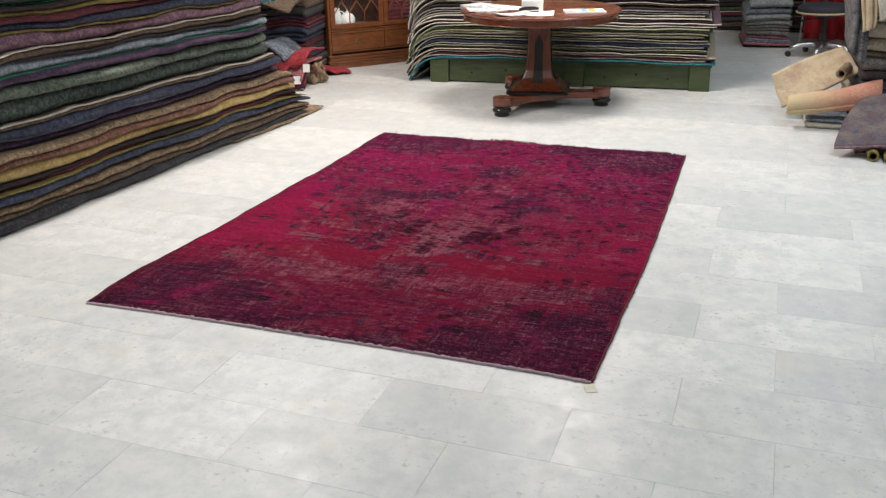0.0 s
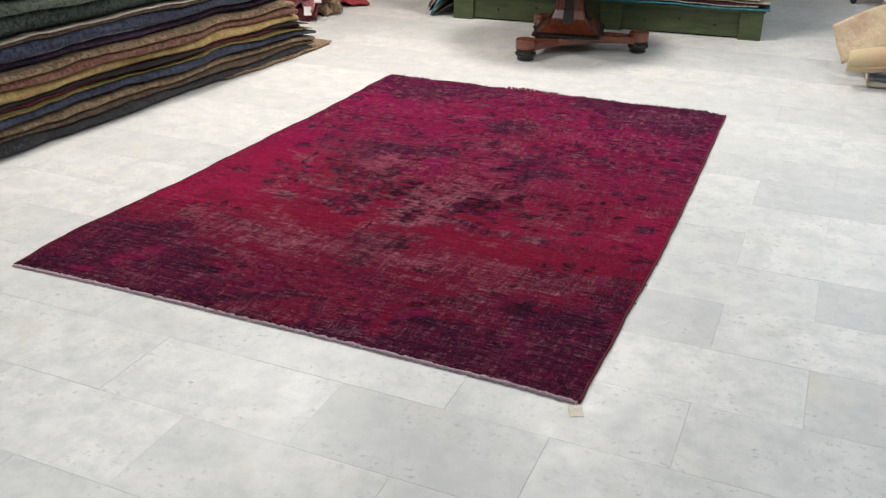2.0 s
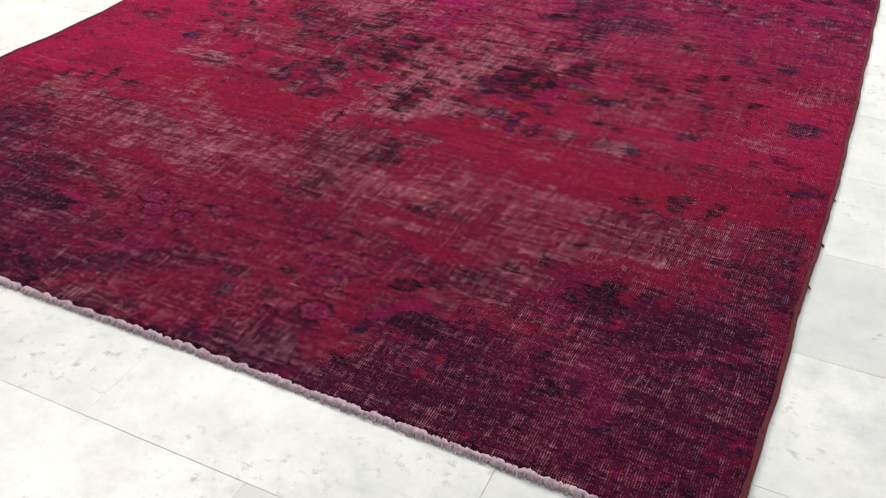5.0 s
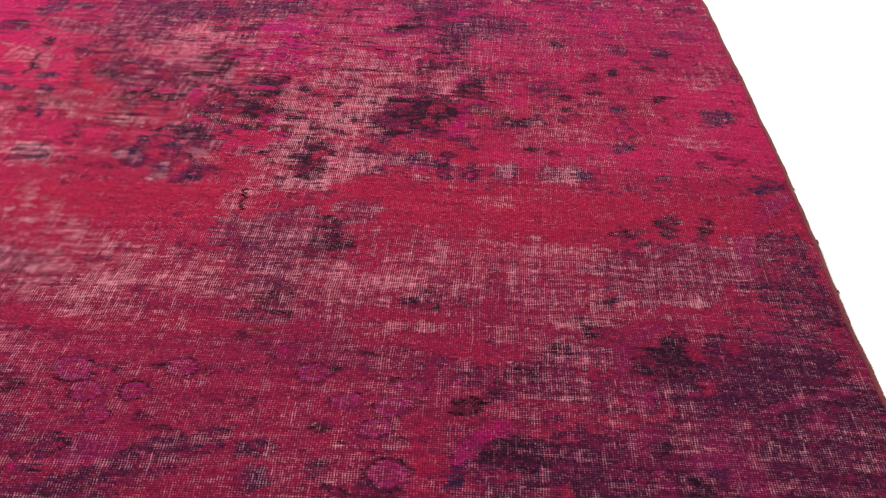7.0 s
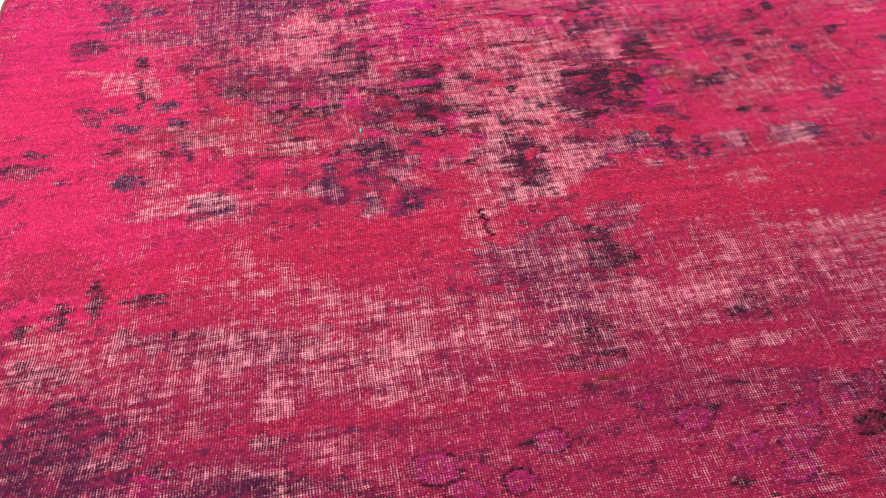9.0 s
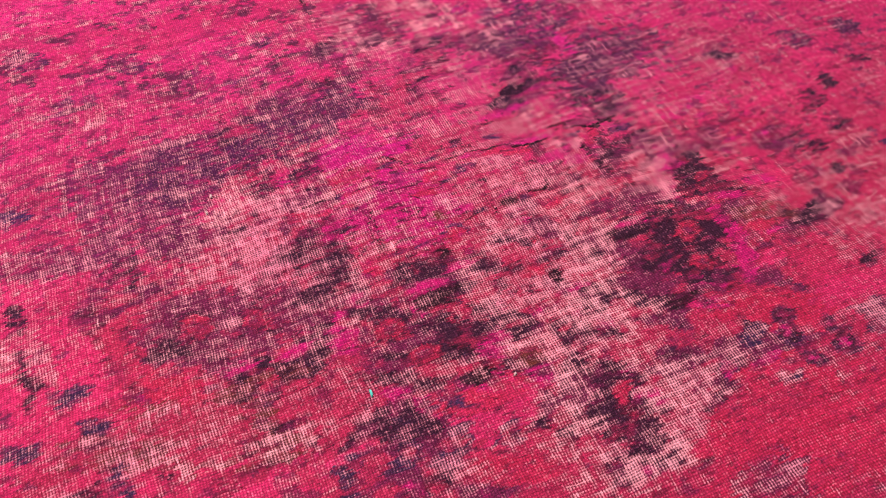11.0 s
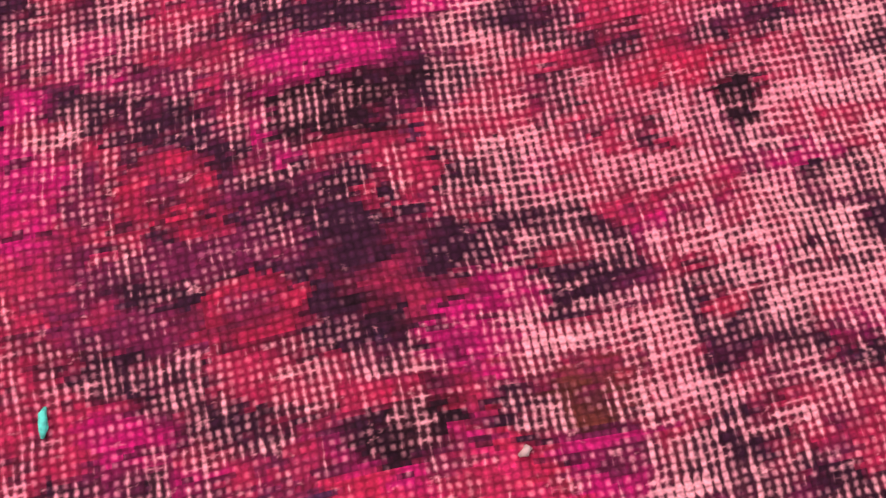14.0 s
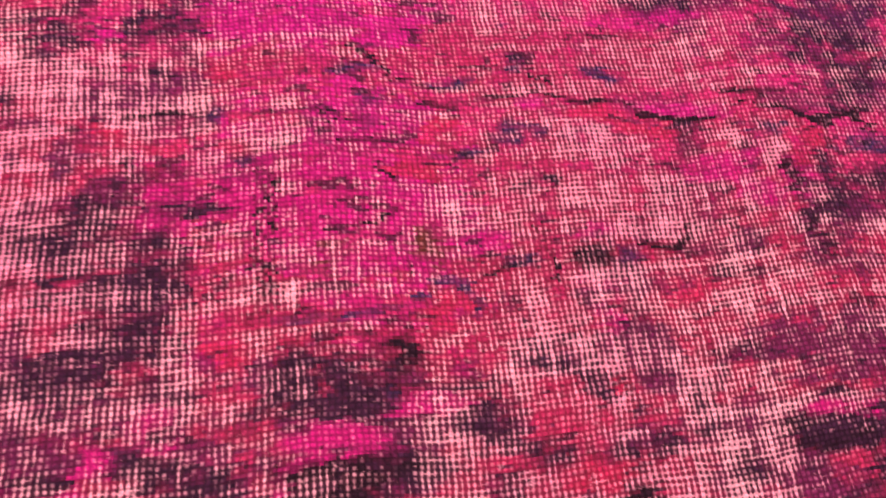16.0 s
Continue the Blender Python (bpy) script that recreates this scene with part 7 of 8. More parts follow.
for k in range(3):
    x0, x1 = 0.024 + 0.565 * k, 0.024 + 0.565 * (k + 1) - 0.006
    bm = bmesh.new()
    box(bm, (x0, -0.010, 0.152), (x1, 0.012, 0.352), 0.004)
    drawer = part("drawer_front", bm, WALNUT, cabinet)
    for z0, z1, a, b in ((0.168, 0.171, x0 + 0.02, x1 - 0.02), (0.332, 0.335, x0 + 0.02, x1 - 0.02)):
        bm = bmesh.new()
        box(bm, (a, -0.0125, z0), (b, -0.0102, z1))
        part("stringing", bm, EBONY, drawer, "dark inlaid line")
    bm = bmesh.new()
    xc = (x0 + x1) / 2
    lathe(bm, [(0.028, 0), (0.026, 0.003), (0.006, 0.005)], 20, pose(xc, -0.0105, 0.255, 90) @ Matrix.Diagonal((1.4, 0.7, 1, 1)))
    tube(bm, [(xc - 0.026 * math.cos(a), -0.020, 0.252 - 0.020 * math.sin(a)) for a in (math.pi * j / 8 for j in range(9))], 0.0028, 6)
    part("drop_handle", bm, BRASS, drawer, "aged brass drop handle")
    # glazed door above
    z0, z1, st = 0.382, CH - 0.006, 0.045
    bm = bmesh.new()
    for lo, hi in (((x0, -0.008, z0), (x0 + st, 0.016, z1)), ((x1 - st, -0.008, z0), (x1, 0.016, z1)),
                   ((x0 + st, -0.008, z0), (x1 - st, 0.016, z0 + st)), ((x0 + st, -0.008, z1 - st), (x1 - st, 0.016, z1))):
        box(bm, lo, hi, 0.002)
    door = part("door", bm, WALNUT, cabinet)
    bm = bmesh.new()
    box(bm, (x0 + st + 0.001, 0.006, z0 + st + 0.001), (x1 - st - 0.001, 0.010, z1 - st - 0.001))
    glass = part("glass_pane", bm, GLASS, door)
    glass.visible_shadow = False
    xa, xb, w = x0 + st, x1 - st, x1 - x0 - 2 * st
    bars = []
    for j in (1, 2):
        xm = xa + w * j / 3
        bars += [((xm, z0 + st), (xm, 0.53)), ((xm, 0.53), (xm - w / 6, 0.64)), ((xm, 0.53), (xm + w / 6, 0.64)), ((xm - w / 6, 0.64), (xm, 0.75)), ((xm + w / 6, 0.64), (xm, 0.75)), ((xm, 0.75), (xm, z1 - st))]
    bars += [((xa, 0.53), (xa + w / 6, 0.64)), ((xb, 0.53), (xb - w / 6, 0.64))]
    for (px, pz), (qx, qz) in bars:
        bm = bmesh.new()
        d = Vector((qx - px, qz - pz)).normalized() * 1.0
        side = Vector((-d.y, d.x)) * 0.005
        loft(bm, [[(x - side.x, y, z - side.y) for x, z in ((px, pz), (qx, qz))] + [(x + side.x, y, z + side.y) for x, z in ((qx, qz), (px, pz))] for y in (-0.006, 0.005)])
        part("glazing_bar", bm, WALNUT, door)

CHINA = simple_mat("white_china", (0.62, 0.62, 0.60), 0.25, vary=0.05)
CAB = pose(-3.62, 5.215, 0, 0, 0, 48)


def in_cabinet(name, label, category, x, y, z):
    return thing(name, label, category, CAB @ pose(x, y, z))


jug = in_cabinet("jug", "white china jug standing inside the glazed cabinet", "jug", 0.14, 0.16, 0.379)
bm = bmesh.new()
lathe(bm, [(0.04, 0), (0.065, 0.02), (0.075, 0.07), (0.055, 0.13), (0.038, 0.16), (0.045, 0.18)], 24)
part("body", bm, CHINA, jug, smooth=True)
bm = bmesh.new()
tube(bm, [(0.05 + 0.05 * math.sin(a), 0, 0.10 - 0.05 * math.cos(a)) for a in (math.pi * k / 8 for k in range(9))], 0.007, 6)
part("handle", bm, CHINA, jug)
pot = in_cabinet("pot", "round white china pot standing inside the glazed cabinet", "pot", 0.26, 0.14, 0.379)
bm = bmesh.new()
lathe(bm, [(0.04, 0), (0.07, 0.03), (0.075, 0.08), (0.05, 0.12), (0.03, 0.13)], 24)
part("body", bm, CHINA, pot, smooth=True)
bm = bmesh.new()
lathe(bm, [(0.032, 0.131), (0.02, 0.145), (0.008, 0.15), (0.010, 0.162), (0.002, 0.166)], 16)
part("lid", bm, CHINA, pot, smooth=True)
plate = in_cabinet("plate", "shallow white china plate inside the glazed cabinet", "plate", 0.43, 0.15, 0.379)
bm = bmesh.new()
lathe(bm, [(0.05, 0), (0.055, 0.004), (0.105, 0.018), (0.107, 0.021), (0.05, 0.008)], 28)
part("plate_body", bm, CHINA, plate, smooth=True)
folded = in_cabinet("textile", "folded dark red textile inside the glazed cabinet", "textile", 0.85, 0.2, 0.379)
bm = bmesh.new()
for k in range(6):
    loft(bm, [[(-0.2 + 0.004 * k, -0.12, 0.04 * k), (0.2 - 0.003 * k, -0.12, 0.04 * k), (0.2 - 0.003 * k, -0.135, 0.04 * k + 0.02), (0.2, -0.12, 0.04 * k + 0.038), (-0.2, -0.12, 0.04 * k + 0.038), (-0.2, -0.135, 0.04 * k + 0.02)],
              [(-0.2, 0.12, 0.04 * k), (0.2, 0.12, 0.04 * k), (0.2, 0.135, 0.04 * k + 0.02), (0.2, 0.12, 0.04 * k + 0.038), (-0.2, 0.12, 0.04 * k + 0.038), (-0.2, 0.135, 0.04 * k + 0.02)]])
part("textile_body", bm, WOOL["wine"], folded)


# ---- piles beyond the left stack ----
BACK_PLAN = [
    ("brown", 0.05, "fold"), ("taupe", 0.05, "double"), ("charcoal", 0.05, "fold"), ("plum", 0.06, "fold"), ("charcoal", 0.05, "fold"), ("wine", 0.07, "fold"),
    ("navy", 0.07, "double"), ("navy", 0.06, "fold"), ("wine", 0.06, "double"), ("plum", 0.05, "fold"), ("charcoal", 0.07, "fold"), ("brown", 0.05, "fold"),
]
carpet_pile(BACK_PLAN, 0.0, 0.0, 0.62, 0.8, 23, "dark folded carpet pile", place=pose(-4.17, 4.60, 0, 0, 0, -80), end_jitter=0.05, label_tail="in a pile")
draped = thing("carpet", "dark taupe carpet draped over a folded carpet pile", "carpet", pose(-3.96, 4.42, 0, 0, 0, 10))
cloth("carpet_body", lambda u, v: (-0.42 + 0.86 * u, -0.30 + 0.62 * v + 0.02 * math.sin(8 * u), 0.775 + 0.16 * (1 - u) + 0.035 * math.sin(5 * u + 2 * v) - 0.22 * max(0.0, 0.3 - v) ** 1.3 - 0.10 * max(0.0, u - 0.75)), 30, 18, 0.022, WOOL["brown"], draped)
heap = thing("crumpled_rug", "pink and red bordered rug crumpled in a heap on marble", "rug", pose(-3.62, 4.42, 0, 0, 0, 0))
for k, (z, mat, name, w) in enumerate(((0.30, "scarlet", "upper_fold", 0.20), (0.22, "rose", "middle_fold", 0.18), (0.13, "wine", "lower_fold", 0.2))):
    def fold(u, v, z=z, w=w, k=k):
        x = -w + 2 * w * u
        wave = 0.028 * math.sin(9 * u + 2.1 * k) + 0.015 * math.sin(21 * u + k)
        drop = 0.12 * max(0.0, (0.35 - v) / 0.35) ** 2
        return (x + 0.02 * math.sin(7 * v + k), -0.16 + 0.42 * v + wave * 0.7, z + wave * (1 - v) - drop)
    cloth(name, fold, 26, 12, 0.014, WOOL[mat], heap)
bundle = thing("crumpled_rug", "beige patterned rug bundled on the marble floor", "rug", pose(-3.52, 4.60, 0))


def bundled(u, v):
    a = 2 * math.pi * u
    r = 0.115 + 0.026 * math.sin(5 * a + 6 * v) + 0.012 * math.sin(11 * a)
    zz = 0.012 + 0.17 * v
    r *= 1.0 - 0.55 * max(0.0, v - 0.5)
    return (r * math.cos(a) * 1.1, r * math.sin(a) * 0.8, zz + 0.012 * math.sin(7 * a))


cloth("bundle_body", bundled, 48, 10, 0.016, WOOL["camel"], bundle)
cover = thing("carpet", "slate blue carpet folded on top of a beige bundle", "carpet", pose(-3.70, 4.40, 0))
cloth("carpet_body", lambda u, v: (-0.2 + 0.32 * u, -0.14 + 0.36 * v, 0.345 + 0.05 * math.sin(3 * u) - 0.10 * u * u + 0.01 * math.sin(14 * v)), 14, 10, 0.03, WOOL["slate"], cover)
for k, (dx, z) in enumerate(((0.30, 0.20), (0.20, 0.09))):
    label_card = thing("price_tag", "small blank white card tag hanging on a rug heap", "tag", pose(-3.66 + dx, 4.235, z, 78, 0, 12 + 20 * k))
    bm = bmesh.new()
    box(bm, (-0.03, -0.035, -0.001), (0.03, 0.035, 0.001))
    part("card", bm, WHITE_PAPER, label_card)
red_rug = thing("rug", "small bright red rug rumpled on marble by the cabinet", "rug", pose(-3.56, 5.02, 0, 0, 0, 40))
cloth("rug_body", lambda u, v: (-0.10 + 0.30 * u, -0.14 + 0.26 * v, 0.016 + 0.05 * (1 - u) * abs(math.sin(6 * u + 3 * v)) + 0.012 * abs(math.sin(16 * v))), 26, 16, 0.012, WOOL["scarlet"], red_rug)
teal_rug = thing("rug", "bright teal rug end hanging over the carpet stack", "rug", pose(-3.12, 3.10, 0, 0, 0, -4.4))
cloth("rug_body", lambda u, v: (-0.35 + 0.45 * u, -0.10 + 0.22 * v + 0.01 * math.sin(9 * u), 0.985 + 0.05 * math.sin(2.5 * u) - 0.17 * max(0, u - 0.6) ** 1.2 * 2 + 0.008 * math.sin(20 * v)), 20, 10, 0.014, WOOL["teal"], teal_rug)

# ---- far right: grey pile, chair, red cloth ----
FAR_PLAN = [("black", 0.03, "fold"), ("rose", 0.035, "fold"), ("slate", 0.03, "double"), ("rose", 0.03, "fold"), ("taupe", 0.05, "fold"), ("taupe", 0.05, "double"), ("grey", 0.06, "pale"), ("grey", 0.06, "fold"), ("slate", 0.07, "fold"), ("grey", 0.08, "fold"), ("taupe", 0.06, "fold")]
carpet_pile(FAR_PLAN, 0.0, 0.0, 0.50, 0.7, 31, "grey folded carpet pile", place=pose(0.13, 7.53, 0, 0, 0, -83), end_jitter=0.04, label_tail="in a pile")
salmon = thing("cushion", "salmon pink fabric cushion on top of a grey pile", "cushion", pose(0.42, 7.75, 0.575))
bm = bmesh.new()
lathe(bm, [(0.02, 0), (0.15, 0.01), (0.19, 0.05), (0.15, 0.09), (0.02, 0.10)], 28)
part("cushion_body", bm, WOOL["salmon"], salmon, smooth=True)
CHROME = simple_mat("satin_aluminium", (0.60, 0.60, 0.61), 0.3, 1.0, vary=0.05)
SEAT = simple_mat("dark_upholstery", (0.02, 0.022, 0.03), 0.8)
TAN = simple_mat("tan_trim", (0.45, 0.32, 0.19), 0.7)
chair = thing("office_chair", "dark office swivel chair with tan seat edge and aluminium base", "chair", pose(0.90, 7.12, 0, 0, 0, 0))
for k in range(5):
    a = radians(188 + 72 * k)
    c, s = math.cos(a), math.sin(a)
    bm = bmesh.new()
    tube(bm, [(c * r, s * r, z) for r, z in ((0.03, 0.125), (0.10, 0.130), (0.18, 0.122), (0.25, 0.100), (0.30, 0.066))], [0.036, 0.034, 0.031, 0.027, 0.023], 10)
    leg = part("leg", bm, CHROME, chair, "aluminium base arm", smooth=True)
    for side in (-1, 1):
        bm = bmesh.new()
        lathe(bm, [(0.022, -0.009), (0.028, -0.006), (0.028, 0.006), (0.022, 0.009)], 18, pose(c * 0.31 - s * 0.012 * side, s * 0.31 + c * 0.012 * side, 0.028) @ pose(0, 0, 0, 90, 0, 0) @ pose(0, 0, 0, 0, math.degrees(a), 0))
        part("castor", bm, BLACK_PLASTIC, leg, "black castor wheel")
bm = bmesh.new()
lathe(bm, [(0.034, 0.11), (0.034, 0.22), (0.024, 0.225), (0.024, 0.40)], 20)
part("gas_column", bm, BLACK_PLASTIC, chair)
bm = bmesh.new()
tube(bm, [(0.0, 0, 0.38), (-0.13, -0.05, 0.375), (-0.22, -0.08, 0.36)], [0.008, 0.008, 0.012], 8)
part("lever", bm, BLACK_PLASTIC, chair)
bm = bmesh.new()
lathe(bm, [(0.10, 0.40), (0.25, 0.43), (0.27, 0.46), (0.26, 0.50), (0.2, 0.52), (0.02, 0.525)], 36)
seat = part("seat", bm, SEAT, chair, smooth=True)
bm = bmesh.new()
tube(bm, [(0.271 * math.cos(a), 0.271 * math.sin(a), 0.448 + 0.008 * math.cos(a)) for a in (2 * math.pi * k / 48 for k in range(49))], 0.010, 8)
part("seat_edge", bm, TAN, seat, "tan seat edge")
bm = bmesh.new()
box(bm, (-0.2, 0.24, 0.60), (0.2, 0.30, 1.0), 0.02)
part("backrest", bm, SEAT, chair)
bm = bmesh.new()
tube(bm, [(0, 0.1, 0.44), (0, 0.26, 0.46), (0, 0.32, 0.58), (0, 0.29, 0.72)], 0.02, 8)
part("back_bar", bm, BLACK_PLASTIC, chair)
RED_CLOTH = simple_mat("red_cloth", (0.30, 0.006, 0.010), 0.7, vary=0.15, scale=5)
curtain = thing("red_curtain", "bright red cloth hanging in folds behind the chair", "curtain", pose(0.73, 7.62, 0))
cloth("curtain_cloth", lambda u, v: (0.62 * u, 0.04 * math.sin(26 * u) * (0.5 + 0.5 * v), 0.10 + 1.3 * (1 - v)), 70, 10, 0.008, RED_CLOTH, curtain)
bm = bmesh.new()
tube(bm, [(-0.04, 0, 1.42), (0.66, 0, 1.42)], 0.012, 10)
part("rail", bm, CHROME, curtain)
for x in (-0.03, 0.65):
    bm = bmesh.new()
    tube(bm, [(x, 0, 0.002), (x, 0, 1.42)], 0.010, 10)
    part("stand", bm, CHROME, curtain)

# ---- long stack along the far wall ----
LONG_PLAN = [("black", 0.05, "fold"), ("brown", 0.05, "double"), ("charcoal", 0.06, "fold"), ("wine", 0.05, "pale"), ("moss", 0.06, "fold"), ("black", 0.06, "double"), ("brown", 0.06, "fold"), ("plum", 0.06, "fold"), ("moss", 0.06, "pale"), ("charcoal", 0.07, "fold"), ("navy", 0.07, "fold"), ("brown", 0.07, "double"), ("black", 0.07, "fold")]
carpet_pile(LONG_PLAN, 0.0, 0.0, 5.6, 0.9, 53, "far wall carpet stack", place=pose(-1.6, 8.75, 0, 0, 0, -90), end_jitter=0.2, label_tail="in a long stack")

# ---- right hand piles ----
RIGHT_PLAN = [("moss", 0.05, "fold"), ("slate", 0.045, "fold"), ("taupe", 0.05, "fold"), ("mustard", 0.03, "fold"), ("sand", 0.075, "fold"), ("charcoal", 0.10, "fold"), ("black", 0.07, "fold"), ("taupe", 0.10, "fold"), ("brown", 0.04, "fold"), ("sand", 0.10, "fold"), ("cream", 0.10, "fold"), ("sand", 0.06, "double"), ("grey", 0.08, "fold")]
carpet_pile(RIGHT_PLAN, 0.0, 0.0, 1.30, 0.9, 41, "pale folded carpet pile", place=pose(1.02, 4.10, 0, 0, 0, -86), end_jitter=0.03, label_tail="in a pile")
LOW_PLAN = [("cream", 0.050, "fold"), ("slate", 0.045, "fold")]
carpet_pile(LOW_PLAN, 0.0, 0.0, 0.30, 0.5, 47, "low folded carpets", place=pose(0.735, 4.03, 0, 0, 0, -88), end_jitter=0.02, label_tail="under a beige rug")
flap = thing("carpet", "beige carpet with its stiff corner leaning off a pile", "carpet", pose(0, 0, 0))


def faded_mat(name, ground, ground2, scroll, spots, scale):
    """Bleached wool with traces of a scroll ornament."""
    m = Nodes(name)
    co = m.coords()
    col = m.ramp(m.noise(co, scale * 0.5, 5, 0.65), (0.36, ground), (0.62, ground2))
    lines = m.noise(co, scale, 3, 0.5, 1.2)
    worn_off = m.ramp(m.noise(co, scale * 0.7, 4, 0.6), (0.40, 0.0), (0.62, 0.8))
    col = m.mix(m.math("MULTIPLY", m.ramp(lines, (0.42, 0.0), (0.48, 1.0), (0.53, 1.0), (0.58, 0.0)), worn_off), col, scroll)
    col = m.mix(m.ramp(m.noise(co, scale * 3.1, 4, 0.7), (0.52, 0.0), (0.70, 0.6)), col, spots)
    m.bump(m.noise(co, 240, 2), 0.5, 0.003)
    return m.done(col, 0.95)


FLAP = faded_mat("wool_bleached_beige", (0.40, 0.31, 0.19), (0.52, 0.43, 0.29), (0.40, 0.25, 0.19), (0.50, 0.44, 0.33), 15.0)
GREYED = faded_mat("wool_greyed_pattern", (0.050, 0.050, 0.060), (0.16, 0.155, 0.155), (0.025, 0.025, 0.035), (0.34, 0.32, 0.28), 26.0)
ABRASH = Nodes("wool_cream_to_salmon")
co = ABRASH.coords()
along = ABRASH.tree.nodes.new("ShaderNodeSeparateXYZ")
ABRASH.link(co, along.inputs[0])
blur = ABRASH.math("ADD", along.outputs[0], ABRASH.math("MULTIPLY", ABRASH.math("SUBTRACT", ABRASH.noise(co, 14, 4, 0.6), 0.5), 0.22))
tone = ABRASH.ramp(blur, (0.66, (0.50, 0.40, 0.23)), (0.86, (0.50, 0.31, 0.19)), (0.98, (0.46, 0.20, 0.14)))
tone = ABRASH.mix(ABRASH.ramp(ABRASH.noise(co, 60, 4, 0.7), (0.45, 0.0), (0.75, 0.5)), tone, (0.56, 0.46, 0.32))
ABRASH.bump(ABRASH.noise(co, 240, 2), 0.5, 0.003)
ABRASH = ABRASH.done(tone, 0.95)


def beige_flap(u, v):
    # a stiff corner that leans from the pile down towards the floor
    top = Vector((0.95, 4.62, 0.50)) + Vector((0.12, -0.35, -0.12)) * v
    low = Vector((0.47, 4.40, 0.300)) + Vector((0.10, -0.10, -0.225)) * v
    p = low + (top - low) * u
    p.z += 0.012 * math.sin(3.1 * u) * (1 - v) + 0.008 * math.sin(9 * v + 4 * u)
    return p


cloth("carpet_body", beige_flap, 22, 14, 0.014, FLAP, flap)
roll = thing("rolled_carpet", "beige and salmon carpet loosely rolled on a pile", "carpet", pose(0, 0, 0))


def loose_roll(u, v):
    a = 3.6 + 2 * math.pi * 1.2 * v
    r = (0.064 + 0.034 * u) * (1 - 0.16 * v)
    c = Vector((0.60 + 0.60 * u, 4.02 + 0.10 * u, 0.165 + 0.070 * u + 0.03 * u * u))
    return c + Vector((0.0, r * math.cos(a) * 1.1, r * math.sin(a) * (1 + 0.06 * math.sin(8 * u))))


cloth("carpet_body", loose_roll, 40, 36, 0.012, ABRASH, roll)
curl = thing("rolled_carpet", "rolled dark carpet end lying beside beige carpets", "carpet", pose(0, 0, 0))


def small_roll(u, v):
    a = 2 * math.pi * 1.6 * v
    r = 0.034 * (1 - 0.34 * v)
    return Vector((0.93 + 0.06 * u + r * math.cos(a), 4.12 + 0.30 * u, 0.385 + r * math.sin(a)))


cloth("carpet_body", small_roll, 8, 30, 0.009, WOOL["camel"], curl)
side = thing("carpet", "grey worn patterned carpet draped down beside the pale pile", "carpet", pose(0, 0, 0))


def side_drape(u, v):
    # round the corner of the pile: down its end, then along its front
    low = 0.60 - 0.12 * u
    z = 1.10 + (low - 1.10) * v + 0.012 * math.sin(9 * u + 4 * v)
    if u < 0.45:
        x, y = 0.885 + 0.10 * u, 4.50 - 0.47 * u / 0.45
    else:
        x, y = 0.930 + 0.13 * (u - 0.45) / 0.55, 4.03 - 0.01 * u
    return (x + 0.06 * v * (1 - u) + 0.004 * math.sin(9 * v + 5 * u), y + 0.020 * math.sin(19 * u + 1.5 * v) * (0.4 + 0.6 * v), z)


cloth("carpet_body", side_drape, 44, 30, 0.014, GREYED, side)
for k, (x0, x1, top, low, mat, tint) in enumerate(((0.985, 1.10, 1.10, 0.70, "sand", "beige"), (1.07, 1.36, 1.09, 0.78, "cream", "cream"), (1.33, 1.75, 1.08, 0.66, "sand", "beige"))):
    hung = thing("carpet", f"{tint} wool carpet folded over the top of a pile", "carpet", pose(0, 0, 0), "carpets folded over a pile")

    def over(u, v, x0=x0, x1=x1, top=top, low=low, k=k):
        bend = min(v / 0.35, 1.0)
        down = max(0.0, v - 0.35) / 0.65
        return (x0 + (x1 - x0) * u + 0.05 * down * (0.5 - u) + 0.012 * math.sin(8 * v), 4.12 - 0.16 * math.sin(bend * 1.57) - 0.015 * k + 0.018 * math.sin(11 * u + 5 * k), top - 0.02 * (1 - math.cos(bend * 1.57)) - (top - 0.02 - low) * down + 0.03 * u * down)

    cloth("carpet_body", over, 22, 26, 0.02, FLAP if k != 1 else WOOL[mat], hung)
mauve = thing("carpet", "faded blue and mauve patterned carpet draped to the floor", "carpet", pose(0, 0, 0))
FADED = faded_mat("wool_faded_pattern", (0.085, 0.058, 0.066), (0.150, 0.125, 0.115), (0.032, 0.058, 0.105), (0.115, 0.048, 0.055), 17.0)


def faded_drape(u, v):
    x = 0.90 + 0.95 * u + 0.18 * (1 - v) ** 1.3 * (1 - u)
    hem = 0.045 + 0.022 * math.sin(9 * u + 0.6) + 0.13 * u
    top = 0.235 + 0.14 * min(u * 1.6, 1.0)
    y = 3.98 - 0.66 * v - 0.10 * math.sin(3.14 * v) * u
    z = top + (hem - top) * v ** 1.5 + 0.012 * math.sin(14 * u + 3 * v)
    return (x, y, z)


cloth("carpet_body", faded_drape, 40, 24, 0.020, FADED, mauve)
UNDERSIDE = faded_mat("wool_faded_red", (0.16, 0.07, 0.08), (0.22, 0.15, 0.14), (0.06, 0.07, 0.11), (0.24, 0.09, 0.09), 17.0)


def turned_under(u, v):
    p = Vector(faded_drape(0.12 + 0.88 * u, 1.0))
    low = 0.022 + 0.010 * math.sin(11 * u)
    return (p.x + 0.02 * v, p.y + 0.02 - 0.07 * math.sin(2.2 * v) * u + 0.10 * v, p.z - 0.012 + (low - p.z) * v)


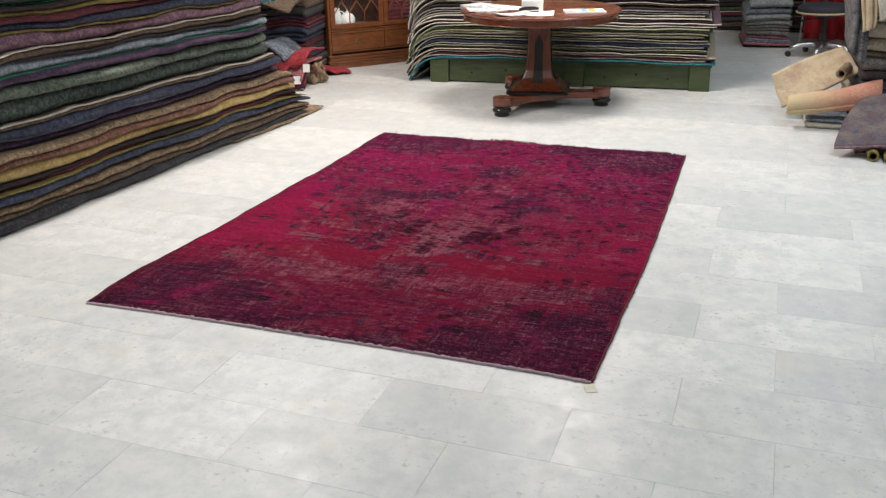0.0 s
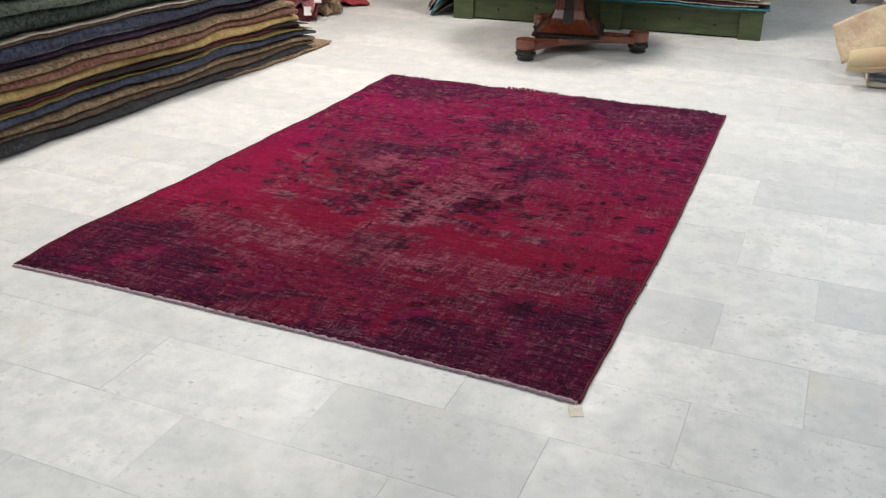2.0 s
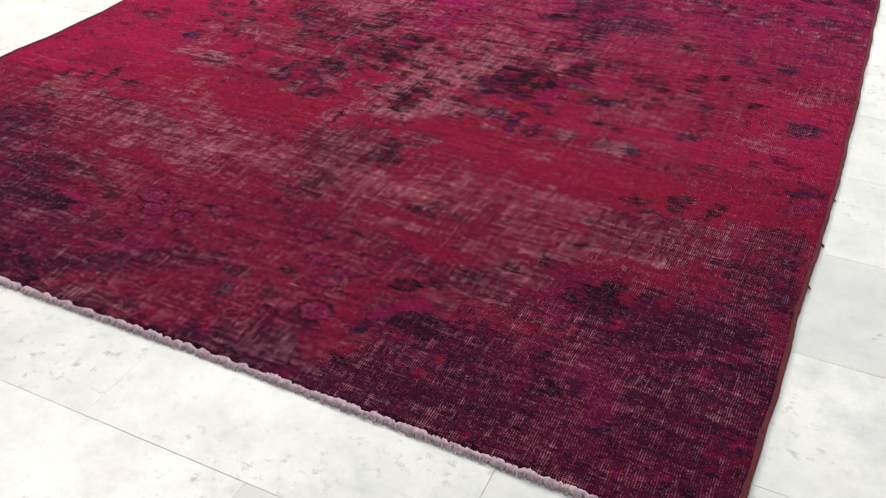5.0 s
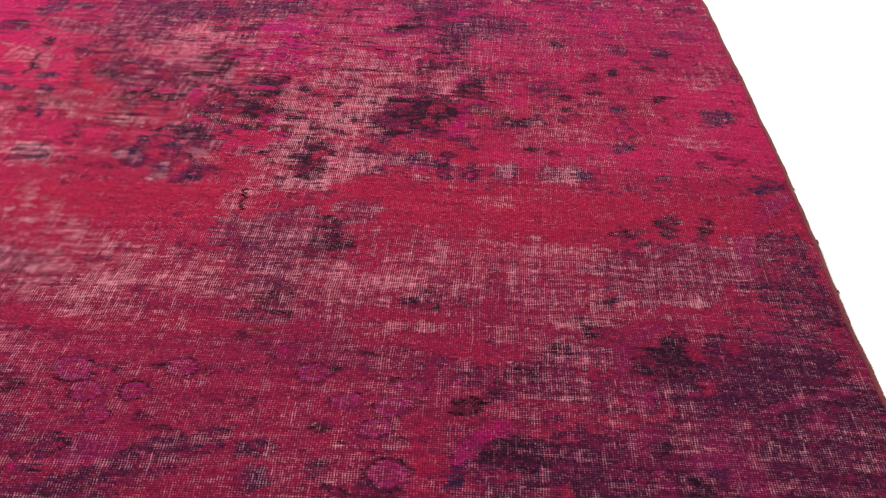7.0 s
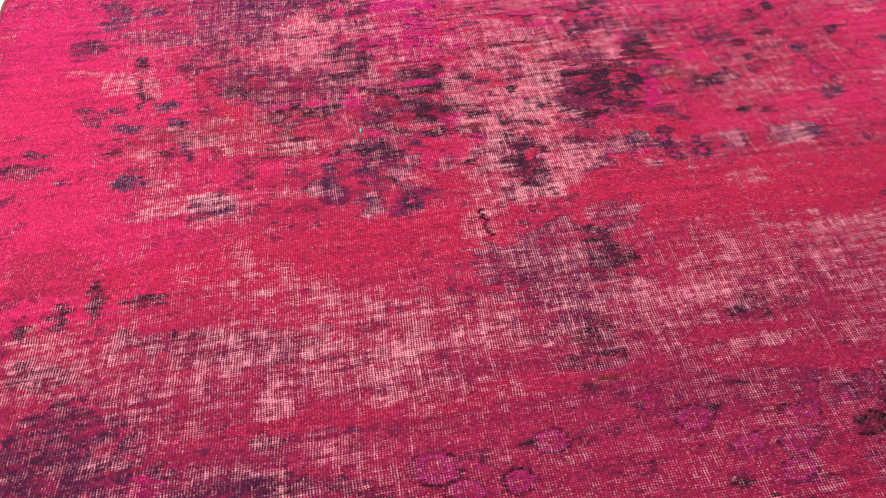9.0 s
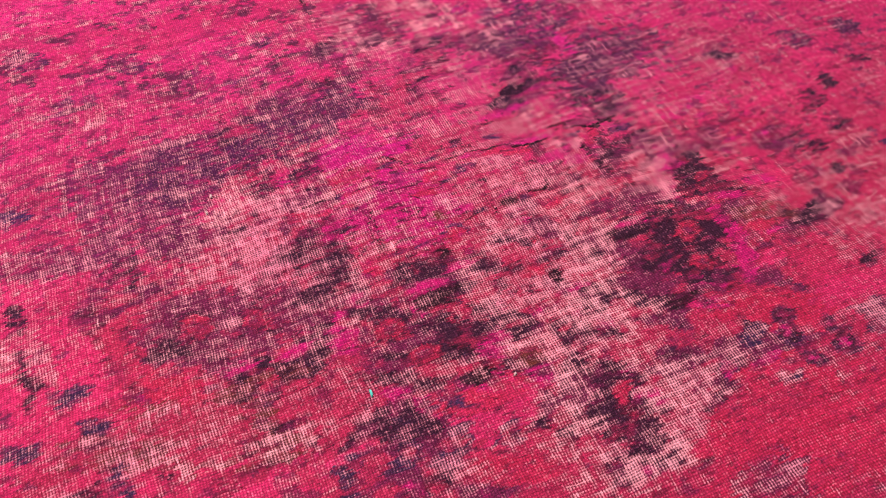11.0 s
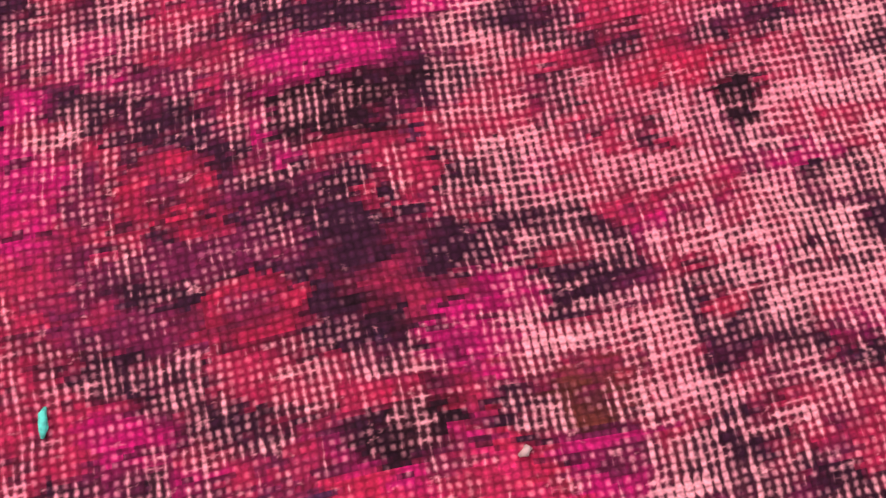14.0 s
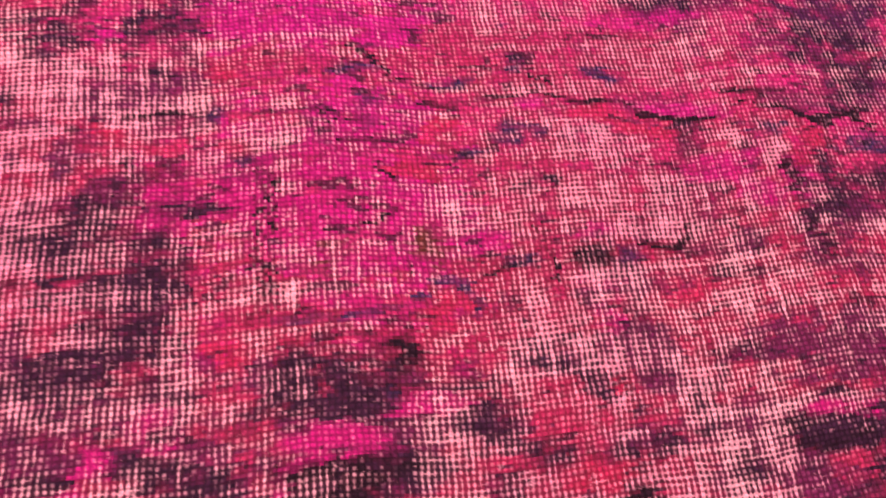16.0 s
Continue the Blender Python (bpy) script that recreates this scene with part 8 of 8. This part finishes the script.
cloth("turned_hem", turned_under, 36, 12, 0.016, UNDERSIDE, mauve, "faded red turned-under hem")
bm = bmesh.new()
tube(bm, [tuple(Vector(faded_drape(k / 40, 1.0)) + Vector((0, -0.008, 0))) for k in range(41)], 0.009, 8)
part("edge_binding", bm, WOOL["mauve"], mauve, "pale mauve bound edge", smooth=True)
for k, (x, y, z, r) in enumerate(((1.13, 3.36, 0.034, 0.032), (1.22, 3.33, 0.028, 0.025), (1.34, 3.38, 0.040, 0.038))):
    olive = thing("rolled_carpet", "olive carpet end rolled under a faded carpet", "carpet", pose(x, y, z), "olive rolled ends")
    cloth("carpet_body", lambda u, v, r=r: (0.02 * u, 0.5 * u, r * 0.0) if False else (r * (1 - 0.25 * v) * math.cos(9.5 * v), -0.10 + 0.5 * u, r * (1 - 0.25 * v) * math.sin(9.5 * v)), 6, 30, 0.007, WOOL["mustard"], olive)

# ---- marble tiles ----
TILE_X, TILE_Y = 0.650, 0.326
bm = bmesh.new()
hx, hy, cut = TILE_X / 2 - 0.0003, TILE_Y / 2 - 0.0003, 0.0003
loft(bm, [[(sx * (hx - d), sy * (hy - d), z) for sx, sy in ((-1, -1), (1, -1), (1, 1), (-1, 1))] for d, z in ((0, -0.0055), (0, -cut), (cut, 0.0))])
tile_mesh = bpy.data.meshes.new("tile")
bm.to_mesh(tile_mesh)
bm.free()
tile_mesh.materials.append(MARBLE)
# slabs that are plainly whiter or greyer than the rest, by row and column
SLABS = {(-1, -3): 0.0, (-1, -2): 0.42, (0, -3): 0.05, (0, -2): 0.62, (1, -2): 0.12, (1, -1): 0.40, (1, 0): 0.30, (2, -1): 0.08, (2, 0): 0.55, (3, -1): 0.62, (3, 0): 0.10,
         (4, -1): 0.28, (4, 0): 0.60, (5, -1): 0.38, (5, 0): 0.02, (6, 0): 0.10, (7, 0): 0.62, (7, -1): 0.10, (0, -1): 0.45, (0, 0): 0.25, (-1, -1): 0.48, (-1, 0): 0.40}
far_verts, far_faces = [], []
shape = [tuple(v.co) for v in tile_mesh.vertices]
faces = [tuple(p.vertices) for p in tile_mesh.polygons]
made = 0
for row in range(-13, 28):
    y = -0.510 + TILE_Y * (row + 0.5)
    if not ROOM[1] + 0.2 < y < ROOM[3] - 0.2:
        continue
    for col in range(-9, 7):
        x = 0.296 + TILE_X * (col + 0.5) + (TILE_X / 2 if row % 2 == 0 else 0) + 0.012 * math.sin(row * 2.7)
        if not ROOM[0] + 0.35 < x < ROOM[2] - 0.35:
            continue
        near = -1.9 < y < 5.0 and -3.5 < x < 2.4 and not (-1.95 < x < -0.25 and 0.3 < y < 2.8)
        dz = 0.0003 * math.sin(row * 12.9 + col * 78.2)
        if near and made < 300:
            ob = new("tile", tile_mesh)
            ob["slab_tone"] = SLABS.get((row, col), 0.12 + 0.38 * abs(math.sin(row * 5.3 + col * 3.1)) ** 1.5)
            ob.location = (x, y, dz)
            ob.parent = floor
            made += 1
        else:
            k = len(far_verts)
            far_verts += [(a + x, b + y, c + dz) for a, b, c in shape]
            far_faces += [tuple(v + k for v in f) for f in faces]
me = bpy.data.meshes.new("far_tiles")
me.from_pydata(far_verts, [], far_faces)
me.materials.append(MARBLE)
ob = new("far_tiles", me)
ob.parent = floor
tagged(ob, kind="stuff")
ob["slab_tone"] = -1.0
